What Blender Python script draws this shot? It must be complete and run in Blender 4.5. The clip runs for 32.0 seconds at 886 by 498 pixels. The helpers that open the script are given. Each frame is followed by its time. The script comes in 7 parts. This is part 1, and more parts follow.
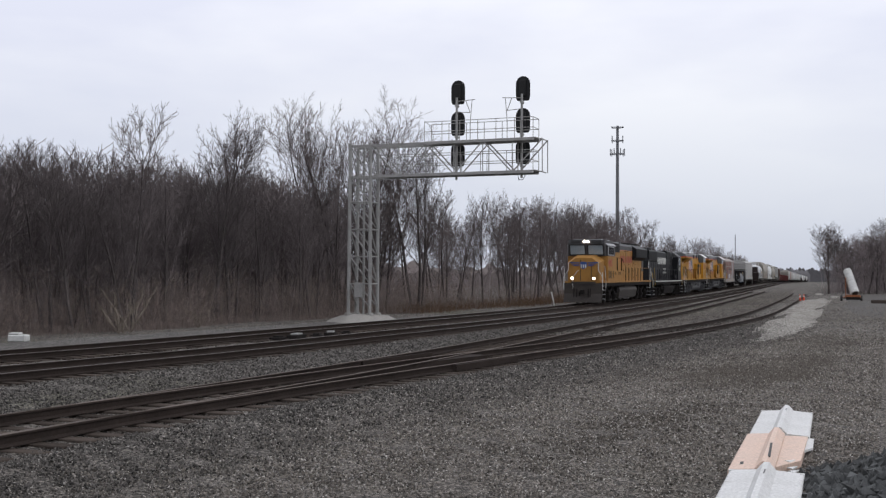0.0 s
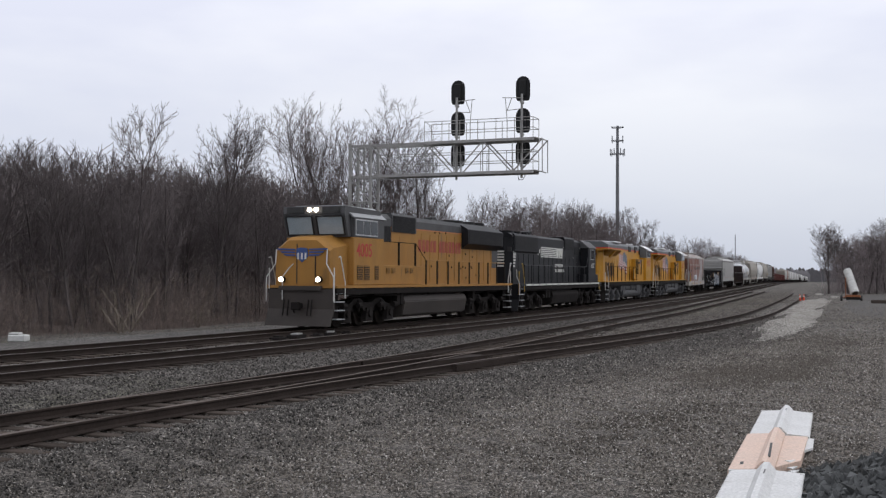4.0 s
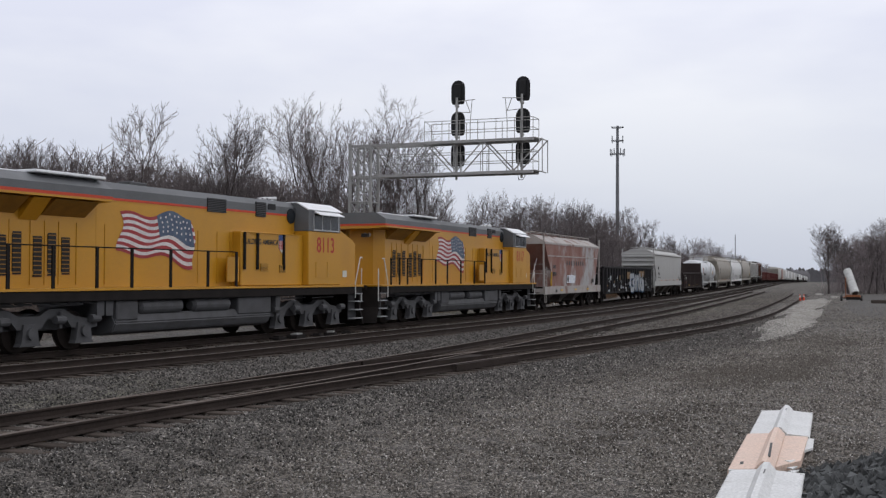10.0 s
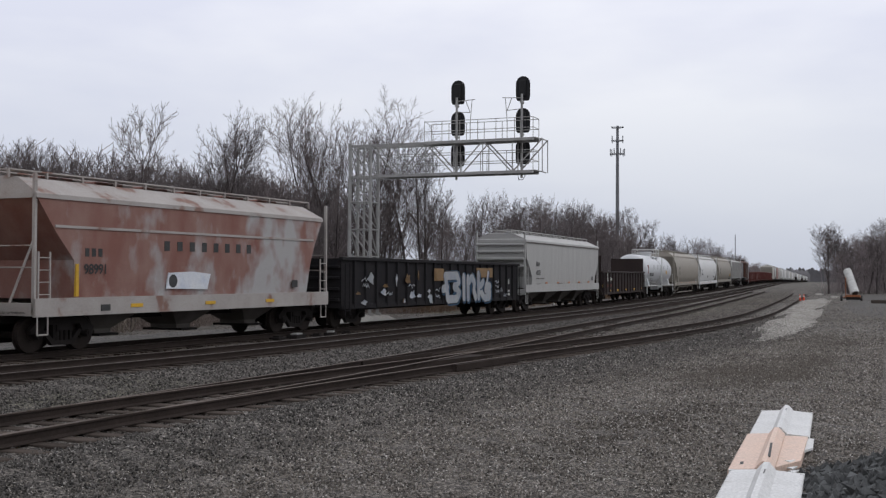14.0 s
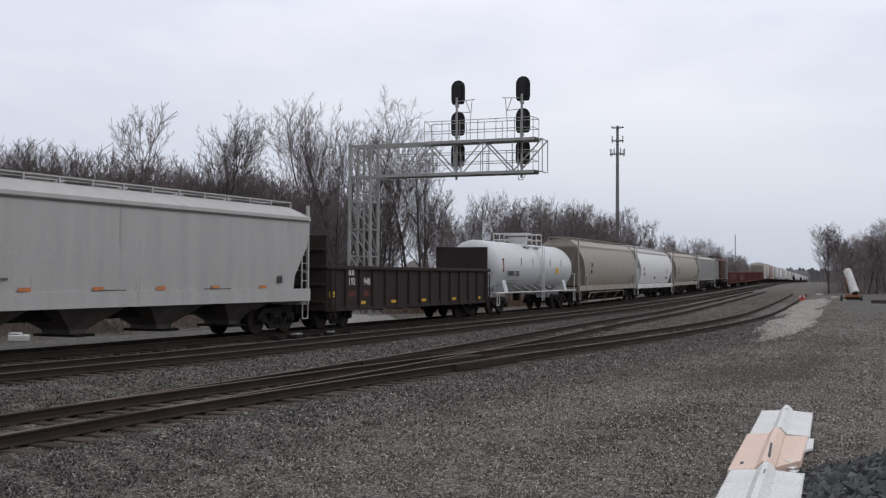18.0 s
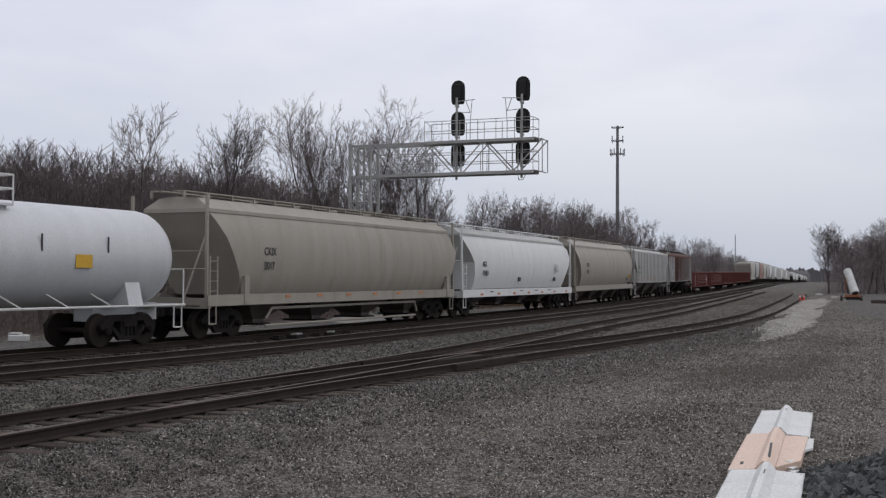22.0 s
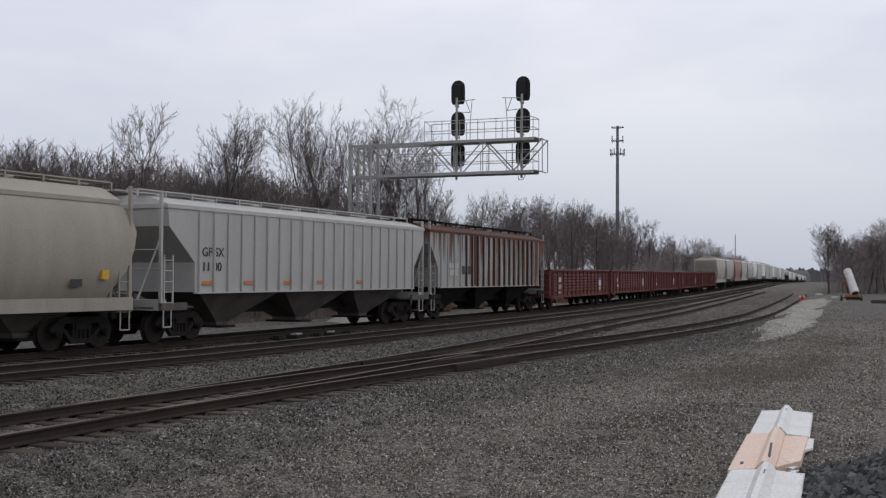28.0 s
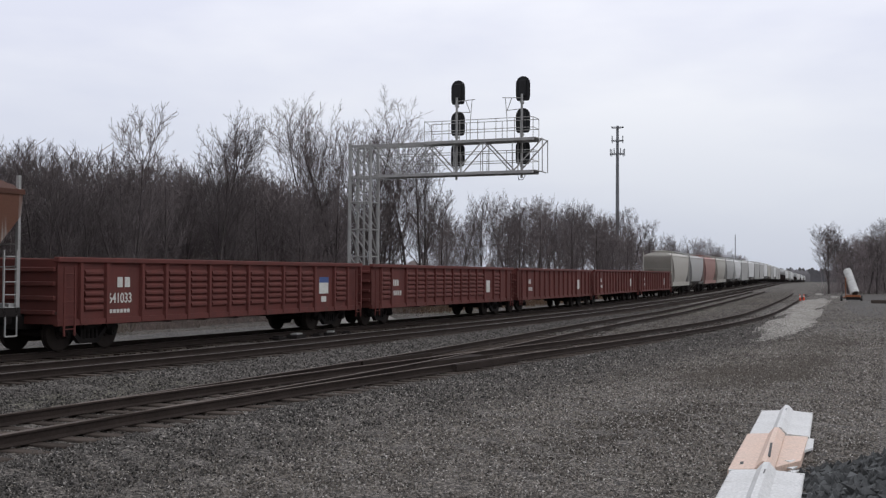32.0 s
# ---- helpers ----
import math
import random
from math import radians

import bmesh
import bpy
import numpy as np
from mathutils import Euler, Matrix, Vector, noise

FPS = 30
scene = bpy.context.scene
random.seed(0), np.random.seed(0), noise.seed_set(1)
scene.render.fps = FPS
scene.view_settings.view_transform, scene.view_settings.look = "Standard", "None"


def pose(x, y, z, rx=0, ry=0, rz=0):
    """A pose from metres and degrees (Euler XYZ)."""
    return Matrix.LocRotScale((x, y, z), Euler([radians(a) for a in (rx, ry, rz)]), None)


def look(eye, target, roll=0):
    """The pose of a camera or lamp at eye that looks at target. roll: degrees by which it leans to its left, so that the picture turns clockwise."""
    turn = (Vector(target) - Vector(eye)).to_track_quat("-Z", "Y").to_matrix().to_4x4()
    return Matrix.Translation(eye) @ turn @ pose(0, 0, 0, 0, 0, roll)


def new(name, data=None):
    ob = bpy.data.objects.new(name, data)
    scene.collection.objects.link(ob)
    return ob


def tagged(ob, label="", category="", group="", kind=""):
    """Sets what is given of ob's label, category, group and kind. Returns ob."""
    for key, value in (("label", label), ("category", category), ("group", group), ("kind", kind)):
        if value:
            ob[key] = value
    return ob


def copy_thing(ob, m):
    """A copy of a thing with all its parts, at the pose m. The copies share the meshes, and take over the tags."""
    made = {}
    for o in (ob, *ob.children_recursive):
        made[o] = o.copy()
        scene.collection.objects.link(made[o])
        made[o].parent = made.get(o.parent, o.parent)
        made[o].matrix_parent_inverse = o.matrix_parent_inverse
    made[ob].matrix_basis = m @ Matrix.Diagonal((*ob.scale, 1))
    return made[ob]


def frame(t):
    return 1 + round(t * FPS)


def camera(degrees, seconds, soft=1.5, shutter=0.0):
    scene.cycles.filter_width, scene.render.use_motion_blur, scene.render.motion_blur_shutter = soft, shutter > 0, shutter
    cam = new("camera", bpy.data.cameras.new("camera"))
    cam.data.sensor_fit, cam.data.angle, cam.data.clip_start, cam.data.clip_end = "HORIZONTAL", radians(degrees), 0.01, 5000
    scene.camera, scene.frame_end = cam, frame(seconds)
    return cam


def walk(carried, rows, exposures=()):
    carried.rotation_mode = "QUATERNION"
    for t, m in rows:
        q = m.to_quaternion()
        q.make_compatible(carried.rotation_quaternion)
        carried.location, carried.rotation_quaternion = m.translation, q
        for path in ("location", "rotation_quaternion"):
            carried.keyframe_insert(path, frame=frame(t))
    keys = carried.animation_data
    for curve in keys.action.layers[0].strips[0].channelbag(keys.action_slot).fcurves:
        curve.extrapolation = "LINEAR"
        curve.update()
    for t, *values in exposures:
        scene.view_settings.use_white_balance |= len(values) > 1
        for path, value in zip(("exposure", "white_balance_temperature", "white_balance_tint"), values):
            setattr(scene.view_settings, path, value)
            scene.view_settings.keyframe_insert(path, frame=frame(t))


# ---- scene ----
# ---------- camera: on a tripod beside the line ----------
EYE = (0.0, 0.0, 1.94)
AXIS, TILT = radians(21.77), radians(1.571)
VIEW = look(EYE, (EYE[0] + math.cos(AXIS) * math.cos(TILT), EYE[1] + math.sin(AXIS) * math.cos(TILT), EYE[2] + math.sin(TILT)), 0.29)
cam = camera(43.52, 32.0, soft=1.3)
walk(cam, [(0.0, VIEW), (32.0, VIEW)], exposures=[(0.0, -0.1), (6.0, -0.09), (10.0, -0.15), (12.0, -0.21), (17.0, -0.15), (19.0, -0.2), (24.0, -0.27), (28.0, -0.27), (30.0, -0.21), (32.0, -0.14)])

# ---------- overcast daylight ----------
SUN_UP, SUN_TURN = radians(48), radians(150)
world = bpy.data.worlds.new("overcast_sky")
scene.world = world
world.use_nodes = True
wn, wl = world.node_tree.nodes, world.node_tree.links
wn.clear()
w_out = wn.new("ShaderNodeOutputWorld")
w_bg = wn.new("ShaderNodeBackground")
w_sky = wn.new("ShaderNodeTexSky")
w_sky.sky_type, w_sky.sun_disc = "NISHITA", False
w_sky.sun_elevation, w_sky.sun_rotation = SUN_UP, SUN_TURN
w_co = wn.new("ShaderNodeTexCoord")
w_map = wn.new("ShaderNodeMapping")
w_map.inputs["Scale"].default_value = (1.0, 1.0, 3.2)
w_cl = wn.new("ShaderNodeTexNoise")
w_cl.inputs["Scale"].default_value, w_cl.inputs["Detail"].default_value = 2.3, 5.0
w_ramp = wn.new("ShaderNodeValToRGB")
w_ramp.color_ramp.elements[0].position, w_ramp.color_ramp.elements[0].color = 0.34, (9.0, 9.25, 10.7, 1)
w_ramp.color_ramp.elements[1].position, w_ramp.color_ramp.elements[1].color = 0.64, (12.0, 12.05, 12.5, 1)
w_mix = wn.new("ShaderNodeMixRGB")
w_mix.inputs["Fac"].default_value = 0.93
wl.new(w_co.outputs["Generated"], w_map.inputs["Vector"])
wl.new(w_map.outputs["Vector"], w_cl.inputs["Vector"])
wl.new(w_cl.outputs["Fac"], w_ramp.inputs["Fac"])
wl.new(w_sky.outputs["Color"], w_mix.inputs["Color1"])
w_sep = wn.new("ShaderNodeSeparateXYZ")
w_low = wn.new("ShaderNodeMapRange")
w_low.inputs["From Min"].default_value, w_low.inputs["From Max"].default_value = 0.0, 0.24
w_haze = wn.new("ShaderNodeMixRGB")
w_haze.inputs["Color1"].default_value = (6.3, 6.75, 7.9, 1)
wl.new(w_co.outputs["Generated"], w_sep.inputs["Vector"])
wl.new(w_sep.outputs["Z"], w_low.inputs["Value"])
wl.new(w_low.outputs["Result"], w_haze.inputs["Fac"])
wl.new(w_ramp.outputs["Color"], w_haze.inputs["Color2"])
wl.new(w_haze.outputs["Color"], w_mix.inputs["Color2"])
wl.new(w_mix.outputs["Color"], w_bg.inputs["Color"])
w_bg.inputs["Strength"].default_value = 0.1
wl.new(w_bg.outputs["Background"], w_out.inputs["Surface"])

sun = new("sun", bpy.data.lights.new("sun", "SUN"))
sun.data.energy, sun.data.angle, sun.data.color = 0.5, radians(25), (1.0, 0.97, 0.93)
sun.matrix_world = look((math.sin(SUN_TURN) * 50, math.cos(SUN_TURN) * 50, 60), (0, 0, 0))
# ---------- materials ----------
def mat(name, base, other=None, scale=3.0, fine=40.0, rough=0.75, metal=0.0, bump=0.15, depth=0.01, stretch=(1, 1, 1), mix=0.6, patch=None,
        patch_at=0.58, patch_scale=2.0, patch_stretch=(1, 1, 1), rand=0.0, island=0.0, glow=0.0, world_space=False, run=None, spec=0.3, pebbles=0.0, pebble_mix=0.75, patch_soft=0.09):
    """A procedural surface: two colours over a coarse and a fine noise, an optional third colour in patches, and a fine relief."""
    m = bpy.data.materials.new(name)
    m.use_nodes = True
    n, l = m.node_tree.nodes, m.node_tree.links
    bsdf = n["Principled BSDF"]
    other = other or tuple(c * 0.6 for c in base)
    co = n.new("ShaderNodeNewGeometry" if world_space else "ShaderNodeTexCoord")
    src = co.outputs["Position" if world_space else "Object"]

    def noise_at(s, st, detail=4.0):
        mp = n.new("ShaderNodeMapping")
        mp.inputs["Scale"].default_value = st
        tx = n.new("ShaderNodeTexNoise")
        tx.inputs["Scale"].default_value, tx.inputs["Detail"].default_value = s, detail
        l.new(src, mp.inputs["Vector"])
        l.new(mp.outputs["Vector"], tx.inputs["Vector"])
        return tx.outputs["Fac"]

    def ramp(fac, a, b):
        r = n.new("ShaderNodeMapRange")
        r.inputs["From Min"].default_value, r.inputs["From Max"].default_value = a, b
        l.new(fac, r.inputs["Value"])
        return r.outputs["Result"]

    def blend(fac, c1, c2, kind="MIX"):
        x = n.new("ShaderNodeMixRGB")
        x.blend_type = kind
        for sock, v in (("Fac", fac), ("Color1", c1), ("Color2", c2)):
            if isinstance(v, tuple):
                x.inputs[sock].default_value = (*v, 1) if len(v) == 3 else v
            elif isinstance(v, float):
                x.inputs[sock].default_value = v
            else:
                l.new(v, x.inputs[sock])
        return x.outputs["Color"]

    coarse = noise_at(scale, stretch)
    grain = noise_at(fine, (1, 1, 1), 3.0)
    f1 = ramp(coarse, 0.35, 0.7)
    mul = n.new("ShaderNodeMath")
    mul.operation = "MULTIPLY"
    mul.inputs[1].default_value = mix
    l.new(f1, mul.inputs[0])
    col = blend(mul.outputs[0], tuple(base), tuple(other))
    if patch:
        pn = noise_at(patch_scale, patch_stretch, 6.0)
        if run:
            # the patches thicken upwards and along the car, as rust that runs down from the roof does
            dot = n.new("ShaderNodeVectorMath")
            dot.operation = "DOT_PRODUCT"
            dot.inputs[1].default_value = run
            l.new(src, dot.inputs[0])
            add = n.new("ShaderNodeMath")
            l.new(pn, add.inputs[0])
            l.new(dot.outputs["Value"], add.inputs[1])
            pn = add.outputs[0]
        pf = ramp(pn, patch_at, patch_at + patch_soft)
        col = blend(pf, col, tuple(patch))
    g = ramp(grain, 0.3, 0.7)
    gm = n.new("ShaderNodeMapRange")
    gm.inputs["To Min"].default_value, gm.inputs["To Max"].default_value = 0.8, 1.12
    l.new(g, gm.inputs["Value"])
    col = blend(1.0, col, gm.outputs["Result"], "MULTIPLY")
    if pebbles:
        vo = n.new("ShaderNodeTexVoronoi")
        vo.inputs["Scale"].default_value = pebbles
        l.new(src, vo.inputs["Vector"])
        one = n.new("ShaderNodeSeparateColor")
        l.new(vo.outputs["Color"], one.inputs["Color"])
        up = n.new("ShaderNodeMath")
        up.operation = "POWER"
        up.inputs[1].default_value = 2.2
        l.new(one.outputs["Red"], up.inputs[0])
        vr = n.new("ShaderNodeMapRange")
        vr.inputs["To Min"].default_value, vr.inputs["To Max"].default_value = 1 - pebble_mix, 1 + 2.3 * pebble_mix
        l.new(up.outputs[0], vr.inputs["Value"])
        col = blend(1.0, col, vr.outputs["Result"], "MULTIPLY")
    if rand or island:
        rn = n.new("ShaderNodeObjectInfo").outputs["Random"] if rand else co.outputs["Random Per Island"] if world_space else n.new("ShaderNodeNewGeometry").outputs["Random Per Island"]
        rm = n.new("ShaderNodeMapRange")
        k = rand or island
        rm.inputs["To Min"].default_value, rm.inputs["To Max"].default_value = 1 - k, 1 + k
        l.new(rn, rm.inputs["Value"])
        col = blend(1.0, col, rm.outputs["Result"], "MULTIPLY")
    l.new(col, bsdf.inputs["Base Color"])
    bsdf.inputs["Roughness"].default_value, bsdf.inputs["Metallic"].default_value = rough, metal
    bsdf.inputs["Specular IOR Level"].default_value = spec
    if bump:
        b = n.new("ShaderNodeBump")
        b.inputs["Strength"].default_value, b.inputs["Distance"].default_value = bump, depth
        l.new(grain, b.inputs["Height"])
        l.new(b.outputs["Normal"], bsdf.inputs["Normal"])
    if glow:
        bsdf.inputs["Emission Color"].default_value = (1.0, 0.86, 0.68, 1)
        bsdf.inputs["Emission Strength"].default_value = glow
    return m


M = {}
M["ground"] = mat("trackside_gravel_ground", (0.112, 0.101, 0.09), (0.064, 0.056, 0.048), scale=0.35, fine=9.0, rough=0.95, bump=0.9, depth=0.04, patch=(0.085, 0.079, 0.06), patch_at=0.56, patch_scale=0.12, world_space=True, pebbles=34.0)
M["ballast"] = mat("grey_ballast", (0.15, 0.148, 0.148), (0.085, 0.082, 0.078), scale=0.6, fine=14.0, rough=0.95, bump=1.0, depth=0.05, world_space=True)
M["tie"] = mat("creosoted_timber", (0.075, 0.061, 0.052), (0.035, 0.029, 0.025), scale=2.0, fine=30, rough=0.95, bump=0.5, rand=0.3, stretch=(8, 0.6, 1), spec=0.05)
M["rail"] = mat("rusty_rail_steel", (0.04, 0.031, 0.027), (0.024, 0.019, 0.0165), scale=1.5, fine=25, rough=0.9, spec=0.08)
M["rail_top"] = mat("worn_rail_top", (0.19, 0.165, 0.15), (0.1, 0.085, 0.075), scale=1.0, fine=20, rough=0.4, metal=0.9, bump=0.05)
M["yellow"] = mat("armour_yellow_paint", (0.5, 0.245, 0.012), (0.41, 0.195, 0.011), scale=0.6, fine=60, rough=0.42, bump=0.03, stretch=(1, 1, 0.4), spec=0.5)
M["black_paint"] = mat("black_loco_paint", (0.012, 0.012, 0.014), (0.008, 0.008, 0.0095), rough=0.5, bump=0.04, spec=0.18)
M["yellow_old"] = mat("weathered_yellow_paint", (0.36, 0.178, 0.038), (0.25, 0.132, 0.036), scale=1.2, fine=50, rough=0.6, bump=0.05, stretch=(1.5, 1, 0.3), patch=(0.20, 0.11, 0.04), patch_at=0.64, patch_scale=1.4, patch_stretch=(2, 1, 0.5))
M["mist_grey"] = mat("grey_roof_paint", (0.13, 0.135, 0.14), (0.09, 0.092, 0.095), scale=1.0, rough=0.5, bump=0.03)
M["soot_grey"] = mat("sooty_grey_paint", (0.085, 0.085, 0.088), (0.05, 0.05, 0.05), scale=1.3, rough=0.65, bump=0.05, stretch=(1, 1, 0.5))
M["roof_light"] = mat("pale_roof_panel", (0.8, 0.81, 0.82), (0.7, 0.7, 0.7), rough=0.45, bump=0.03)
M["visor_grey"] = mat("light_grey_visor", (0.36, 0.37, 0.38), (0.28, 0.28, 0.28), rough=0.5, bump=0.03)
M["stripe_red"] = mat("red_stripe_paint", (0.55, 0.06, 0.025), (0.45, 0.05, 0.02), rough=0.45, bump=0.02)
M["mark_red"] = mat("red_lettering", (0.42, 0.035, 0.03), (0.34, 0.04, 0.03), rough=0.5, bump=0.02, mix=0.4)
M["mark_white"] = mat("white_lettering", (0.62, 0.62, 0.58), (0.45, 0.45, 0.42), scale=4, rough=0.6, bump=0.02)
M["mark_black"] = mat("black_lettering", (0.035, 0.035, 0.035), (0.06, 0.06, 0.06), rough=0.6, bump=0.02)
M["mark_yellow"] = mat("reflective_yellow", (0.62, 0.36, 0.03), (0.45, 0.28, 0.04), rough=0.5, bump=0.02)
M["mark_orange"] = mat("reflective_orange", (0.50, 0.18, 0.06), (0.4, 0.14, 0.05), rough=0.5, bump=0.02)
M["mark_blue"] = mat("blue_emblem_paint", (0.05, 0.09, 0.25), (0.04, 0.07, 0.18), rough=0.5, bump=0.02)
M["flag_red"] = mat("flag_red", (0.3, 0.035, 0.04), (0.34, 0.07, 0.07), scale=2.5, rough=0.5, bump=0.0)
M["flag_white"] = mat("flag_white", (0.66, 0.62, 0.6), (0.42, 0.38, 0.4), scale=2.5, rough=0.5, bump=0.0)
M["flag_blue"] = mat("flag_blue", (0.06, 0.085, 0.14), (0.12, 0.16, 0.21), scale=3, rough=0.5, bump=0.0)
M["under_grey"] = mat("dusty_grey_running_gear", (0.075, 0.075, 0.079), (0.042, 0.041, 0.041), scale=2.5, rough=0.75, bump=0.15)
M["under_dark"] = mat("grimy_running_gear", (0.022, 0.019, 0.018), (0.011, 0.01, 0.0095), scale=2.5, rough=0.9, bump=0.2, spec=0.1)
M["fuel_tank"] = mat("dusty_fuel_tank", (0.055, 0.046, 0.041), (0.026, 0.023, 0.021), scale=0.8, rough=0.7, bump=0.08, stretch=(0.6, 1, 2))
M["wheel"] = mat("wheel_steel", (0.03, 0.024, 0.021), (0.018, 0.015, 0.014), rough=0.85, spec=0.1, bump=0.1)
M["grille"] = mat("dark_grille", (0.018, 0.018, 0.02), (0.03, 0.028, 0.026), scale=4, rough=0.7, bump=0.25)
M["glass"] = mat("dark_cab_glass", (0.02, 0.024, 0.028), (0.03, 0.034, 0.04), rough=0.12, bump=0.0, spec=0.35)
# dark glass given a pale blue base, painting the reflected sky into it
M["glass_sky_tint"] = mat("windshield_with_painted_sky_reflection", (0.3, 0.36, 0.4), (0.22, 0.27, 0.3), scale=1.5, rough=0.06, bump=0.0, spec=1.0)
M["alu"] = mat("aluminium_frame", (0.5, 0.5, 0.5), (0.38, 0.38, 0.38), rough=0.4, metal=0.6, bump=0.02)
M["rail_white"] = mat("white_handrail_paint", (0.62, 0.62, 0.6), (0.45, 0.44, 0.42), rough=0.55, bump=0.02)
M["rail_yellow"] = mat("yellow_handrail_paint", (0.5, 0.33, 0.06), (0.36, 0.24, 0.06), rough=0.55, bump=0.02)
M["lamp_lit"] = mat("lit_headlamp", (1.0, 0.85, 0.7), (1.0, 0.8, 0.65), glow=9.0, bump=0.0)
M["hop_grey"] = mat("light_grey_car_paint", (0.405, 0.4, 0.385), (0.33, 0.325, 0.31), scale=0.9, rough=0.6, bump=0.03, stretch=(2.5, 1, 0.35), patch=(0.30, 0.29, 0.27), patch_at=0.66, patch_scale=1.0, patch_stretch=(3, 1, 0.4))
M["hop_tan"] = mat("tan_grey_car_paint", (0.315, 0.288, 0.246), (0.245, 0.223, 0.188), scale=0.9, rough=0.6, bump=0.03, stretch=(2.2, 1, 0.35), patch=(0.235, 0.205, 0.16), patch_at=0.64, patch_scale=0.8, patch_stretch=(2.5, 1, 0.5))
M["hop_white"] = mat("white_car_paint", (0.66, 0.66, 0.65), (0.56, 0.56, 0.545), scale=0.9, rough=0.55, bump=0.03, stretch=(2.5, 1, 0.3), patch=(0.47, 0.46, 0.44), patch_at=0.68, patch_scale=1.0, patch_stretch=(3, 1, 0.4))
M["hop_dirty"] = mat("grimy_hopper_bottom", (0.11, 0.098, 0.087), (0.045, 0.04, 0.036), scale=1.3, rough=0.85, bump=0.1)
M["hop_rust"] = mat("rust_streaked_blue_grey_paint", (0.33, 0.35, 0.365), (0.36, 0.32, 0.26), scale=0.9, rough=0.75, bump=0.06, stretch=(1.2, 1, 0.5), mix=0.8, patch=(0.12, 0.052, 0.032), patch_at=0.83, patch_scale=1.0, patch_stretch=(3.0, 1, 0.22), patch_soft=0.12, run=(0.013, 0.0, 0.085))
M["rust"] = mat("brown_rust", (0.095, 0.043, 0.03), (0.06, 0.031, 0.024), scale=2.0, rough=0.9, bump=0.15, stretch=(1, 1, 0.4))
M["hop_faded"] = mat("faded_red_and_primer_paint", (0.215, 0.1, 0.08), (0.27, 0.165, 0.14), scale=1.6, fine=50, rough=0.85, bump=0.06, stretch=(1.0, 1, 0.5), mix=0.9, patch=(0.37, 0.36, 0.355), patch_at=0.585, patch_scale=1.0, patch_stretch=(0.9, 1, 0.6), patch_soft=0.16, run=(0.018, 0.0, -0.012))
M["hop_faded_roof"] = mat("chalky_primer_grey", (0.38, 0.355, 0.335), (0.26, 0.225, 0.205), scale=1.2, rough=0.85, bump=0.06, patch=(0.22, 0.13, 0.105), patch_at=0.58, patch_scale=1.2)
M["hop_pink"] = mat("faded_pinkish_red_paint", (0.34, 0.2, 0.175), (0.27, 0.155, 0.135), scale=1.0, rough=0.7, bump=0.03)
M["gon_black"] = mat("worn_black_gondola_paint", (0.017, 0.016, 0.018), (0.027, 0.024, 0.023), scale=1.4, spec=0.12, rough=0.75, bump=0.08, stretch=(1.5, 1, 0.5))
M["gon_brown"] = mat("dark_brown_gondola_paint", (0.034, 0.025, 0.024), (0.044, 0.033, 0.029), scale=1.4, spec=0.12, rough=0.75, bump=0.08, stretch=(1.5, 1, 0.5))
M["gon_red"] = mat("oxide_red_gondola_paint", (0.125, 0.034, 0.028), (0.08, 0.027, 0.023), scale=1.3, rough=0.75, bump=0.08, stretch=(1.5, 1, 0.5), patch=(0.085, 0.035, 0.026), patch_at=0.62, patch_scale=1.5, patch_stretch=(1.5, 1, 0.6))
M["tank_white"] = mat("white_tank_paint", (0.53, 0.54, 0.55), (0.46, 0.465, 0.475), scale=0.8, rough=0.4, bump=0.02, stretch=(2, 1, 0.4), spec=0.5)
M["graffiti_white"] = mat("white_spray_paint", (0.68, 0.69, 0.7), (0.4, 0.47, 0.6), scale=2.0, rough=0.6, bump=0.02)
M["graffiti_blue"] = mat("blue_spray_paint", (0.045, 0.12, 0.22), (0.08, 0.15, 0.26), scale=2.0, rough=0.6, bump=0.02)
M["graffiti_ochre"] = mat("ochre_spray_paint", (0.24, 0.145, 0.06), (0.16, 0.095, 0.05), scale=2.0, rough=0.6, bump=0.02)
# body yellow darkened: the shade under the radiator wings is painted in
M["intake_shade"] = mat("shaded_yellow_intake_screen", (0.26, 0.13, 0.02), (0.17, 0.09, 0.018), scale=3, rough=0.7, bump=0.2)
M["grille_ochre"] = mat("dusty_yellow_louvres", (0.3, 0.155, 0.03), (0.2, 0.105, 0.024), scale=3, rough=0.7, bump=0.2)
M["hop_pale_tan"] = mat("pale_tan_car_paint", (0.43, 0.41, 0.365), (0.35, 0.33, 0.29), scale=0.9, rough=0.6, bump=0.03, stretch=(2.2, 1, 0.35), patch=(0.3, 0.275, 0.235), patch_at=0.64, patch_scale=0.8, patch_stretch=(2.5, 1, 0.5))
M["mark_red_faded"] = mat("faded_red_lettering", (0.3, 0.055, 0.04), (0.33, 0.12, 0.035), scale=3, rough=0.6, bump=0.02)
M["galv"] = mat("weathered_galvanised_steel", (0.36, 0.355, 0.345), (0.25, 0.245, 0.235), scale=2.0, fine=30, rough=0.6, metal=0.3, bump=0.05)
M["signal_black"] = mat("matt_black_signal_paint", (0.012, 0.012, 0.013), (0.02, 0.02, 0.02), rough=0.7, bump=0.03)
M["concrete"] = mat("pale_concrete", (0.36, 0.35, 0.33), (0.26, 0.25, 0.235), scale=2.0, fine=25, rough=0.9, bump=0.3)
M["pale_gravel"] = mat("pale_limestone_gravel", (0.34, 0.325, 0.3), (0.22, 0.21, 0.195), scale=0.9, fine=16, rough=0.95, bump=0.9, depth=0.03, world_space=True)
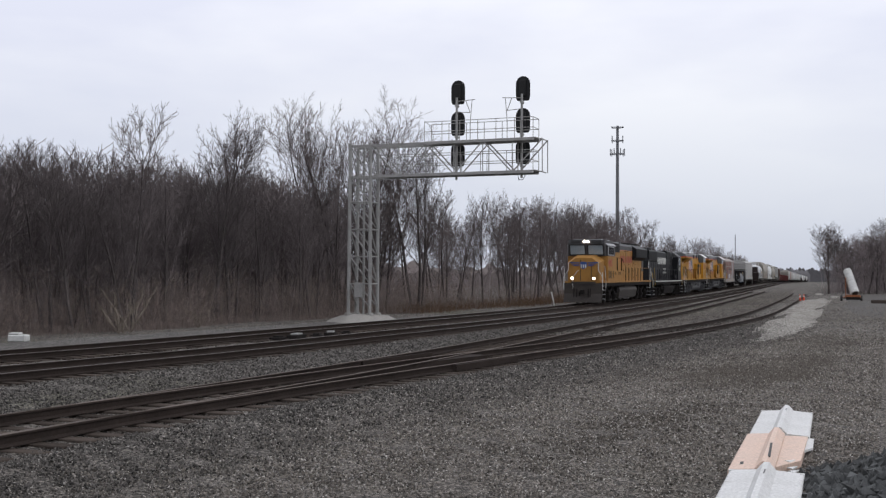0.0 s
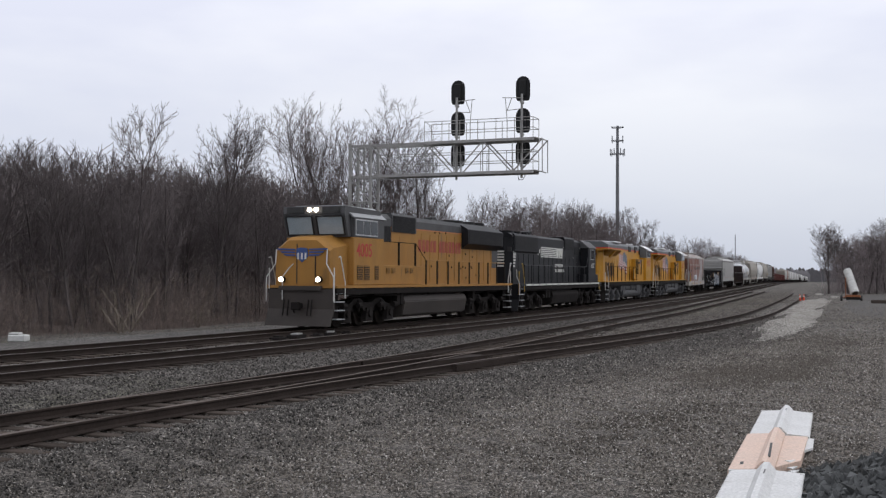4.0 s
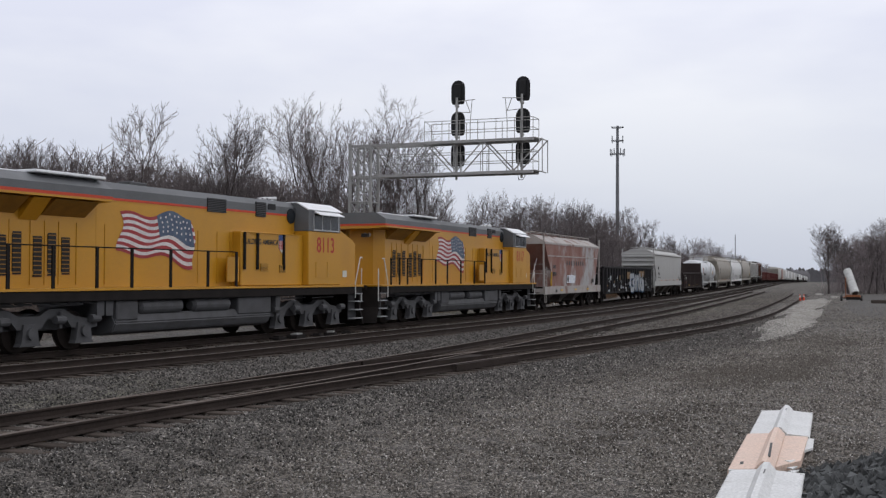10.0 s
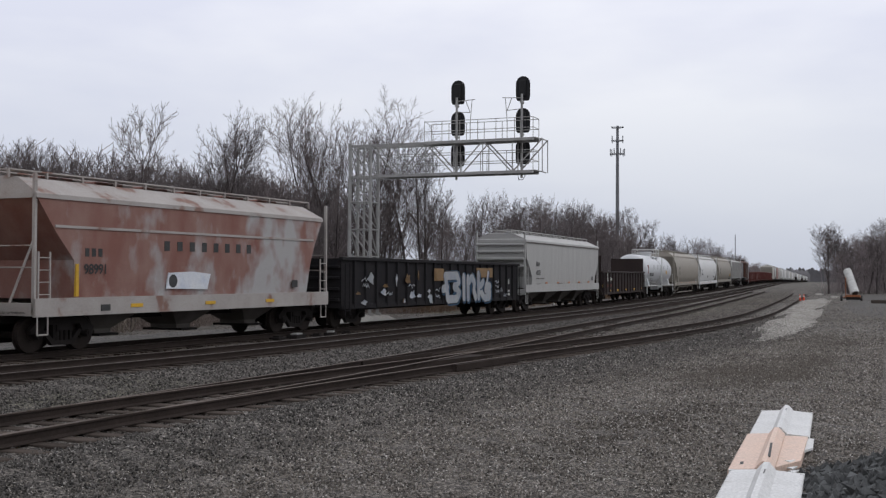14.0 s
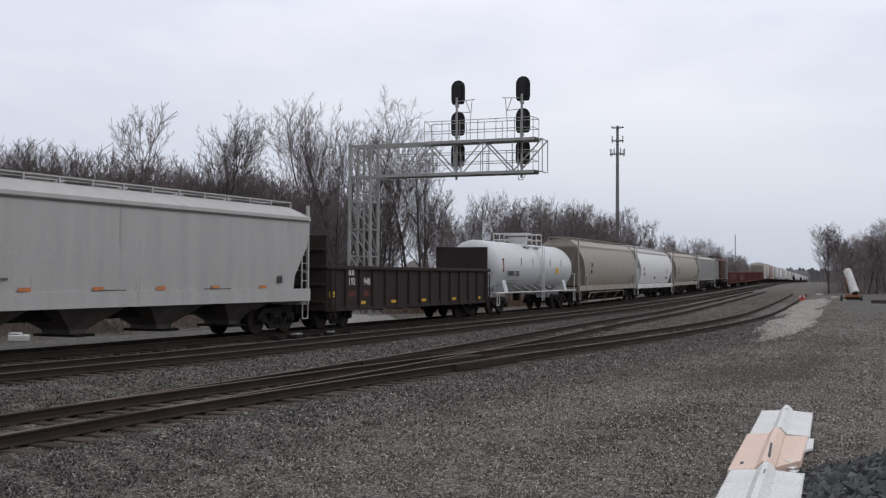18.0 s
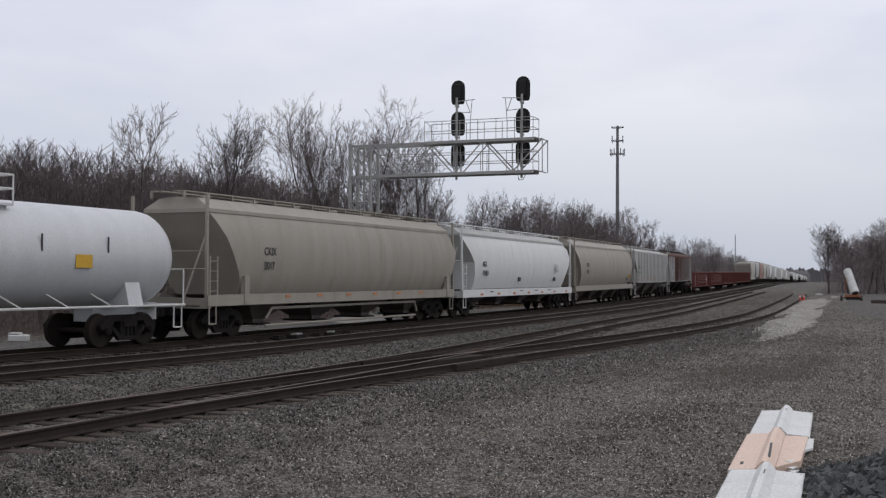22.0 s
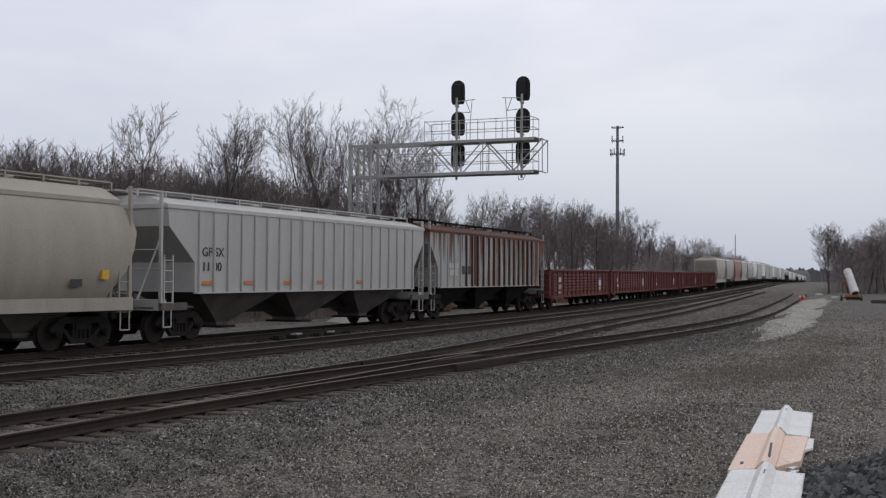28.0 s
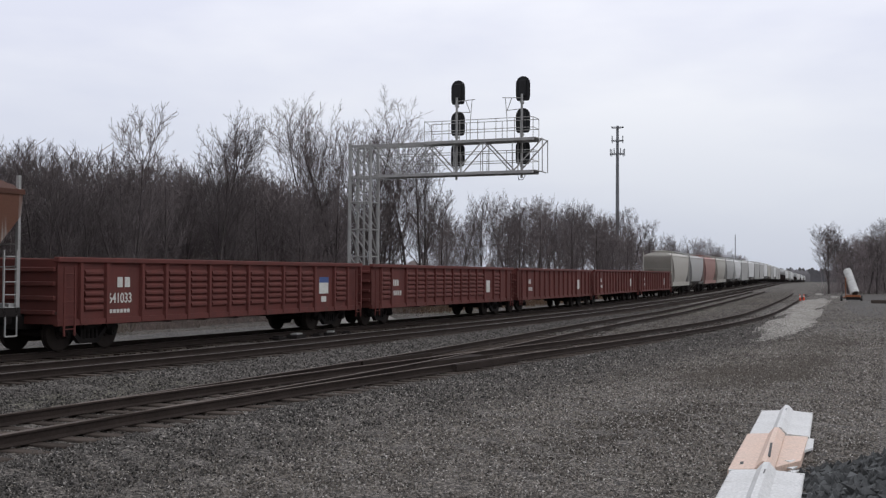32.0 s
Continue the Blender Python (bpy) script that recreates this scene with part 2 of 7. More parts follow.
M["path_gravel"] = mat("grey_path_gravel", (0.125, 0.118, 0.11), (0.08, 0.075, 0.07), scale=0.5, fine=14, rough=0.95, bump=0.8, depth=0.03, world_space=True, pebbles=20.0, pebble_mix=0.6)
M["asphalt"] = mat("dark_worn_asphalt", (0.085, 0.079, 0.073), (0.06, 0.055, 0.05), scale=0.3, fine=18, rough=0.9, bump=0.4, world_space=True)
M["mud"] = mat("dark_mud_and_cinders", (0.125, 0.11, 0.092), (0.095, 0.083, 0.07), scale=0.8, fine=14, rough=0.95, bump=0.7, depth=0.03, world_space=True)
M["bark"] = mat("grey_brown_bark", (0.095, 0.081, 0.078), (0.056, 0.048, 0.046), scale=3, fine=25, rough=0.95, bump=0.4, stretch=(2, 2, 0.4))
M["twig"] = mat("bare_twigs", (0.155, 0.132, 0.131), (0.104, 0.088, 0.088), scale=1.5, fine=12, rough=0.95, bump=0.0, rand=0.25)
M["brush"] = mat("bare_undergrowth_stems", (0.27, 0.232, 0.23), (0.18, 0.155, 0.153), scale=0.3, fine=6, rough=0.95, bump=0.0, island=0.4, world_space=True)
M["brush_pale"] = mat("pale_dead_stems", (0.26, 0.22, 0.18), (0.14, 0.115, 0.09), scale=0.3, fine=6, rough=0.95, bump=0.0, island=0.4, world_space=True)
M["grass"] = mat("dead_reddish_grass", (0.15, 0.092, 0.055), (0.1, 0.065, 0.042), scale=0.4, fine=6, rough=0.95, bump=0.0, island=0.35, world_space=True)
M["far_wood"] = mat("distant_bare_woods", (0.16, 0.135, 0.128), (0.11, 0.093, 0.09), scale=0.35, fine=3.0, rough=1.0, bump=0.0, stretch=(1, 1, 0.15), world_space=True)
# aerial haze is painted into this base colour: greyer and bluer than the nearer wood
M["haze_tinted_wood"] = mat("bare_woods_with_painted_haze", (0.14, 0.136, 0.142), (0.13, 0.126, 0.133), scale=0.2, fine=2.0, rough=1.0, bump=0.0, stretch=(1, 1, 0.15), world_space=True)
M["stone"] = mat("crushed_stone", (0.104, 0.096, 0.088), (0.052, 0.048, 0.043), scale=1.5, fine=40, rough=0.9, bump=0.2, island=0.8, world_space=True)
M["stone_brown"] = mat("mixed_brown_gravel", (0.185, 0.167, 0.147), (0.1, 0.088, 0.076), scale=0.5, fine=40, rough=0.9, bump=0.2, island=0.66, world_space=True, patch=(0.098, 0.086, 0.073), patch_at=0.5, patch_scale=0.4, patch_stretch=(0.3, 1, 1), patch_soft=0.2)
M["stone_pale"] = mat("pale_stone_chips", (0.46, 0.435, 0.4), (0.28, 0.265, 0.245), scale=1.5, fine=40, rough=0.9, bump=0.2, island=0.35, world_space=True)
M["rock"] = mat("dark_blue_grey_rock", (0.085, 0.088, 0.088), (0.048, 0.05, 0.05), scale=3, fine=30, rough=0.85, bump=0.4, island=0.45, world_space=True)
M["barrier_white"] = mat("scuffed_white_plastic", (0.66, 0.66, 0.65), (0.55, 0.55, 0.535), scale=2.0, fine=30, rough=0.5, bump=0.05, patch=(0.4, 0.38, 0.35), patch_at=0.66, patch_scale=3)
M["barrier_peach"] = mat("sun_bleached_orange_plastic", (0.70, 0.52, 0.42), (0.64, 0.5, 0.42), scale=2.0, fine=30, rough=0.55, bump=0.05, patch=(0.58, 0.45, 0.37), patch_at=0.64, patch_scale=3)
M["cone_orange"] = mat("orange_cone_plastic", (0.65, 0.07, 0.025), (0.5, 0.06, 0.02), rough=0.5)
M["trailer_orange"] = mat("dull_orange_steel", (0.32, 0.12, 0.05), (0.22, 0.09, 0.04), rough=0.6)
M["snow_white"] = mat("white_scrap", (0.6, 0.6, 0.58), (0.45, 0.45, 0.43), scale=6, rough=0.8, bump=0.3)
M["tower_steel"] = mat("grey_tower_steel", (0.17, 0.175, 0.185), (0.12, 0.122, 0.13), rough=0.6, metal=0.3)
M["stone_limestone"] = mat("pale_limestone_chips", (0.42, 0.4, 0.365), (0.28, 0.265, 0.24), scale=0.35, fine=30, rough=0.9, bump=0.2, island=0.3, world_space=True)
M["stone_dark"] = mat("oily_track_ballast", (0.068, 0.058, 0.05), (0.034, 0.029, 0.025), scale=0.7, fine=40, rough=0.9, bump=0.2, island=0.7, world_space=True)
M["brush_brown"] = mat("brown_undergrowth_stems", (0.25, 0.2, 0.178), (0.16, 0.128, 0.114), scale=0.25, fine=6, rough=0.95, bump=0.0, island=0.4, world_space=True)
M["rail_rusty_top"] = mat("rusty_siding_rail_top", (0.12, 0.092, 0.075), (0.07, 0.055, 0.045), scale=1.0, fine=20, rough=0.65, metal=0.3, bump=0.05)
# ---------- helpers of this scene ----------
def part(name, bm, material, parent=None, label="", smooth=False, m=None):
    """Links a bmesh as one mesh object, under a thing or under a part."""
    me = bpy.data.meshes.new(name)
    if smooth:
        for f in bm.faces:
            f.smooth = True
    bm.to_mesh(me)
    bm.free()
    me.materials.append(material)
    ob = new(name, me)
    ob.parent = parent
    if m is not None:
        ob.matrix_basis = m
    if label:
        ob["label"] = label
    return ob


def share(name, me, parent, m, label=""):
    """One more object on an existing mesh."""
    ob = new(name, me)
    ob.parent = parent
    ob.matrix_basis = m
    if label:
        ob["label"] = label
    return ob


def thing(name, label, category, group="", m=None, kind=""):
    e = new(name)
    e.empty_display_size = 0.3
    if m is not None:
        e.matrix_basis = m
    return tagged(e, label, category, group, kind)


def box(bm, x0, x1, y0, y1, z0, z1, bevel=0.0):
    v = [bm.verts.new((x, y, z)) for x in (x0, x1) for y in (y0, y1) for z in (z0, z1)]
    fs = [bm.faces.new([v[i] for i in q]) for q in ((0, 1, 3, 2), (4, 6, 7, 5), (0, 4, 5, 1), (2, 3, 7, 6), (0, 2, 6, 4), (1, 5, 7, 3))]
    if bevel:
        es = list({e for f in fs for e in f.edges})
        bmesh.ops.bevel(bm, geom=es, offset=bevel, segments=1, affect="EDGES")
    return bm


def B(*a, bevel=0.0):
    return box(bmesh.new(), *a, bevel=bevel)


def prism(bm, pts, axis, a, b):
    """A polygon drawn out along an axis. pts: (y, z) for x, (x, z) for y, (x, y) for z."""
    def at(p, k):
        return {"x": (k, p[0], p[1]), "y": (p[0], k, p[1]), "z": (p[0], p[1], k)}[axis]
    lo, hi = [bm.verts.new(at(p, a)) for p in pts], [bm.verts.new(at(p, b)) for p in pts]
    n = len(pts)
    bm.faces.new(lo[::-1])
    bm.faces.new(hi)
    for i in range(n):
        bm.faces.new((lo[i], lo[(i + 1) % n], hi[(i + 1) % n], hi[i]))
    bmesh.ops.recalc_face_normals(bm, faces=bm.faces[:])
    return bm


def P(pts, axis, a, b):
    return prism(bmesh.new(), pts, axis, a, b)


def rod(bm, p, q, r, seg=6, r2=None, caps=True):
    """A round bar from p to q."""
    p, q = Vector(p), Vector(q)
    d = q - p
    if d.length < 1e-6:
        return bm
    side = d.orthogonal().normalized()
    up = d.normalized().cross(side)
    r2 = r if r2 is None else r2
    ra = [bm.verts.new(p + (side * math.cos(i * math.tau / seg) + up * math.sin(i * math.tau / seg)) * r) for i in range(seg)]
    rb = [bm.verts.new(q + (side * math.cos(i * math.tau / seg) + up * math.sin(i * math.tau / seg)) * r2) for i in range(seg)]
    for i in range(seg):
        bm.faces.new((ra[i], ra[(i + 1) % seg], rb[(i + 1) % seg], rb[i]))
    if caps:
        bm.faces.new(ra[::-1])
        bm.faces.new(rb)
    return bm


def R(p, q, r, seg=6, r2=None):
    return rod(bmesh.new(), p, q, r, seg, r2)


def path_rod(pts, r, seg=6):
    bm = bmesh.new()
    for a, b in zip(pts, pts[1:]):
        rod(bm, a, b, r, seg)
    return bm


# ---------- the line of the tracks ----------
S_GRID = np.arange(-60.0, 2600.0, 2.0)
BEND = np.interp(S_GRID, [0, 30, 60, 120, 150, 300, 330], [-0.00102, 0.00204, 0.00118, 0.0, 0.00009, 0.00009, 0.0])
HEAD = np.cumsum(BEND) * 2.0
HEAD -= np.interp(60, S_GRID, HEAD)
LINE_X = np.cumsum(np.cos(HEAD)) * 2.0
LINE_Y = np.cumsum(np.sin(HEAD)) * 2.0
LINE_X -= np.interp(60, S_GRID, LINE_X) - 60
LINE_Y += 20.205 - np.interp(60, S_GRID, LINE_Y)
SPACING = 4.18


def rise(x):
    """The line climbs slightly into the distance."""
    return 0.00824 * np.clip(np.asarray(x, float) - 70, 0, 190)


def lift(x):
    """The two main tracks lie on a thicker bed of ballast along this stretch than the siding does."""
    return np.interp(np.asarray(x, float), [25, 35, 50, 62, 75, 90, 110, 125], [0.0, 0.05, 0.09, 0.13, 0.15, 0.12, 0.03, 0.0])


def on_line(s, off=0.0):
    """A place on the main line: x, y, heading. off: metres to its far side."""
    h = np.interp(s, S_GRID, HEAD)
    return np.interp(s, S_GRID, LINE_X) - off * np.sin(h), np.interp(s, S_GRID, LINE_Y) + off * np.cos(h), h


def hermite(x, knots):
    """A smooth curve y(x) through a few knots."""
    xs, ys = np.array([k[0] for k in knots], float), np.array([k[1] for k in knots], float)
    return sum_spline(np.asarray(x, float), xs, ys)


def sum_spline(x, xs, ys):
    sl = np.gradient(ys, xs)
    i = np.clip(np.searchsorted(xs, x) - 1, 0, len(xs) - 2)
    h = xs[i + 1] - xs[i]
    u = np.clip((x - xs[i]) / h, 0, 1)
    out = (2 * u**3 - 3 * u**2 + 1) * ys[i] + (u**3 - 2 * u**2 + u) * h * sl[i] + (-2 * u**3 + 3 * u**2) * ys[i + 1] + (u**3 - u**2) * h * sl[i + 1]
    return np.where(x > xs[-1], ys[-1] + (x - xs[-1]) * sl[-1], np.where(x < xs[0], ys[0] + (x - xs[0]) * sl[0], out))


SIDE_KNOTS = [(-40, 10.95), (0, 10.95), (26, 10.95), (40, 11.55), (50, 12.0), (62, 12.38), (80, 12.85), (105, 13.6), (150, 15.3), (240, 19.2), (400, 26.0)]
SPUR_KNOTS = [(6, 10.95), (12, 10.9), (18, 10.55), (25, 9.92), (31, 9.25), (40, 8.28), (50, 7.55), (62, 7.2), (78, 7.37), (96, 7.85), (126, 9.0), (170, 11.2)]


def side_y(x):
    return hermite(x, SIDE_KNOTS)


def spur_y(x):
    return hermite(x, SPUR_KNOTS)


# ---------- how the train runs ----------
T_GRID = np.arange(0, 32.01, 0.1)
SPEED = np.interp(T_GRID, [0, 5.0, 7.0, 8, 16, 24, 32], [10.42, 10.36, 10.0, 10.05, 10.46, 10.68, 10.22])
RUN = np.concatenate([[0], np.cumsum((SPEED[1:] + SPEED[:-1]) * 0.05)])
RUN += 52.75 - np.interp(5.5, T_GRID, RUN)


def car_pose(s0, length, t):
    """The pose of a car whose leading end stands at s0 when the film starts: on the rails by its two bogies."""
    s = s0 - float(np.interp(t, T_GRID, RUN))
    ax, ay, _ = on_line(s + 0.18 * length)
    bx, by, _ = on_line(s + 0.82 * length)
    az, bz = float(rise(ax) + lift(ax)), float(rise(bx) + lift(bx))
    turn, tip = math.atan2(by - ay, bx - ax), math.atan2(bz - az, math.hypot(bx - ax, by - ay))
    m = Matrix.Translation((ax, ay, az)) @ Matrix.Rotation(turn, 4, "Z") @ Matrix.Rotation(-tip, 4, "Y")
    return m @ Matrix.Translation((-0.18 * length, 0, 0))


TRAIN = []   # (thing, s0, length)
# ---------- ground ----------
def ground_z(x, y):
    x, y = np.asarray(x, float), np.asarray(y, float)
    _, ya, _ = on_line(x)
    near_edge = np.where(x < 200, np.minimum(spur_y(x), side_y(x)), ya - SPACING) - 1.7
    far_edge = ya + 2.0
    z = np.full(np.broadcast(x, y).shape, -0.2)
    z = np.where(y < near_edge, -0.2 - 0.15 * np.clip((near_edge - y) / 1.2, 0, 1), z)
    z = np.where(y > far_edge, -0.2 - 0.1 * np.clip((y - far_edge) / 1.4, 0, 1), z)
    for off in (0.0, SPACING):
        z = z - 0.085 * np.clip((1.2 - np.abs(y - ya + off)) / 0.25, 0, 1) * np.clip((90 - x) / 10, 0, 1)
    bed = np.clip((y - side_y(x) - 1.4) / 1.2, 0, 1) * np.clip((ya + 4.5 - y) / 2.0, 0, 1)
    return z + rise(x) + lift(x) * bed


def sheet(name, xs, ys, zf, material, lift=0.0, wob=0.0):
    xg, yg = np.meshgrid(xs, ys, indexing="ij")
    z = zf(xg, yg) + lift
    if wob:
        z = z + np.random.RandomState(3).normal(0, wob, z.shape) * (np.hypot(xg, yg) < 60)
    nx, ny = xg.shape
    co = np.stack([xg, yg, z], -1).reshape(-1, 3)
    i = np.arange(nx * ny).reshape(nx, ny)
    q = np.stack([i[:-1, :-1], i[1:, :-1], i[1:, 1:], i[:-1, 1:]], -1).reshape(-1, 4)
    me = bpy.data.meshes.new(name)
    me.from_pydata(co.tolist(), [], q.tolist())
    me.materials.append(material)
    me.polygons.foreach_set("use_smooth", [True] * len(me.polygons))
    return new(name, me)


gx = np.concatenate([np.arange(-400, -20, 40), np.arange(-20, 6, 2), np.arange(6, 45, 0.3), np.arange(45, 110, 1.0), np.arange(110, 300, 5), [320, 380, 460, 600, 800, 1200, 2000, 3200]])
gy = np.concatenate([[-2500, -900, -300, -100, -40, -20, -12], np.arange(-8, 14, 0.3), np.arange(14, 32, 0.5), np.arange(32, 70, 3), [80, 110, 160, 300, 700, 1500, 2800]])
ground = tagged(sheet("ground", gx, gy, ground_z, M["ground"], wob=0.012), "dark grey-brown gravel ground along the railway", "ground", kind="structure")


# ---------- tracks ----------
RAIL_PROFILE = [(-0.07, -0.16), (0.07, -0.16), (0.07, -0.148), (0.012, -0.12), (0.01, -0.04), (0.036, -0.03), (0.036, -0.008), (0.028, -0.002),
                (-0.028, -0.002), (-0.036, -0.008), (-0.036, -0.03), (-0.01, -0.04), (-0.012, -0.12), (-0.07, -0.148)]


def sweep(name, xs, yf, profile, material, parent, zf, label=""):
    ys = yf(xs)
    zs = zf(xs)
    tx, ty = np.gradient(xs), np.gradient(ys)
    ln = np.hypot(tx, ty)
    nx, ny = -ty / ln, tx / ln
    k = len(profile)
    co = [(x + a * u, y + a * v, z + b) for x, y, z, u, v in zip(xs, ys, zs, nx, ny) for a, b in profile]
    fs = [(i * k + j, (i + 1) * k + j, (i + 1) * k + (j + 1) % k, i * k + (j + 1) % k) for i in range(len(xs) - 1) for j in range(k)]
    fs += [tuple(range(k - 1, -1, -1)), tuple(range((len(xs) - 1) * k, len(xs) * k))]
    me = bpy.data.meshes.new(name)
    me.from_pydata(co, [], fs)
    me.materials.append(material)
    ob = new(name, me)
    ob.parent = parent
    if label:
        ob["label"] = label
    return ob


TRACKS = []


def track(name, label, yf, x0, x1, rails=(0.7535, -0.7535)):
    th = thing(name, label, "railway track", kind="structure")
    xs = np.concatenate([np.arange(x0, 60, 1.0), np.arange(60, 200, 4.0), np.arange(200, x1, 20.0)])
    xs = xs[(xs >= x0) & (xs <= x1)]
    bed = rise if name in ("track_siding", "track_spur") else lambda x: rise(x) + lift(x)
    for off in rails:
        r = sweep("rail", xs, lambda x, o=off: yf(x) + o, RAIL_PROFILE, M["rail"], th, bed)
        sweep("running_surface", xs, lambda x, o=off: yf(x) + o, [(-0.03, -0.0025), (0.03, -0.0025), (0.024, 0.001), (-0.024, 0.001)], M["rail_rusty_top" if name in ("track_siding", "track_spur") else "rail_top"], r, bed, label="worn top of the rail")
    TRACKS.append((th, yf, x0, x1))
    return th


def main_y(x, off=0.0):
    xs, ys, _ = on_line(S_GRID, off)
    return np.interp(x, xs, ys)


track_far = track("track_main", "main line track with worn rails on dark ties", lambda x: main_y(x), -20, 1500)
track_mid = track("track_second", "second main track with worn rails on dark ties", lambda x: main_y(x, -SPACING), -20, 1500)
track_side = track("track_siding", "rusty siding track leading off a turnout", side_y, -20, 150)
track_spur = track("track_spur", "rusty spur track curving away from a turnout", spur_y, 7, 138)
# ---------- the train: parts shared by its cars ----------
# A car's own space: x runs back from its leading coupler, y to the far side, z up from the rail tops.
MESH = {}


def piece(name, key, build, material, parent, m=None, label=""):
    """A part whose mesh is built once and shared by all its repeats."""
    m = m or Matrix.Identity(4)
    if key not in MESH:
        ob = part(name, build(), material, parent, label, m=m)
        MESH[key] = ob.data
        return ob
    return share(name, MESH[key], parent, m, label)


def ring_wheel(r):
    bm = bmesh.new()
    for y0, y1, ra, rb in ((-0.07, 0.06, r, r), (0.06, 0.09, r + 0.028, r + 0.028), (-0.085, -0.07, r * 0.9, r), (-0.13, -0.085, r * 0.3, r * 0.34)):
        rod(bm, (0, y0, 0), (0, y1, 0), ra, 20, rb)
    return bm


def wheel(parent, x, y, r, key):
    side = 0 if y < 0 else 180
    w = piece("wheel", "wheel" + key, lambda: ring_wheel(r), M["wheel"], parent, pose(x, y, r, 0, 0, side))
    return w


def frame_freight():
    """A cast three-piece bogie side frame."""
    bm = bmesh.new()
    prism(bm, [(-1.12, 0.5), (-0.72, 0.52), (-0.62, 0.72), (0.62, 0.72), (0.72, 0.52), (1.12, 0.5), (1.14, 0.62), (0.78, 0.9), (-0.78, 0.9), (-1.14, 0.62)], "y", -0.08, 0.08)
    prism(bm, [(-0.7, 0.52), (-0.62, 0.6), (-0.3, 0.3), (0.3, 0.3), (0.62, 0.6), (0.7, 0.52), (0.36, 0.18), (-0.36, 0.18)], "y", -0.07, 0.07)
    box(bm, -0.34, -0.26, -0.07, 0.07, 0.28, 0.74)
    box(bm, 0.26, 0.34, -0.07, 0.07, 0.28, 0.74)
    for sx in (-0.16, 0.0, 0.16):
        rod(bm, (sx, 0, 0.3), (sx, 0, 0.58), 0.06, 8)
    box(bm, -0.24, 0.24, -0.1, 0.1, 0.56, 0.72)
    for sx in (-0.89, 0.89):
        rod(bm, (sx, -0.16, 0.46), (sx, 0.04, 0.46), 0.11, 10)
        rod(bm, (sx, -0.19, 0.46), (sx, -0.16, 0.46), 0.06, 8)
    return bm


def bogie(parent, x, fine=True):
    b = piece("bogie", "bolster", lambda: B(-0.2, 0.2, -0.95, 0.95, 0.5, 0.82, bevel=0.03), M["under_dark"], parent, pose(x, 0, 0), "grimy cast-steel bogie")
    for sy in (-1, 1):
        piece("side_frame", "frame_freight", frame_freight, M["under_dark"], b, pose(0, 0.98 * sy, 0, 0, 0, 0 if sy < 0 else 180))
        for sx in (-0.89, 0.89):
            wheel(b, sx, 0.75 * sy, 0.46, "f")
    for sx in (-0.89, 0.89):
        piece("axle", "axle_f", lambda: R((0, -0.95, 0), (0, 0.95, 0), 0.08, 10), M["wheel"], b, pose(sx, 0, 0.46))
    return b


def frame_loco():
    """A cast six-wheel locomotive bogie side frame with journal boxes."""
    bm = bmesh.new()
    prism(bm, [(-2.45, 0.62), (-2.2, 0.58), (-1.5, 0.62), (-1.3, 0.86), (-0.62, 0.86), (-0.4, 0.62), (0.4, 0.62), (0.62, 0.86), (1.3, 0.86), (1.5, 0.62), (2.2, 0.58), (2.45, 0.62),
               (2.45, 0.8), (1.6, 0.92), (1.2, 1.12), (0.7, 1.12), (0.35, 0.95), (-0.35, 0.95), (-0.7, 1.12), (-1.2, 1.12), (-1.6, 0.92), (-2.45, 0.8)], "y", -0.1, 0.1)
    for sx in (-1.9, 0.0, 1.9):
        prism(bm, [(sx - 0.22, 0.75), (sx + 0.22, 0.75), (sx + 0.3, 0.28), (sx + 0.36, 0.2), (sx - 0.36, 0.2), (sx - 0.3, 0.28)], "y", -0.16, 0.06)
        rod(bm, (sx, -0.24, 0.52), (sx, -0.1, 0.52), 0.15, 12)
    for sx in (-2.25, 2.25, -0.95, 0.95):
        rod(bm, (sx - 0.16, -0.2, 0.84), (sx + 0.16, -0.2, 0.84), 0.11, 10)
    for sx in (-1.0, 1.0):
        rod(bm, (sx - 0.75, -0.14, 1.2), (sx + 0.75, -0.14, 1.22), 0.025, 6)
        rod(bm, (sx, -0.18, 0.62), (sx, -0.18, 1.05), 0.05, 8)
    return bm


def loco_bogie(parent, x, mt):
    b = piece("bogie", "loco_bolster" + mt, lambda: B(-1.9, 1.9, -0.85, 0.85, 0.55, 1.0, bevel=0.04), M[mt], parent, pose(x, 0, 0), "cast six-wheel locomotive bogie")
    for sy in (-1, 1):
        piece("side_frame", "frame_loco" + mt, frame_loco, M[mt], b, pose(0, 1.12 * sy, 0, 0, 0, 0 if sy < 0 else 180))
        for sx in (-1.9, 0, 1.9):
            wheel(b, sx, 0.76 * sy, 0.52, "l")
    for sx in (-1.9, 0, 1.9):
        piece("axle", "axle_l", lambda: R((0, -0.9, 0), (0, 0.9, 0), 0.1, 10), M["wheel"], b, pose(sx, 0, 0.52))
    return b


def coupler_mesh():
    bm = B(0.0, 0.7, -0.09, 0.09, 0.78, 0.98, bevel=0.02)
    box(bm, -0.12, 0.14, -0.16, 0.14, 0.72, 1.02, bevel=0.03)
    rod(bm, (0.1, 0.22, 0.9), (0.5, 0.25, 0.45), 0.035, 6)
    return bm


def couplers(th, length):
    piece("coupler", "coupler", coupler_mesh, M["under_dark"], th, pose(0.1, 0, 0))
    piece("coupler", "coupler", coupler_mesh, M["under_dark"], th, pose(length - 0.1, 0, 0, 0, 0, 180))


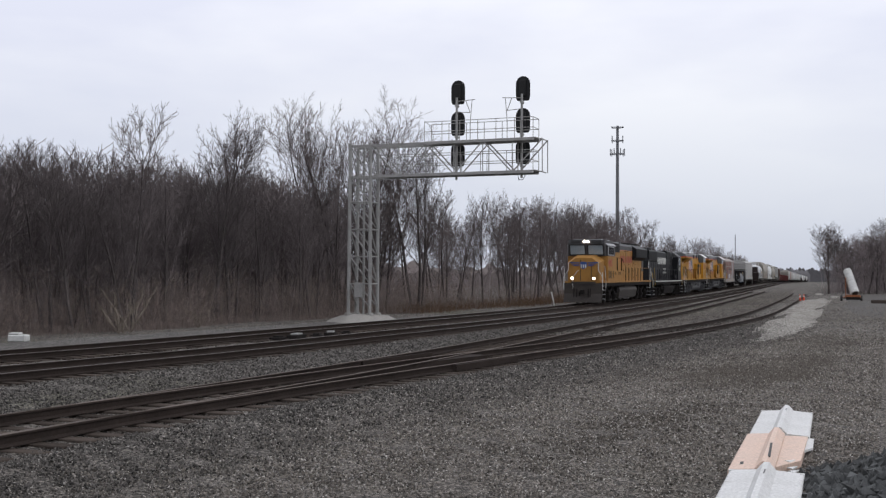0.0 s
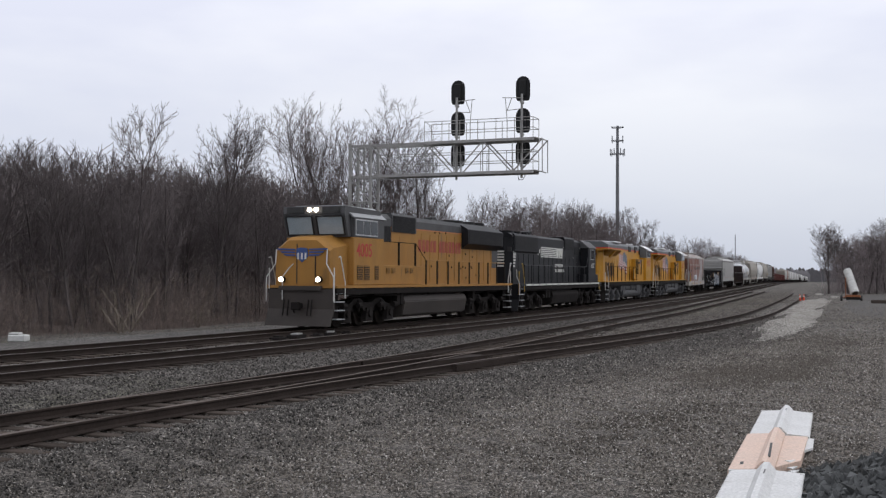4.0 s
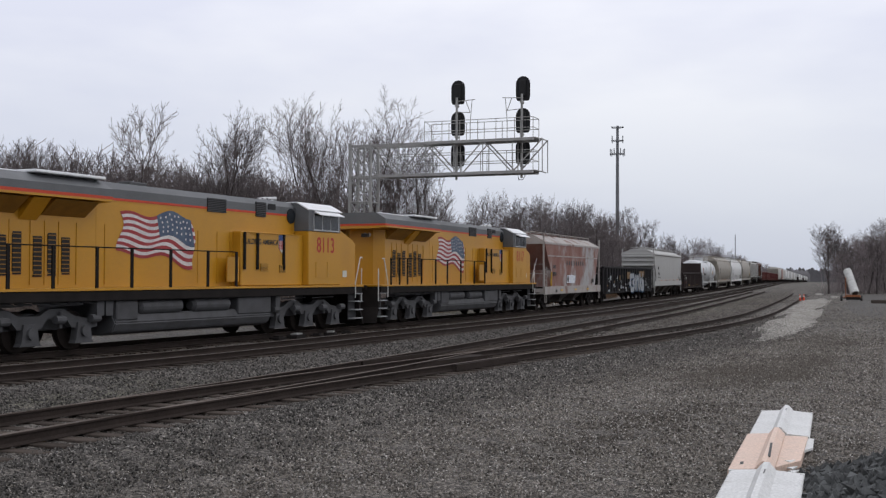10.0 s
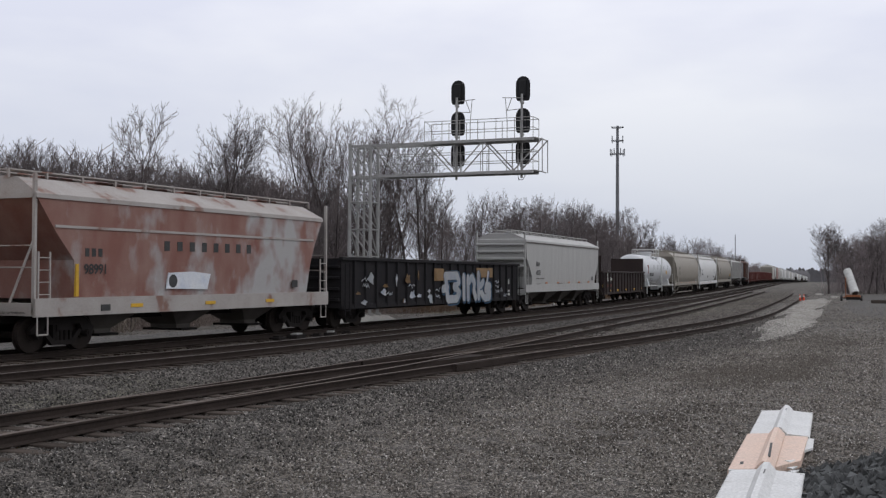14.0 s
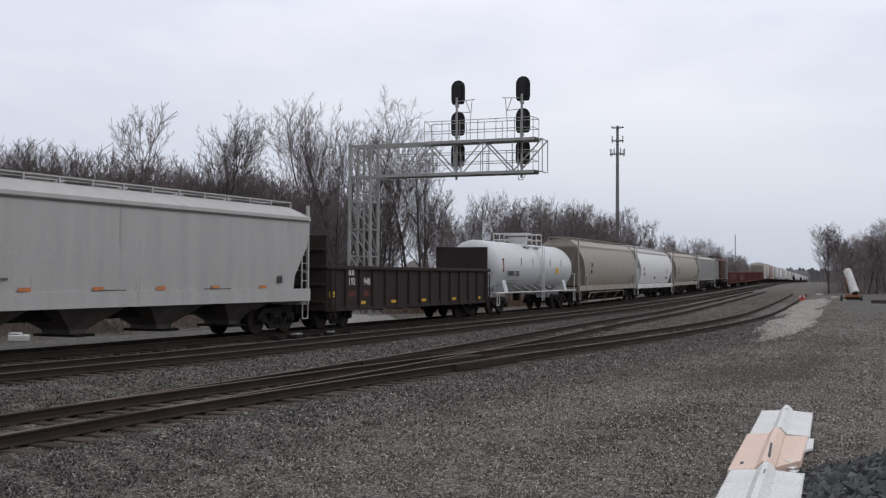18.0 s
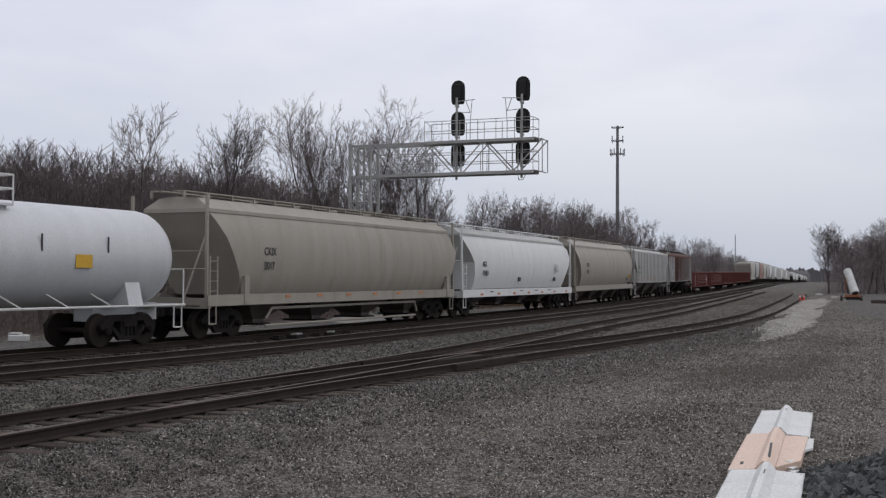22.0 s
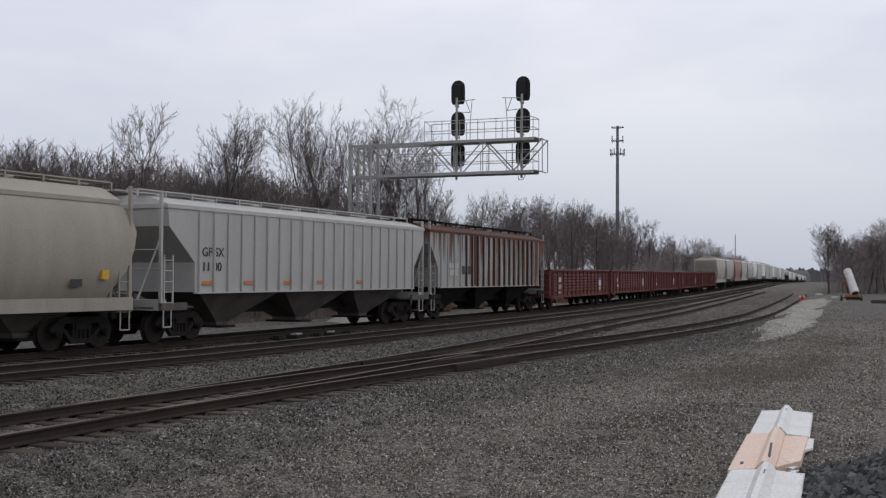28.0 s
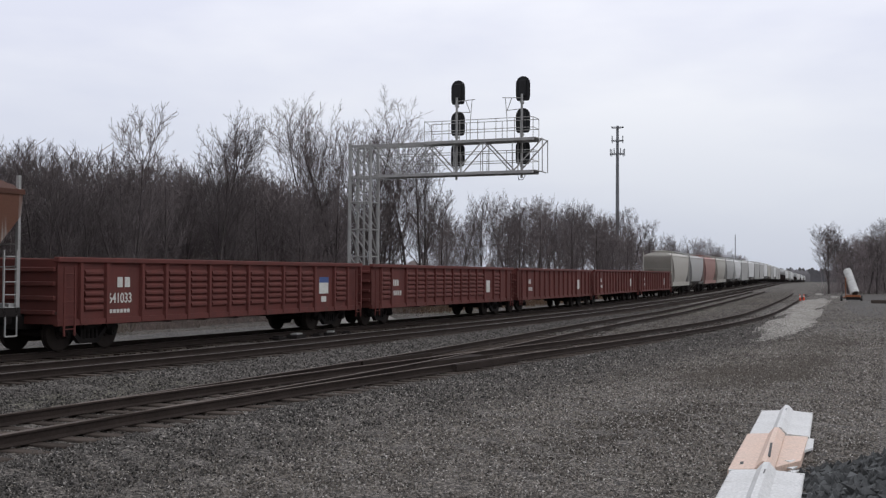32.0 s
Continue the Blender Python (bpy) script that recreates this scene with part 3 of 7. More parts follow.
def ladder_mesh(h, w, rungs):
    bm = bmesh.new()
    for sx in (0, w):
        box(bm, sx - 0.02, sx + 0.02, -0.02, 0.02, 0, h)
    for i in range(rungs):
        z = (i + 0.5) * h / rungs
        rod(bm, (0, 0, z), (w, 0, z), 0.014, 5)
    return bm


def ladder(th, x, y, z, h, w, rungs, material, name="ladder"):
    piece(name, "ladder%s %s %s %s" % (h, w, rungs, material), lambda: ladder_mesh(h, w, rungs), M[material], th, pose(x, y, z))


def words(text, size, x, z, y, th, material, name="number", wide=1.0):
    """Painted characters on the near side of a car. x, z: the lower left corner."""
    cu = bpy.data.curves.new(name, "FONT")
    cu.body, cu.size, cu.extrude, cu.offset = text, size * 1.4, 0.002, 0.006
    ob = bpy.data.objects.new(name, cu)
    me = bpy.data.meshes.new_from_object(ob)
    bpy.data.objects.remove(ob)
    me.materials.clear()
    me.materials.append(M[material])
    o = share(name, me, th, pose(x, y, z, 90) @ Matrix.Diagonal((wide, 1, 1, 1)))
    return o


def bars(n, x0, x1, z0, z1, y, th, material, name="lettering", fill=0.72):
    """Lettering that is not spelled out: a plain block for each character."""
    bm = bmesh.new()
    step = (x1 - x0) / n
    for i in range(n):
        box(bm, x0 + i * step, x0 + (i + fill) * step, y - 0.004, y + 0.004, z0, z1)
    return part(name, bm, M[material], th)


def plate(name, x0, x1, z0, z1, y, th, material, d=0.012):
    return part(name, B(x0, x1, y - d, y + d * 0.4, z0, z1), M[material], th)


def louvres(th, x0, x1, z0, z1, y, n, material, name="louvre", upright=False):
    """A grille: a dark recess with slats."""
    g = part(name, B(x0, x1, y - 0.006, y + 0.02, z0, z1), M["grille"], th)
    bm = bmesh.new()
    for i in range(n):
        if upright:
            x = x0 + (i + 0.5) * (x1 - x0) / n
            box(bm, x - 0.012, x + 0.012, y - 0.03, y, z0, z1)
        else:
            z = z0 + (i + 0.5) * (z1 - z0) / n
            box(bm, x0, x1, y - 0.03, y, z - 0.012, z + 0.012)
    part("slats", bm, M[material], g)
    return g


def handrail(th, y, z, zb, xs, post, rail, w=0.035):
    for x in xs:
        part("rail_post", B(x - w, x + w, y - 0.02, y + 0.02, zb, z), M[post], th)
    part("handrail", path_rod([(xs[0], y, z), (xs[-1], y, z)], 0.018), M[rail], th)


def end_steps(th, x, d, mt, rail):
    """Corner steps and grab rails at a locomotive's end. d: +1 where the end faces the front of the train."""
    for sy in (-1, 1):
        for z in (0.35, 0.68, 1.0, 1.3):
            part("step", B(min(x, x + 0.62 * d), max(x, x + 0.62 * d), min(1.2 * sy, 1.5 * sy), max(1.2 * sy, 1.5 * sy), z, z + 0.035), M["visor_grey"], th)
        bm = bmesh.new()
        prism(bm, [(x, 0.3), (x + 0.62 * d, 0.3), (x + 0.62 * d, 1.6), (x, 1.6)], "y", 1.2 * sy, 1.16 * sy)
        part("step_panel", bm, M[mt], th)
        y = 1.51 * sy
        part("grab_rail", path_rod([(x + 0.1 * d, y, 2.7), (x + 0.25 * d, y, 2.72), (x + 0.62 * d, y, 1.75), (x + 0.62 * d, y, 1.15)], 0.022), M[rail], th)
        part("grab_rail", path_rod([(x - 0.05 * d, y * 0.93, 2.3), (x - 0.05 * d, y * 0.93, 1.0)], 0.022), M[rail], th)


def pilot(th, x, d, mt):
    bm = bmesh.new()
    a, b, c = x, x - 0.1 * d, x - 0.28 * d
    prism(bm, [(a, 1.5), (a, 0.75), (c, 0.12), (c + 0.06 * d, 0.12), (a + 0.12 * d, 0.75), (a + 0.12 * d, 1.5)], "y", -1.4, 1.4)
    part("pilot", bm, M[mt], th)
    part("anticlimber", B(min(a, b), max(a, b) + 0.05, -0.9, 0.9, 1.45, 1.62), M[mt], th)
    for sy in (-0.55, 0.45, 0.65, -0.4):
        part("air_hose", R((b, sy, 1.1), (b - 0.12 * d, sy, 0.5), 0.03, 6), M["under_dark"], th)


def hood(bm, x0, x1, w, z0, z1, ch=0.12):
    return prism(bm, [(-w, z0), (w, z0), (w, z1 - ch), (w - ch, z1), (-w + ch, z1), (-w, z1 - ch)], "x", x0, x1)


def door_seams(th, xs, z0, z1, y, material):
    for x in xs:
        e = part("door_edge", B(x - 0.012, x + 0.012, y - 0.012, y + 0.01, z0, z1), M[material], th)
        for z in (z0 + 0.3, z1 - 0.3):
            part("hinge", B(x - 0.012, x + 0.09, y - 0.02, y + 0.008, z - 0.04, z + 0.04), M[material], e)


def tank_under(th, x0, x1, z0, z1, material, name="fuel_tank"):
    prof = [(-1.3, z0 + 0.1), (-0.9, z0), (0.9, z0), (1.3, z0 + 0.1), (1.42, z1 - 0.25), (1.3, z1), (-1.3, z1), (-1.42, z1 - 0.25)]
    bm = prism(bmesh.new(), prof, "x", x0, x1)
    bmesh.ops.bevel(bm, geom=[e for e in bm.edges], offset=0.035, segments=2, affect="EDGES")
    return part(name, bm, M[material], th)


def run_in(th, s0, length):
    th.matrix_basis = car_pose(s0, length, 0.0)
    TRAIN.append((th, s0, length))
    return th
# ---------- locomotives ----------
def flag(th, x0, x1, z0, z1, y):
    """The waving flag painted on the hood: thirteen wavy stripes and a blue field."""
    n = 16
    root = None

    def wave(u, v):
        zz = z1 - (z1 - z0) * (0.12 + 0.76 * v) + 0.13 * math.sin(u * 10.5 + 0.6 + v) * (0.5 + u * 0.6) + 0.16 * u * (0.5 - v) - 0.3 * u * u * v
        return (x0 + (x1 - x0) * (u + 0.05 * math.sin(v * 5) + 0.09 * v * u), y, zz)
    for k in range(13):
        bm = bmesh.new()
        lo = [bm.verts.new(wave(i / n, k / 13)) for i in range(n + 1)]
        hi = [bm.verts.new(wave(i / n, (k + 1) / 13)) for i in range(n + 1)]
        for i in range(n):
            bm.faces.new((lo[i], hi[i], hi[i + 1], lo[i + 1]))
        r = part("stripe", bm, M["flag_red" if k % 2 == 0 else "flag_white"], root or th)
        if root is None:
            r.name, root = "flag", r
    bm = bmesh.new()
    lo, hi = [], []
    for i in range(n // 2, n + 1):
        a, b = wave(i / n, 0), wave(i / n, 7 / 13)
        lo.append(bm.verts.new((a[0], y - 0.006, a[2])))
        hi.append(bm.verts.new((b[0], y - 0.006, b[2])))
    for i in range(len(lo) - 1):
        bm.faces.new((lo[i], hi[i], hi[i + 1], lo[i + 1]))
    part("blue_field", bm, M["flag_blue"], root)
    bm = bmesh.new()
    for i in range(7):
        for j in range(4):
            a = wave(0.53 + i * 0.065, (j + 0.7 + 0.3 * (i % 2)) / 9)
            box(bm, a[0] - 0.03, a[0] + 0.03, y - 0.012, y - 0.008, a[2] - 0.03, a[2] + 0.03)
    part("stars", bm, M["flag_white"], root)


def cab_window(th, x0, x1, z0, z1, y, n=2):
    sy = -1 if y < 0 else 1
    fr = part("window_frame", B(x0, x1, y - 0.02, y + 0.02, z0, z1), M["alu"], th)
    for i in range(n):
        a = x0 + 0.05 + i * (x1 - x0 - 0.04) / n
        b = x0 - 0.01 + (i + 1) * (x1 - x0 - 0.04) / n
        part("pane", B(a, b, y + 0.024 * sy - 0.006, y + 0.024 * sy + 0.006, z0 + 0.05, z1 - 0.05), M["glass"], fr)


def loco_modern(s0, number, label):
    """A clean yellow and grey freight locomotive running long hood first."""
    L = 22.0
    th = thing("locomotive", label, "locomotive", "locomotives of the train")
    part("frame", B(0.75, 21.25, -1.5, 1.5, 1.3, 1.58, bevel=0.02), M["under_dark"], th)
    part("deck", B(0.7, 21.3, -1.53, 1.53, 1.585, 1.65), M["yellow"], th)
    # long hood with its radiator wings
    part("hood", prism(bmesh.new(), [(1.95, -0.55), (2.3, -0.92), (13.6, -0.92), (13.6, 0.92), (2.3, 0.92), (1.95, 0.55)], "z", 1.65, 4.05), M["yellow"], th)
    part("engine_hood", B(7.05, 17.2, -0.925, 0.925, 1.66, 4.1), M["yellow"], th)
    part("hood_roof", hood(bmesh.new(), 7.05, 17.25, 0.93, 4.17, 4.62, 0.2), M["mist_grey"], th)
    part("red_line", B(7.06, 17.2, -0.937, 0.937, 4.1, 4.17), M["stripe_red"], th)
    wing = prism(bmesh.new(), [(-0.9, 3.95), (-1.5, 4.0), (-1.5, 4.06), (1.5, 4.06), (1.5, 4.0), (0.9, 3.95)], "x", 1.15, 7.05)
    part("radiator_wing", wing, M["yellow"], th)
    part("red_line", B(1.14, 7.06, -1.503, 1.503, 4.062, 4.14), M["stripe_red"], th)
    part("radiator_roof", prism(bmesh.new(), [(-1.5, 4.142), (1.5, 4.142), (1.5, 4.34), (1.05, 4.6), (-1.05, 4.6), (-1.5, 4.34)], "x", 1.15, 7.05), M["mist_grey"], th)
    part("roof_panel", B(4.4, 6.95, -1.35, 1.1, 4.602, 4.68, bevel=0.015), M["roof_light"], th)
    part("roof_panel", B(1.9, 4.1, -0.95, 0.95, 4.602, 4.64, bevel=0.01), M["roof_light"], th)
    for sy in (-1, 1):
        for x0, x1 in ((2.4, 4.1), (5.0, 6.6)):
            part("radiator_intake", prism(bmesh.new(), [(0.93 * sy, 3.55), (1.44 * sy, 3.955), (0.93 * sy, 3.955)], "x", x0, x1), M["intake_shade"], th)
        part("radiator_support", prism(bmesh.new(), [(0.93 * sy, 3.4), (1.44 * sy, 3.96), (0.93 * sy, 3.96)], "x", 4.25, 4.85), M["yellow"], th)
    for i, x in enumerate((3.05, 3.55, 4.05, 4.75, 5.25, 5.75)):
        louvres(th, x, x + 0.3, 1.95 + 0.03 * (i % 3), 3.1 - 0.1 * (i % 2), -0.93, 9, "grille_ochre", "door_grille")
    door_seams(th, [2.95, 3.45, 3.95, 4.65, 5.15, 5.65, 6.3, 7.4, 11.6, 12.6, 13.3], 1.75, 3.4, -0.93, "yellow")
    flag(th, 8.0, 11.2, 2.45, 3.95, -0.938)
    louvres(th, 12.05, 13.05, 4.02, 4.46, -0.94, 8, "soot_grey", "air_intake")
    louvres(th, 14.75, 15.35, 4.0, 4.5, -0.94, 8, "soot_grey", "air_intake")
    plate("vent", 15.5, 15.95, 4.28, 4.48, -0.935, th, "grille")
    part("exhaust_stack", B(9.2, 10.0, -0.25, 0.25, 4.62, 4.78, bevel=0.03), M["soot_grey"], th)
    bm = bmesh.new()
    for i in range(3):
        rod(bm, (16.4, -0.3 + 0.2 * i, 4.72), (16.9, -0.3 + 0.2 * i, 4.74), 0.045, 8, 0.09)
    box(bm, 16.5, 16.7, -0.4, 0.2, 4.62, 4.7)
    part("horn", bm, M["alu"], th)
    # control cabinet, cab and nose
    part("cabinet", B(13.45, 17.25, -1.27, 1.27, 1.655, 3.45, bevel=0.03), M["yellow"], th)
    louvres(th, 14.55, 15.0, 2.15, 2.4, -1.275, 6, "yellow", "cabinet_vent")
    louvres(th, 15.7, 16.1, 2.1, 2.36, -1.275, 6, "yellow", "cabinet_vent")
    plate("hatch", 12.75, 13.4, 1.8, 2.6, -1.2, th, "yellow", 0.03)
    cab = part("cab", B(17.25, 19.55, -1.5, 1.5, 1.655, 3.6, bevel=0.03), M["yellow"], th)
    part("cab_top", prism(bmesh.new(), [(-1.5, 3.6), (1.5, 3.6), (1.5, 4.35), (1.0, 4.62), (-1.0, 4.62), (-1.5, 4.35)], "x", 17.25, 19.5), M["mist_grey"], th)
    part("cab_roof", prism(bmesh.new(), [(-1.54, 4.37), (-1.03, 4.645), (1.03, 4.645), (1.54, 4.37), (1.5, 4.34), (1.0, 4.61), (-1.0, 4.61), (-1.5, 4.34)], "x", 17.2, 19.62), M["roof_light"], th)
    part("sun_visor", prism(bmesh.new(), [(-1.5, 4.33), (-1.78, 4.2), (-1.78, 4.17), (-1.5, 4.29)], "x", 17.6, 19.35), M["roof_light"], th)
    cab_window(th, 17.55, 19.35, 3.62, 4.28, -1.51, 3)
    cab_window(th, 17.55, 19.35, 3.62, 4.28, 1.51, 3)
    part("port_window", R((16.95, -0.96, 4.12), (16.95, -0.9, 4.12), 0.27, 16), M["glass"], th)
    words(number, 0.56, 17.8, 2.85, -1.507, th, "mark_red", wide=0.82)
    bm = bmesh.new()
    box(bm, 17.75, 18.4, -1.515, -1.5, 1.95, 2.5)
    box(bm, 18.55, 19.2, -1.515, -1.5, 1.95, 2.5)
    part("cab_hatch", bm, M["yellow"], th)
    part("nose", prism(bmesh.new(), [(19.55, 1.655), (21.28, 1.655), (21.28, 3.22), (21.1, 3.36), (19.75, 3.85), (19.55, 3.85)], "y", -1.15, 1.15), M["yellow"], th)
    part("windshield", prism(bmesh.new(), [(19.5, 3.72), (19.62, 3.72), (19.56, 4.32), (19.5, 4.32)], "y", -1.3, 1.3), M["glass"], th)
    plate("data_panel", 20.3, 20.6, 1.95, 2.2, -1.157, th, "mark_white")
    words("BUILDING AMERICA", 0.17, 13.55, 3.05, -1.278, th, "mark_black", "slogan", 0.98)
    sh = part("emblem", P([(15.65, 3.4), (16.05, 3.4), (16.05, 2.95), (15.85, 2.78), (15.65, 2.95)], "y", -1.285, -1.272), M["mark_white"], th)
    part("emblem_top", B(15.65, 16.05, -1.292, -1.286, 3.2, 3.4), M["mark_blue"], sh)
    for i in range(3):
        part("emblem_stripe", B(15.68 + i * 0.13, 15.75 + i * 0.13, -1.291, -1.286, 2.9, 3.19), M["mark_red"], sh)
    part("marker", B(1.32, 1.45, -0.6, -0.3, 3.6, 3.75), M["grille"], th)
    bm = bmesh.new()
    for y in (-0.38, -0.18):
        rod(bm, (1.88, y, 3.72), (1.96, y, 3.72), 0.08, 10)
    part("rear_headlight", bm, M["alu"], th)
    # rails and steps
    for sy in (-1, 1):
        handrail(th, 1.47 * sy, 2.75, 1.65, [1.75, 2.6, 3.4, 4.9, 6.5, 7.9, 9.6, 11.4, 12.9], "under_dark", "under_dark", 0.05)
        for x in (13.6, 14.35, 15.95):
            part("grab_post", B(x - 0.05, x + 0.05, 1.3 * sy - 0.03, 1.3 * sy + 0.03, 2.2, 3.43), M["under_dark"], th)
        part("grab_rail", path_rod([(13.6, 1.32 * sy, 3.43), (16.9, 1.32 * sy, 3.43)], 0.015), M["yellow"], th)
    end_steps(th, 0.75, 1, "under_grey", "rail_white")
    end_steps(th, 21.3, -1, "under_grey", "rail_white")
    pilot(th, 0.7, 1, "under_dark")
    pilot(th, 21.3, -1, "under_dark")
    # underneath
    tank_under(th, 7.3, 15.0, 0.32, 0.92, "under_grey")
    for x0, x1 in ((7.35, 8.25), (13.1, 15.0)):
        part("equipment_box", B(x0, x1, -1.42, 1.42, 0.75, 1.3, bevel=0.03), M["under_grey"], th)
    for x0, x1 in ((8.4, 10.35), (10.85, 12.75)):
        for sy in (-1, 1):
            bm = R((x0 + 0.08, 1.2 * sy, 1.1), (x1 - 0.08, 1.2 * sy, 1.1), 0.22, 16)
            rod(bm, (x0, 1.2 * sy, 1.1), (x0 + 0.08, 1.2 * sy, 1.1), 0.13, 16, 0.22)
            rod(bm, (x1 - 0.08, 1.2 * sy, 1.1), (x1, 1.2 * sy, 1.1), 0.22, 16, 0.13)
            part("air_reservoir", bm, M["under_grey"], th)
    for i in range(9):
        x = 2.0 + i * 0.6
        part("pipe", R((x, -1.3, 1.28), (x + 0.5, -1.35, 1.24), 0.03, 6), M["under_grey"], th)
    for x in (6.95, 15.3, 6.6):
        part("air_filter", B(x, x + 0.28, -1.4, -1.15, 0.9, 1.3), M["under_grey"], th)
    loco_bogie(th, 4.35, "under_grey")
    loco_bogie(th, 17.65, "under_grey")
    couplers(th, L)
    return run_in(th, s0, L)


def loco_lead():
    """The weathered yellow locomotive at the head, cab first, with its lamps lit."""
    L = 21.2
    th = thing("locomotive", "weathered yellow and grey diesel locomotive with lit headlights leading the train", "locomotive", "locomotives of the train")
    part("frame", B(0.6, 20.4, -1.5, 1.5, 1.28, 1.53, bevel=0.02), M["under_dark"], th)
    part("deck", B(0.55, 20.4, -1.53, 1.53, 1.535, 1.64), M["yellow_old"], th)
    nose = bmesh.new()
    rings = []
    for x, w, zt, ch in ((0.62, 1.16, 3.34, 0.42), (0.85, 1.2, 3.46, 0.42), (2.0, 1.24, 3.6, 0.42)):
        rings.append([nose.verts.new((x, y, z)) for y, z in ((-w, 1.64), (w, 1.64), (w, zt - ch), (w - 0.55, zt), (0.55 - w, zt), (-w, zt - ch))])
    for r0, r1 in zip(rings, rings[1:]):
        for i in range(6):
            nose.faces.new((r0[i], r1[i], r1[(i + 1) % 6], r0[(i + 1) % 6]))
    nose.faces.new(rings[0])
    nose.faces.new(rings[-1][::-1])
    part("nose", nose, M["yellow_old"], th)
    part("nose_door", B(0.595, 0.62, -0.55, 0.2, 1.7, 2.75), M["yellow_old"], th)
    em = part("emblem", P([(-0.24, 3.02), (-0.1, 3.06), (0.1, 3.06), (0.24, 3.02), (0.25, 2.72), (0.0, 2.5), (-0.25, 2.72)], "x", 0.575, 0.6), M["mark_blue"], th)
    for sy in (-1, 1):
        for k in range(3):
            z = 3.02 - 0.11 * k
            part("emblem_wing", P([(0.3 * sy, z), (1.1 * sy - 0.14 * k * sy, z + 0.02), (1.04 * sy - 0.17 * k * sy, z - 0.05), (0.3 * sy, z - 0.055)], "x", 0.575, 0.6), M["mark_blue"], em)
    for i in range(3):
        part("emblem_stripe", B(0.568, 0.574, -0.2 + 0.16 * i, -0.12 + 0.16 * i, 2.62, 2.86), M["mark_white"], em)
    # cab
    part("cab", B(1.95, 4.6, -1.5, 1.5, 1.64, 3.5, bevel=0.03), M["yellow_old"], th)
    part("cab_top", prism(bmesh.new(), [(1.75, 3.5), (4.6, 3.5), (4.6, 4.62), (1.5, 4.68), (1.45, 4.4)], "y", -1.35, 1.35), M["soot_grey"], th)
    part("cab_side", B(1.98, 4.6, -1.5, 1.5, 3.5, 4.28), M["soot_grey"], th)
    part("cab_roof", prism(bmesh.new(), [(-1.55, 4.27), (-1.0, 4.73), (1.0, 4.73), (1.55, 4.27), (1.5, 4.24), (0.98, 4.69), (-0.98, 4.69), (-1.5, 4.24)], "x", 1.85, 4.75), M["visor_grey"], th)
    cab_window(th, 2.05, 3.95, 3.56, 4.2, -1.515, 3)
    cab_window(th, 2.05, 3.95, 3.56, 4.2, 1.515, 3)
    for sy in (-1, 1):
        part("windshield", prism(bmesh.new(), [(1.7, 3.56), (1.74, 3.56), (1.53, 4.3), (1.47, 4.3)], "y", 0.12 * sy, 1.22 * sy), M["glass_sky_tint"], th)
    part("number_board", B(1.4, 1.5, -1.15, -0.4, 4.42, 4.64), M["mark_black"], th)
    part("number_board", B(1.4, 1.5, 0.4, 1.15, 4.42, 4.64), M["mark_black"], th)
    for y in (-0.14, 0.14):
        part("headlight", R((1.42, y, 4.54), (1.36, y, 4.54), 0.085, 14), M["lamp_lit"], th)
    for y in (-0.8, 0.8):
        d = part("ditch_light", R((0.55, y, 1.86), (0.4, y, 1.86), 0.12, 14), M["under_dark"], th)
        part("lamp_glass", R((0.4, y, 1.86), (0.37, y, 1.86), 0.095, 14), M["lamp_lit"], d, "lit ditch lamp")
    for sy in (-1, 1):
        part("nose_rail", path_rod([(0.56, 1.1 * sy, 3.0), (0.5, 1.1 * sy, 2.45), (0.42, 1.45 * sy, 1.95), (0.42, 1.45 * sy, 1.05)], 0.022), M["rail_white"], th)
        part("windshield_frame", path_rod([(1.69, 0.1 * sy, 3.58), (1.45, 0.1 * sy, 4.3), (1.45, 1.24 * sy, 4.3), (1.69, 1.24 * sy, 3.58), (1.69, 0.1 * sy, 3.58)], 0.035), M["grille"], th)
    part("nose_rail", path_rod([(0.55, 0.35, 2.45), (0.5, 0.5, 2.3), (0.42, 0.75, 1.95), (0.42, 0.75, 1.1)], 0.02), M["rail_white"], th)
    part("door_seam", B(0.588, 0.596, 0.2, 0.24, 1.7, 3.2), M["grille"], th)
    part("door_seam", B(0.588, 0.596, -0.59, -0.55, 1.7, 2.75), M["grille"], th)
    words("4005", 0.52, 2.15, 2.76, -1.508, th, "mark_red", wide=0.94)
    louvres(th, 2.2, 2.7, 1.85, 2.4, -1.505, 8, "yellow_old", "cab_vent")
    louvres(th, 2.8, 3.3, 1.85, 2.4, -1.505, 8, "yellow_old", "cab_vent")
    louvres(th, 3.75, 4.1, 1.85, 2.4, -1.505, 8, "yellow_old", "cab_vent")
    # hood
    part("hood", B(4.62, 19.6, -0.93, 0.93, 1.645, 4.05), M["yellow_old"], th)
    part("orange_line", B(4.63, 14.5, -0.936, 0.936, 4.05, 4.1), M["mark_orange"], th)
    part("hood_roof", hood(bmesh.new(), 4.62, 19.6, 0.93, 4.1, 4.62, 0.2), M["soot_grey"], th)
    part("brake_housing", hood(bmesh.new(), 6.5, 9.0, 0.97, 3.88, 4.68, 0.1), M["soot_grey"], th)
    louvres(th, 6.6, 8.85, 3.9, 4.56, -0.975, 12, "grille", "brake_grille")
    louvres(th, 4.9, 6.4, 3.46, 4.1, -0.95, 10, "grille", "intake_grille")
    part("cabinet", B(4.62, 9.0, -1.25, 1.25, 1.645, 2.45, bevel=0.02), M["yellow_old"], th)
    for x in (5.35, 5.85, 7.2, 7.7):
        louvres(th, x, x + 0.35, 2.12, 2.34, -1.255, 5, "yellow_old", "cabinet_vent")
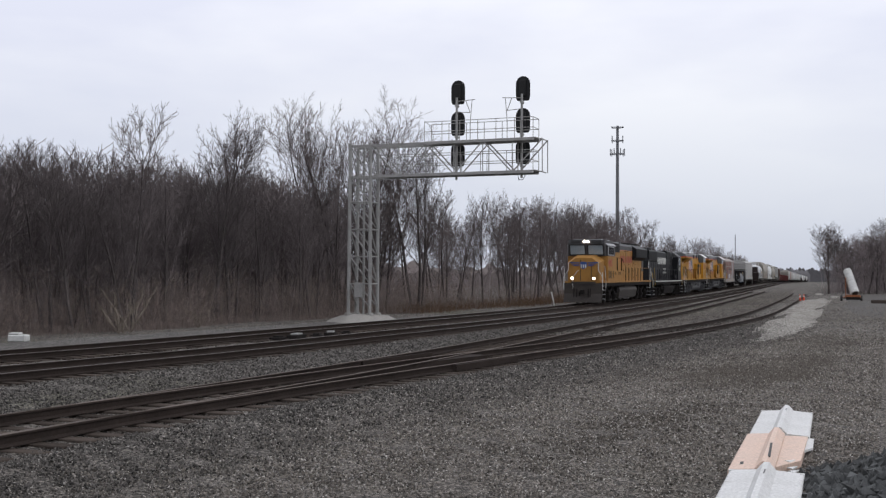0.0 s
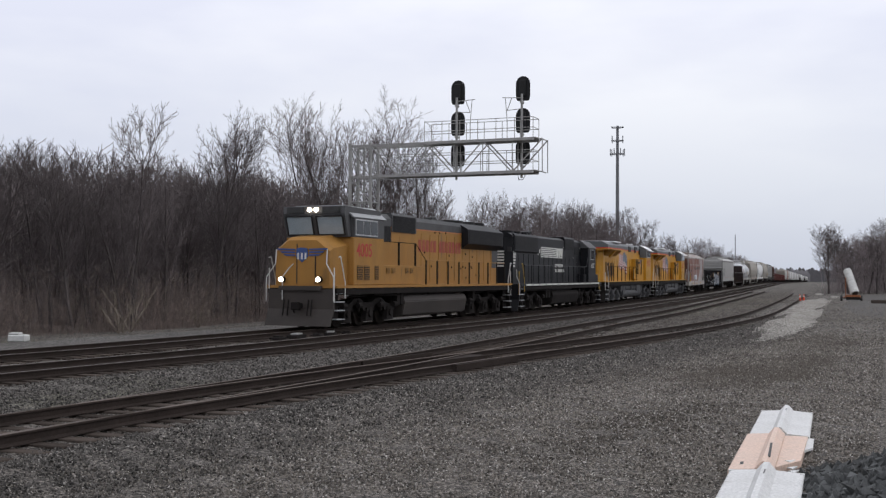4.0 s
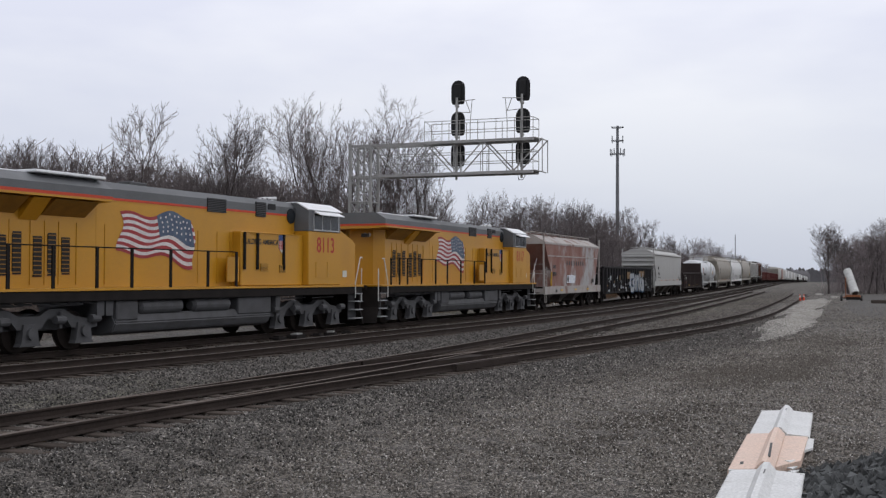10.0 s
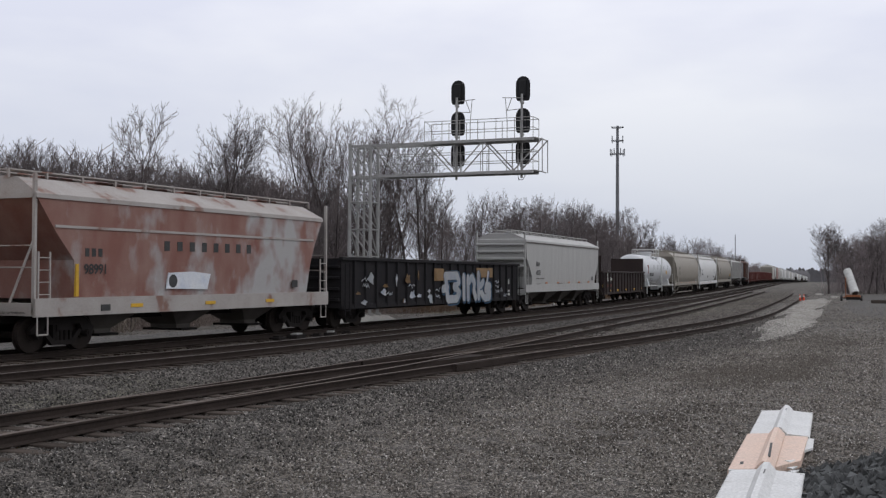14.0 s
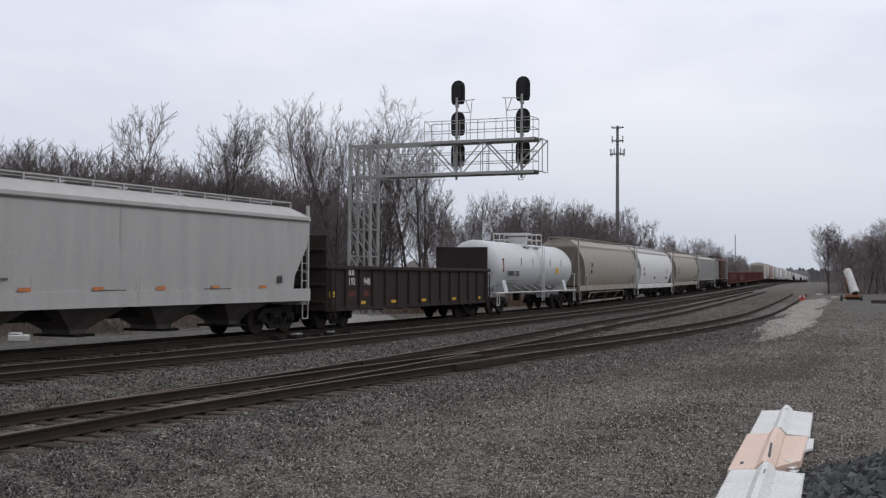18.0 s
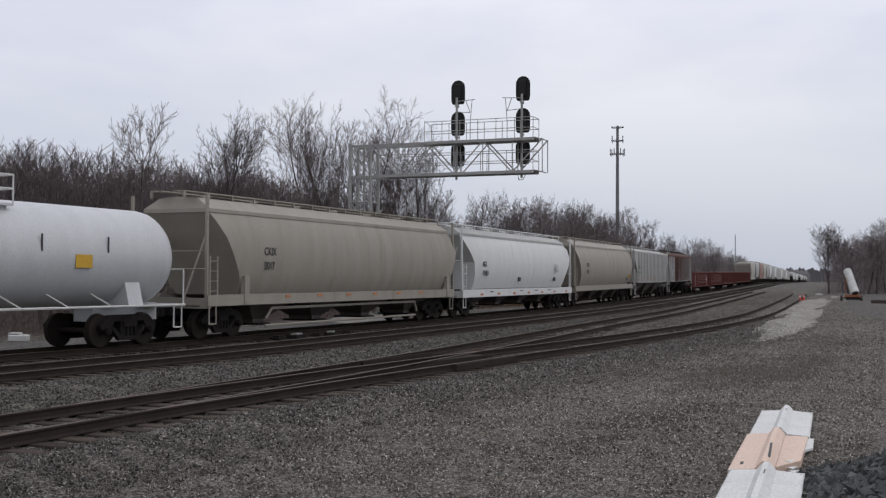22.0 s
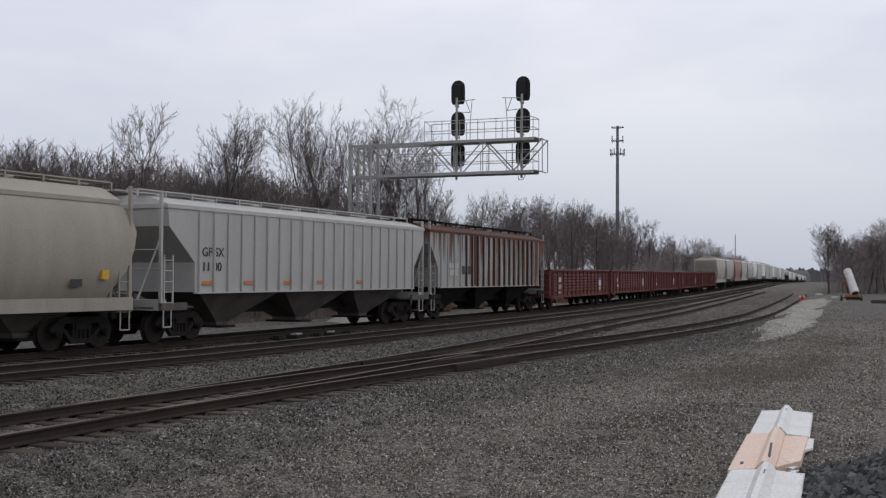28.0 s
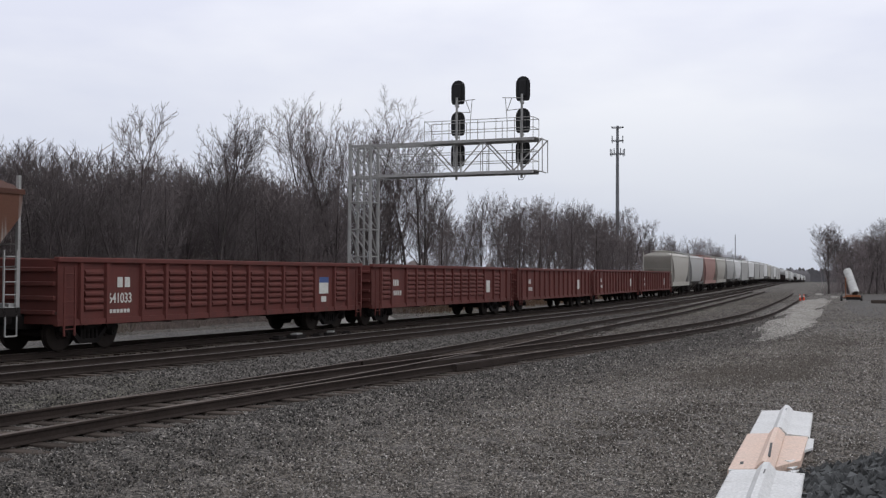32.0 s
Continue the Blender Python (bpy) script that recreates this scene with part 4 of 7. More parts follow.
    part("recess_panel", B(7.3, 8.1, -0.94, -0.92, 2.5, 3.7), M["yellow_old"], th)
    bars(5, 9.3, 11.4, 3.1, 3.64, -0.936, th, "mark_red_faded", "lettering", 0.8)
    bars(7, 11.65, 14.45, 3.1, 3.64, -0.936, th, "mark_red_faded", "lettering", 0.8)
    rd = random.Random(6)
    for i in range(26):
        x, z = rd.uniform(9.0, 19.2), rd.choice((4.02, 3.0, 2.4, 1.95)) + rd.uniform(-0.08, 0.08)
        plate("latch", x, x + 0.07, z, z + 0.09, -0.933, th, "under_dark", 0.02)
    door_seams(th, [9.6, 10.6, 11.6, 12.6, 13.6, 14.6, 15.6, 16.6, 17.6, 18.6], 1.8, 3.9, -0.934, "yellow_old")
    part("radiator", prism(bmesh.new(), [(-0.94, 3.35), (-1.28, 3.6), (-1.28, 4.3), (-0.94, 4.5), (0.94, 4.5), (1.28, 4.3), (1.28, 3.6), (0.94, 3.35)], "x", 14.5, 19.62), M["black_paint"], th)
    louvres(th, 14.6, 19.5, 3.62, 4.28, -1.285, 9, "grille", "radiator_grille")
    part("rear_panel", B(18.8, 19.63, -0.95, 0.95, 2.45, 3.4), M["soot_grey"], th)
    for x in (10.2, 15.4, 17.0, 18.4):
        part("roof_fan", R((x, 0, 4.6), (x, 0, 4.78), 0.62 if x > 12 else 0.3, 20), M["grille"], th)
    bm = bmesh.new()
    for i in range(4):
        rod(bm, (12.2 + 0.2 * i, -0.3 + 0.2 * i, 4.75), (12.6 + 0.2 * i, -0.3 + 0.2 * i, 4.78), 0.05, 8, 0.1)
    box(bm, 12.0, 13.2, -0.4, 0.5, 4.62, 4.7)
    part("horn", bm, M["soot_grey"], th)
    for sy in (-1, 1):
        handrail(th, 1.47 * sy, 2.7, 1.64, [8.95, 10.2, 11.5, 12.85, 14.2, 15.5, 16.8, 18.1, 19.3], "under_dark", "yellow_old", 0.045)
        for x in (4.7, 6.5, 8.2):
            part("grab_post", B(x - 0.04, x + 0.04, 1.28 * sy - 0.03, 1.28 * sy + 0.03, 2.45, 3.42), M["under_dark"], th)
        part("grab_rail", path_rod([(4.7, 1.3 * sy, 3.42), (8.2, 1.3 * sy, 3.42), (8.95, 1.46 * sy, 2.7)], 0.016), M["under_dark"], th)
    end_steps(th, 0.6, 1, "under_dark", "rail_white")
    end_steps(th, 20.4, -1, "under_dark", "rail_white")
    pilot(th, 0.5, 1, "fuel_tank")
    pilot(th, 20.4, -1, "under_dark")
    tank_under(th, 6.8, 14.0, 0.24, 1.18, "fuel_tank")
    part("air_reservoir", R((9.8, -1.15, 1.34), (13.9, -1.15, 1.34), 0.15, 12), M["fuel_tank"], th)
    part("equipment_box", B(7.0, 9.4, -1.3, 1.3, 1.2, 1.4), M["under_dark"], th)
    for x in (6.2, 6.6, 15.0):
        part("air_filter", B(x, x + 0.3, -1.35, -1.1, 0.8, 1.3), M["under_dark"], th)
    part("pipe", R((4.0, -1.32, 1.25), (6.8, -1.32, 1.2), 0.04, 6), M["under_dark"], th)
    loco_bogie(th, 3.75, "under_dark")
    loco_bogie(th, 16.9, "under_dark")
    couplers(th, L)
    return run_in(th, 73.6, L)


def loco_black():
    """The black locomotive, running long hood first."""
    L = 20.9
    th = thing("locomotive", "black diesel locomotive with white stripes and lettering blocks", "locomotive", "locomotives of the train")
    part("frame", B(0.7, 19.9, -1.5, 1.5, 1.25, 1.47, bevel=0.02), M["under_dark"], th)
    part("deck", B(0.65, 19.9, -1.53, 1.53, 1.475, 1.6), M["black_paint"], th)
    for i in range(13):
        x = 1.55 + i * 1.36
        part("deck_stripe", B(x + 0.06, x + 1.28, -1.538, -1.528, 1.49, 1.59), M["mark_white"], th)
    part("hood", prism(bmesh.new(), [(0.75, -0.5), (1.05, -0.93), (16.2, -0.93), (16.2, 0.93), (1.05, 0.93), (0.75, 0.5)], "z", 1.6, 4.2), M["black_paint"], th)
    part("hood_roof", prism(bmesh.new(), [(-0.93, 4.2), (0.93, 4.2), (0.93, 4.3), (0.7, 4.45), (-0.7, 4.45), (-0.93, 4.3)], "x", 0.85, 16.2), M["black_paint"], th)
    part("radiator", prism(bmesh.new(), [(-0.94, 3.35), (-1.0, 3.45), (-1.0, 4.3), (-0.94, 4.4), (0.94, 4.4), (1.0, 4.3), (1.0, 3.45), (0.94, 3.35)], "x", 1.1, 5.75), M["black_paint"], th)
    louvres(th, 1.25, 5.6, 3.52, 4.27, -1.007, 9, "grille", "radiator_grille")
    part("brake_housing", hood(bmesh.new(), 11.9, 14.4, 0.97, 3.7, 4.56, 0.1), M["black_paint"], th)
    louvres(th, 12.0, 14.2, 3.74, 4.42, -0.975, 10, "grille", "brake_grille")
    louvres(th, 14.5, 15.7, 3.45, 4.0, -0.94, 8, "grille", "intake_grille")
    for x in (2.2, 3.6, 5.0):
        part("roof_fan", R((x, 0, 4.44), (x, 0, 4.6), 0.6, 20), M["black_paint"], th)
    bm = bmesh.new()
    for i in range(5):
        rod(bm, (5.7 + 0.1 * i, -0.35 + 0.17 * i, 4.62), (6.2 + 0.1 * i, -0.35 + 0.17 * i, 4.66), 0.05, 8, 0.1)
    box(bm, 5.9, 6.4, -0.4, 0.5, 4.44, 4.58)
    part("horn", bm, M["black_paint"], th)
    nb = part("number_board", B(0.86, 0.92, -0.88, -0.5, 3.4, 3.66), M["mark_black"], th)
    words("6587", 0.22, 1.07, 3.12, -0.938, th, "mark_white", wide=0.7)
    bm = bmesh.new()
    for y in (-0.15, 0.1):
        rod(bm, (0.68, y, 4.0), (0.76, y, 4.0), 0.1, 10)
    part("headlight", bm, M["alu"], th)
    bm = bmesh.new()
    for k in range(6):
        z = 2.55 + k * 0.16
        prism(bm, [(1.07, z), (1.4 + 0.03 * k, z), (1.42 + 0.03 * k, z + 0.095), (1.07, z + 0.095)], "y", -0.942, -0.932)
        box(bm, 0.742, 0.75, -0.5, 0.5, z, z + 0.095)
    part("nose_stripes", bm, M["mark_white"], th)
    lg = part("logo_stripes", B(6.55, 10.0, -0.938, -0.93, 3.72, 3.79), M["mark_white"], th)
    for k in range(1, 6):
        part("logo_stripe", B(6.55, 10.0 + 0.05 * k, -0.938, -0.93, 3.72 - 0.11 * k, 3.79 - 0.11 * k), M["mark_white"], lg)
    for x0, x1 in ((10.05, 10.55), (10.65, 10.95), (11.0, 11.5)):
        part("logo_block", P([(x0 + 0.06, 3.16), (x1 - 0.04, 3.16), (x1 + 0.08, 3.78), (x0 - 0.04, 3.78)], "y", -0.94, -0.93), M["mark_white"], th)
    bars(7, 9.75, 11.6, 2.6, 2.79, -0.936, th, "mark_white", "lettering", 0.8)
    bars(8, 9.75, 11.95, 2.28, 2.47, -0.936, th, "mark_white", "lettering", 0.8)
    plate("emblem", 6.2, 6.38, 3.42, 3.62, -0.934, th, "mark_white", 0.006)
    for x, z in ((5.85, 3.3), (15.9, 3.9), (11.75, 3.85), (14.2, 3.2), (15.2, 2.95)):
        plate("stencil", x, x + 0.2, z, z + 0.06, -0.934, th, "mark_white", 0.006)
    door_seams(th, [2.0, 3.0, 4.0, 5.0, 6.2, 7.2, 8.2, 9.2, 10.2, 11.2, 12.2, 13.2, 14.3, 15.2], 1.7, 3.3, -0.934, "black_paint")
    # cab and short hood
    part("cab", B(16.2, 18.3, -1.5, 1.5, 1.605, 3.95, bevel=0.02), M["black_paint"], th)
    part("cab_roof", prism(bmesh.new(), [(-1.56, 3.95), (1.56, 3.95), (1.0, 4.42), (0.3, 4.5), (-0.3, 4.5), (-1.0, 4.42)], "x", 16.1, 18.45), M["soot_grey"], th)
    cab_window(th, 16.75, 17.75, 3.15, 3.85, -1.515, 2)
    cab_window(th, 16.75, 17.75, 3.15, 3.85, 1.515, 2)
    plate("door_window", 15.9, 16.15, 3.1, 3.7, -0.95, th, "glass")
    words("6587", 0.32, 16.95, 2.6, -1.507, th, "mark_white", wide=0.95)
    part("short_hood", prism(bmesh.new(), [(18.3, 1.605), (19.65, 1.605), (19.65, 3.15), (19.5, 3.3), (18.3, 3.42)], "y", -1.0, 1.0), M["black_paint"], th)
    part("windshield", B(18.3, 18.33, -1.3, 1.3, 3.45, 3.9), M["glass"], th)
    bm = bmesh.new()
    for k in range(6):
        box(bm, 19.02 - 0.02 * k, 19.6, -1.008, -0.998, 2.4 + k * 0.15, 2.49 + k * 0.15)
    part("nose_stripes", bm, M["mark_white"], th)
    part("cabinet", B(15.4, 19.6, -1.35, 1.35, 1.605, 2.15, bevel=0.02), M["black_paint"], th)
    for sy in (-1, 1):
        handrail(th, 1.47 * sy, 2.65, 1.6, [1.5, 2.86, 4.22, 5.58, 6.94, 8.3, 9.66, 11.02, 12.38, 13.74, 15.1], "black_paint", "soot_grey", 0.03)
        part("grab_rail", path_rod([(15.1, 1.47 * sy, 2.65), (15.8, 1.47 * sy, 2.7), (16.15, 1.47 * sy, 3.3)], 0.016), M["soot_grey"], th)
    end_steps(th, 0.7, 1, "black_paint", "rail_yellow")
    end_steps(th, 19.9, -1, "black_paint", "rail_yellow")
    part("grab_rail", path_rod([(0.35, -1.35, 2.4), (0.4, -1.35, 2.0), (0.62, -1.45, 1.6), (0.62, -1.45, 1.0)], 0.022), M["rail_white"], th)
    pilot(th, 0.65, 1, "black_paint")
    pilot(th, 19.9, -1, "black_paint")
    tank_under(th, 7.5, 13.9, 0.26, 1.15, "under_dark")
    part("air_reservoir", R((8.0, -1.15, 1.3), (12.6, -1.15, 1.3), 0.14, 12), M["under_grey"], th)
    for x in (6.2, 6.8, 14.2):
        part("air_filter", B(x, x + 0.35, -1.35, -1.1, 0.75, 1.25), M["under_dark"], th)
    part("pipe", R((1.6, -1.3, 1.2), (6.8, -1.3, 1.18), 0.04, 6), M["under_dark"], th)
    loco_bogie(th, 3.35, "under_dark")
    loco_bogie(th, 17.0, "under_dark")
    couplers(th, L)
    return run_in(th, 94.9, L)


loco_lead()
loco_black()
loco_modern(115.95, "8113", "clean yellow locomotive with a painted flag behind the black one")
loco_modern(138.05, "8117", "clean yellow locomotive with a painted flag before the hoppers")
# ---------- freight cars ----------
def stack(levels):
    """A closed body of stacked oblongs: each level is z, half width, x from, x to."""
    bm = bmesh.new()
    rings = [[bm.verts.new(c) for c in ((a, -w, z), (b, -w, z), (b, w, z), (a, w, z))] for z, w, a, b in levels]
    for r0, r1 in zip(rings, rings[1:]):
        for i in range(4):
            bm.faces.new((r0[i], r0[(i + 1) % 4], r1[(i + 1) % 4], r1[i]))
    bm.faces.new(rings[0][::-1])
    bm.faces.new(rings[-1])
    bm.normal_update()
    for f in bm.faces:
        f.smooth = True
    for e in bm.edges:
        e.smooth = e.calc_face_angle(1.0) < 0.38
    return bm


def running_board(th, L, x0, x1, z, material, fine=True):
    for sy in (-0.55, -0.3, 0.3, 0.55):
        piece("running_board", "board %s %.1f" % (material, x1 - x0), lambda: B(0, x1 - x0, -0.1, 0.1, 0, 0.04), M[material], th, pose(x0, sy, z))
    n = int((x1 - x0) / 1.25)
    for i in range(n + 1 if fine else 0):
        for sy in (-1, 1):
            piece("board_support", "support " + material, lambda: B(-0.03, 0.03, -0.03, 0.03, -0.2, 0.02), M[material], th, pose(x0 + i * (x1 - x0) / n, sy * 0.62, z))


def hatches(th, x0, x1, n, z, material):
    for i in range(n):
        x = x0 + (i + 0.5) * (x1 - x0) / n
        piece("roof_hatch", "hatch" + material, lambda: B(-0.6, 0.6, -0.22, 0.22, 0, 0.1, bevel=0.03), M[material], th, pose(x, 0, z))


def bays(th, x0, x1, n, z0, z1, material):
    step = (x1 - x0) / n
    for i in range(n):
        a, b = x0 + i * step, x0 + (i + 1) * step
        c = (a + b) / 2
        part("hopper_bay", stack([(z0, 0.5, c - 0.32, c + 0.32), (z0 + 0.12, 0.5, c - 0.34, c + 0.34), (z1, 1.3, a + 0.06, b - 0.06)]), M[material], th)
        part("outlet_gate", B(c - 0.4, c + 0.4, -0.75, 0.75, z0 - 0.07, z0, bevel=0.015), M["under_dark"], th)


def end_frame(th, x, d, ztop, material, fine, wide=1.42):
    """The open end platform of a hopper: posts, ladder, grab rails, braces and brake wheel. d: towards the car's middle."""
    for sy in (-1, 1):
        part("corner_post", B(min(x, x + 0.08 * d), max(x, x + 0.08 * d), sy * wide - 0.045, sy * wide + 0.045, 1.0, ztop), M[material], th)
        if fine:
            ladder(th, x + 0.12 * d if d > 0 else x - 0.52, sy * (wide + 0.06), 1.05, 1.55, 0.4, 5, material)
            piece("stirrup_step", "stirrup" + material, lambda: path_rod([(0, 0, 1.05), (0, 0, 0.5), (0.36, 0, 0.5), (0.36, 0, 1.05)], 0.022, 5), M[material], th, pose(x + (0.1 if d > 0 else -0.46), sy * (wide + 0.06), 0))
    part("end_sill", B(min(x, x + 0.3 * d), max(x, x + 0.3 * d), -wide, wide, 0.98, 1.3), M[material], th)
    part("end_platform", B(min(x, x + 1.9 * d), max(x, x + 1.9 * d), -1.2, 1.2, 1.02, 1.08), M["hop_dirty"], th)
    bm = bmesh.new()
    for z in (2.2, 2.75):
        rod(bm, (x + 0.04 * d, -wide, z), (x + 0.04 * d, wide, z), 0.02, 5)
    part("end_rail", bm, M[material], th)
    if fine:
        bm = bmesh.new()
        rod(bm, (x + 0.15 * d, -0.5, 1.3), (x + 0.9 * d, -0.9, ztop - 0.9), 0.035, 5)
        rod(bm, (x + 0.15 * d, 0.5, 1.3), (x + 0.9 * d, 0.9, ztop - 0.9), 0.035, 5)
        part("end_brace", bm, M[material], th)
        if d > 0:
            bm = bmesh.new()
            ring = [(x - 0.06, 0.7 + 0.26 * math.cos(i * math.tau / 14), 2.5 + 0.26 * math.sin(i * math.tau / 14)) for i in range(15)]
            for a, b in zip(ring, ring[1:]):
                rod(bm, a, b, 0.015, 4)
            for i in range(0, 14, 3):
                rod(bm, (x - 0.05, 0.7, 2.5), ring[i], 0.012, 4)
            part("brake_wheel", bm, M["under_dark"], th)


def hopper(s0, L, label, body, levels, sill, post, ribs=None, n_bays=3, fine=True, roof=None, dirty="hop_dirty", board=None, top=4.5, sill_z=(1.0, 1.4), bay_z=0.38, line_z=None):
    """A covered hopper car. levels: z, half width, x from the leading end, x before the trailing end."""
    th = thing("hopper_car", label, "freight car", "cars of the train")
    lv = [(z, w, a, L - b) for z, w, a, b in levels]
    wall = [v for v in lv if v[0] <= 4.0]
    part("body", stack(wall), M[body], th)
    eave = wall[-1]
    part("roof", stack([(eave[0], eave[1] + 0.03, eave[2] - 0.05, eave[3] + 0.05), (eave[0] + 0.12, eave[1] + 0.02, eave[2] - 0.05, eave[3] + 0.05), (top - 0.12, 0.75, eave[2] + 0.1, eave[3] - 0.1), (top - 0.06, 0.4, eave[2] + 0.15, eave[3] - 0.15)]), M[roof or body], th)
    running_board(th, L, 0.5, L - 0.5, top + 0.06, board or body, fine)
    if fine:
        hatches(th, 1.6, L - 1.6, 6, top - 0.06, body)
    if sill:
        for sy in (-1, 1):
            part("side_sill", B(0.55, L - 0.55, 1.47 * sy - 0.05, 1.47 * sy + 0.05, *sill_z), M[body], th)
    else:
        for sy in (-1, 1):
            for a, b in ((0.55, 1.75), (L - 1.75, L - 0.55)):
                part("side_sill", B(a, b, 1.45 * sy - 0.05, 1.45 * sy + 0.05, 0.98, 1.2), M[dirty], th)
    part("centre_sill", B(0.3, L - 0.3, -0.3, 0.3, 0.75, 1.1), M["under_dark"], th)
    end_frame(th, 0.55, 1, top - 0.05, post, fine)
    end_frame(th, L - 0.55, -1, top - 0.05, post, fine)
    low = wall[0]
    bays(th, low[2] + 0.3, low[3] - 0.3, n_bays, bay_z, low[0] + 0.02, dirty)
    if ribs:
        x0, x1, step = ribs
        n = int(round((x1 - x0) / step))
        for i in range(n + 1):
            x = x0 + i * (x1 - x0) / n
            for sy in (-1, 1):
                if fine or sy < 0:
                    piece("rib", "rib %s %s" % (body, eave[0]), lambda: B(-0.04, 0.04, -0.05, 0.05, low[0] - 0.02, eave[0], bevel=0.012), M[body], th, pose(x, (low[1] + 0.04) * sy, 0))
        for sy in (-1, 1):
            part("bottom_flange", B(low[2], low[3], (low[1] + 0.02) * sy - 0.07, (low[1] + 0.02) * sy + 0.07, low[0] - 0.05, low[0]), M[body], th)
    if line_z:
        for sy in (-1, 1):
            part("seam_bar", B(eave[2] + 0.6, eave[3] - 0.6, 1.5 * sy - 0.025, 1.5 * sy + 0.025, line_z - 0.035, line_z + 0.035), M[roof or body], th)
    bogie(th, 2.0, fine)
    bogie(th, L - 2.0, fine)
    couplers(th, L)
    return run_in(th, s0, L)


SLOPED = [(1.36, 1.42, 1.95, 1.55), (2.0, 1.47, 1.9, 1.5), (3.05, 1.5, 0.75, 0.75), (3.95, 1.5, 0.62, 0.62)]
ROUND = [(1.38, 1.2, 2.6, 1.3), (1.7, 1.37, 2.45, 1.15), (2.1, 1.49, 2.25, 0.8), (2.7, 1.545, 1.85, 0.55), (3.2, 1.5, 1.55, 0.4), (3.7, 1.37, 1.15, 0.5), (3.98, 1.22, 0.95, 0.85)]
ROUND_SHORT = [(1.38, 1.36, 2.5, 2.5), (1.7, 1.43, 2.35, 2.35), (2.1, 1.5, 2.05, 2.05), (2.7, 1.53, 1.6, 1.6), (3.2, 1.53, 1.2, 1.2), (3.7, 1.5, 0.8, 0.8), (3.98, 1.44, 0.7, 0.7)]
STRAIGHT = [(1.5, 1.44, 1.6, 1.6), (2.4, 1.46, 1.5, 1.5), (3.45, 1.47, 0.55, 0.55), (3.98, 1.47, 0.5, 0.5)]

h = hopper(160.65, 15.45, "faded red covered hopper car with patchy grey primer", "hop_faded", [(1.38, 1.44, 2.0, 1.95), (2.4, 1.5, 1.9, 1.8), (3.1, 1.5, 1.25, 1.5), (3.95, 1.5, 0.6, 1.0)], True, "hop_faded_roof", None, 3, True, "hop_faded_roof", board="hop_faded_roof", top=4.62, sill_z=(0.95, 1.42), line_z=3.26)
bars(8, 5.55, 10.3, 2.72, 3.0, -1.508, h, "mark_black", "lettering", 0.4)
bars(3, 2.3, 3.05, 2.5, 2.72, -1.508, h, "mark_black", "lettering", 0.6)
words("98991", 0.26, 2.26, 2.05, -1.508, h, "mark_black")
part("paint_patch", P([(5.65, 1.62), (7.6, 1.58), (7.78, 2.05), (6.9, 2.12), (5.75, 2.08)], "y", -1.512, -1.47), M["graffiti_white"], h)
part("chalk_face", P([(5.95 + 0.2 * math.cos(i * 0.6283), 1.84 + 0.2 * math.sin(i * 0.6283)) for i in range(10)], "y", -1.516, -1.47), M["mark_black"], h)
for x in (4.1, 7.5, 10.8):
    plate("reflector", x, x + 0.5, 1.12, 1.22, -1.525, h, "mark_yellow")
for x in (2.9, 12.4):
    plate("stencil", x, x + 0.35, 1.05 if x < 5 else 1.6, 1.22 if x < 5 else 1.85, -1.53, h, "mark_black")
for c in h.children:
    if c.name.startswith("side_sill"):
        c.data.materials[0] = M["hop_faded_roof"]
part("yellow_edge", B(1.95, 2.05, -1.53, -1.46, 1.45, 2.3), M["mark_yellow"], h)

h = hopper(197.9, 18.7, "light grey smooth-sided covered hopper car", "hop_grey", SLOPED, True, "hop_grey", None, 4, True, top=4.55, sill_z=(1.12, 1.55))
words("BLHA", 0.28, 2.6, 2.6, -1.512, h, "mark_black", "lettering", 0.75)
words("450213", 0.28, 2.6, 2.1, -1.512, h, "mark_black", wide=0.75)
for i in range(5):
    plate("reflector", 4.6 + i * 2.6, 5.0 + i * 2.6, 1.58, 1.68, -1.49, h, "mark_orange")
bars(2, 16.05, 16.4, 1.75, 2.0, -1.505, h, "mark_black", "stencil")
part("eave_line", B(0.7, 18.0, -1.54, -1.5, 3.9, 3.96), M["hop_dirty"], h)
for k in range(4):
    part("end_rib", B(0.42, 0.62, -1.38, 1.38, 2.55 + 0.4 * k, 2.67 + 0.4 * k, bevel=0.02), M["hop_grey"], h)
part("end_sheet", P([(-1.38, 2.95), (1.38, 2.95), (1.38, 4.15), (0.8, 4.4), (-0.8, 4.4), (-1.38, 4.15)], "x", 0.6, 0.66), M["hop_grey"], h)
bars(5, 2.6, 4.4, 1.86, 1.92, -1.5, h, "hop_dirty", "stencil", 0.6)
for k in range(3):
    plate("stain", 2.8 + 4.6 * k, 3.6 + 4.9 * k, 1.57, 1.6, -1.5, h, "hop_dirty", 0.004)

h = hopper(251.7, 20.5, "tan round-sided covered hopper car with stained flanks", "hop_tan", ROUND, True, "hop_tan", None, 4, True, top=4.55, sill_z=(1.05, 1.4))
words("CKIX", 0.27, 3.63, 2.68, -1.553, h, "mark_black", "lettering", 0.86)
words("3017", 0.27, 3.63, 2.2, -1.553, h, "mark_black", wide=0.86)
part("outlet_pipe", path_rod([(4.2, -1.25, 0.55), (4.5, -1.3, 0.9), (16.0, -1.3, 0.9), (16.3, -1.25, 0.5)], 0.05), M["hop_tan"], h)
part("outlet_pipe", path_rod([(4.2, -1.2, 0.32), (16.3, -1.2, 0.32)], 0.045), M["hop_tan"], h)
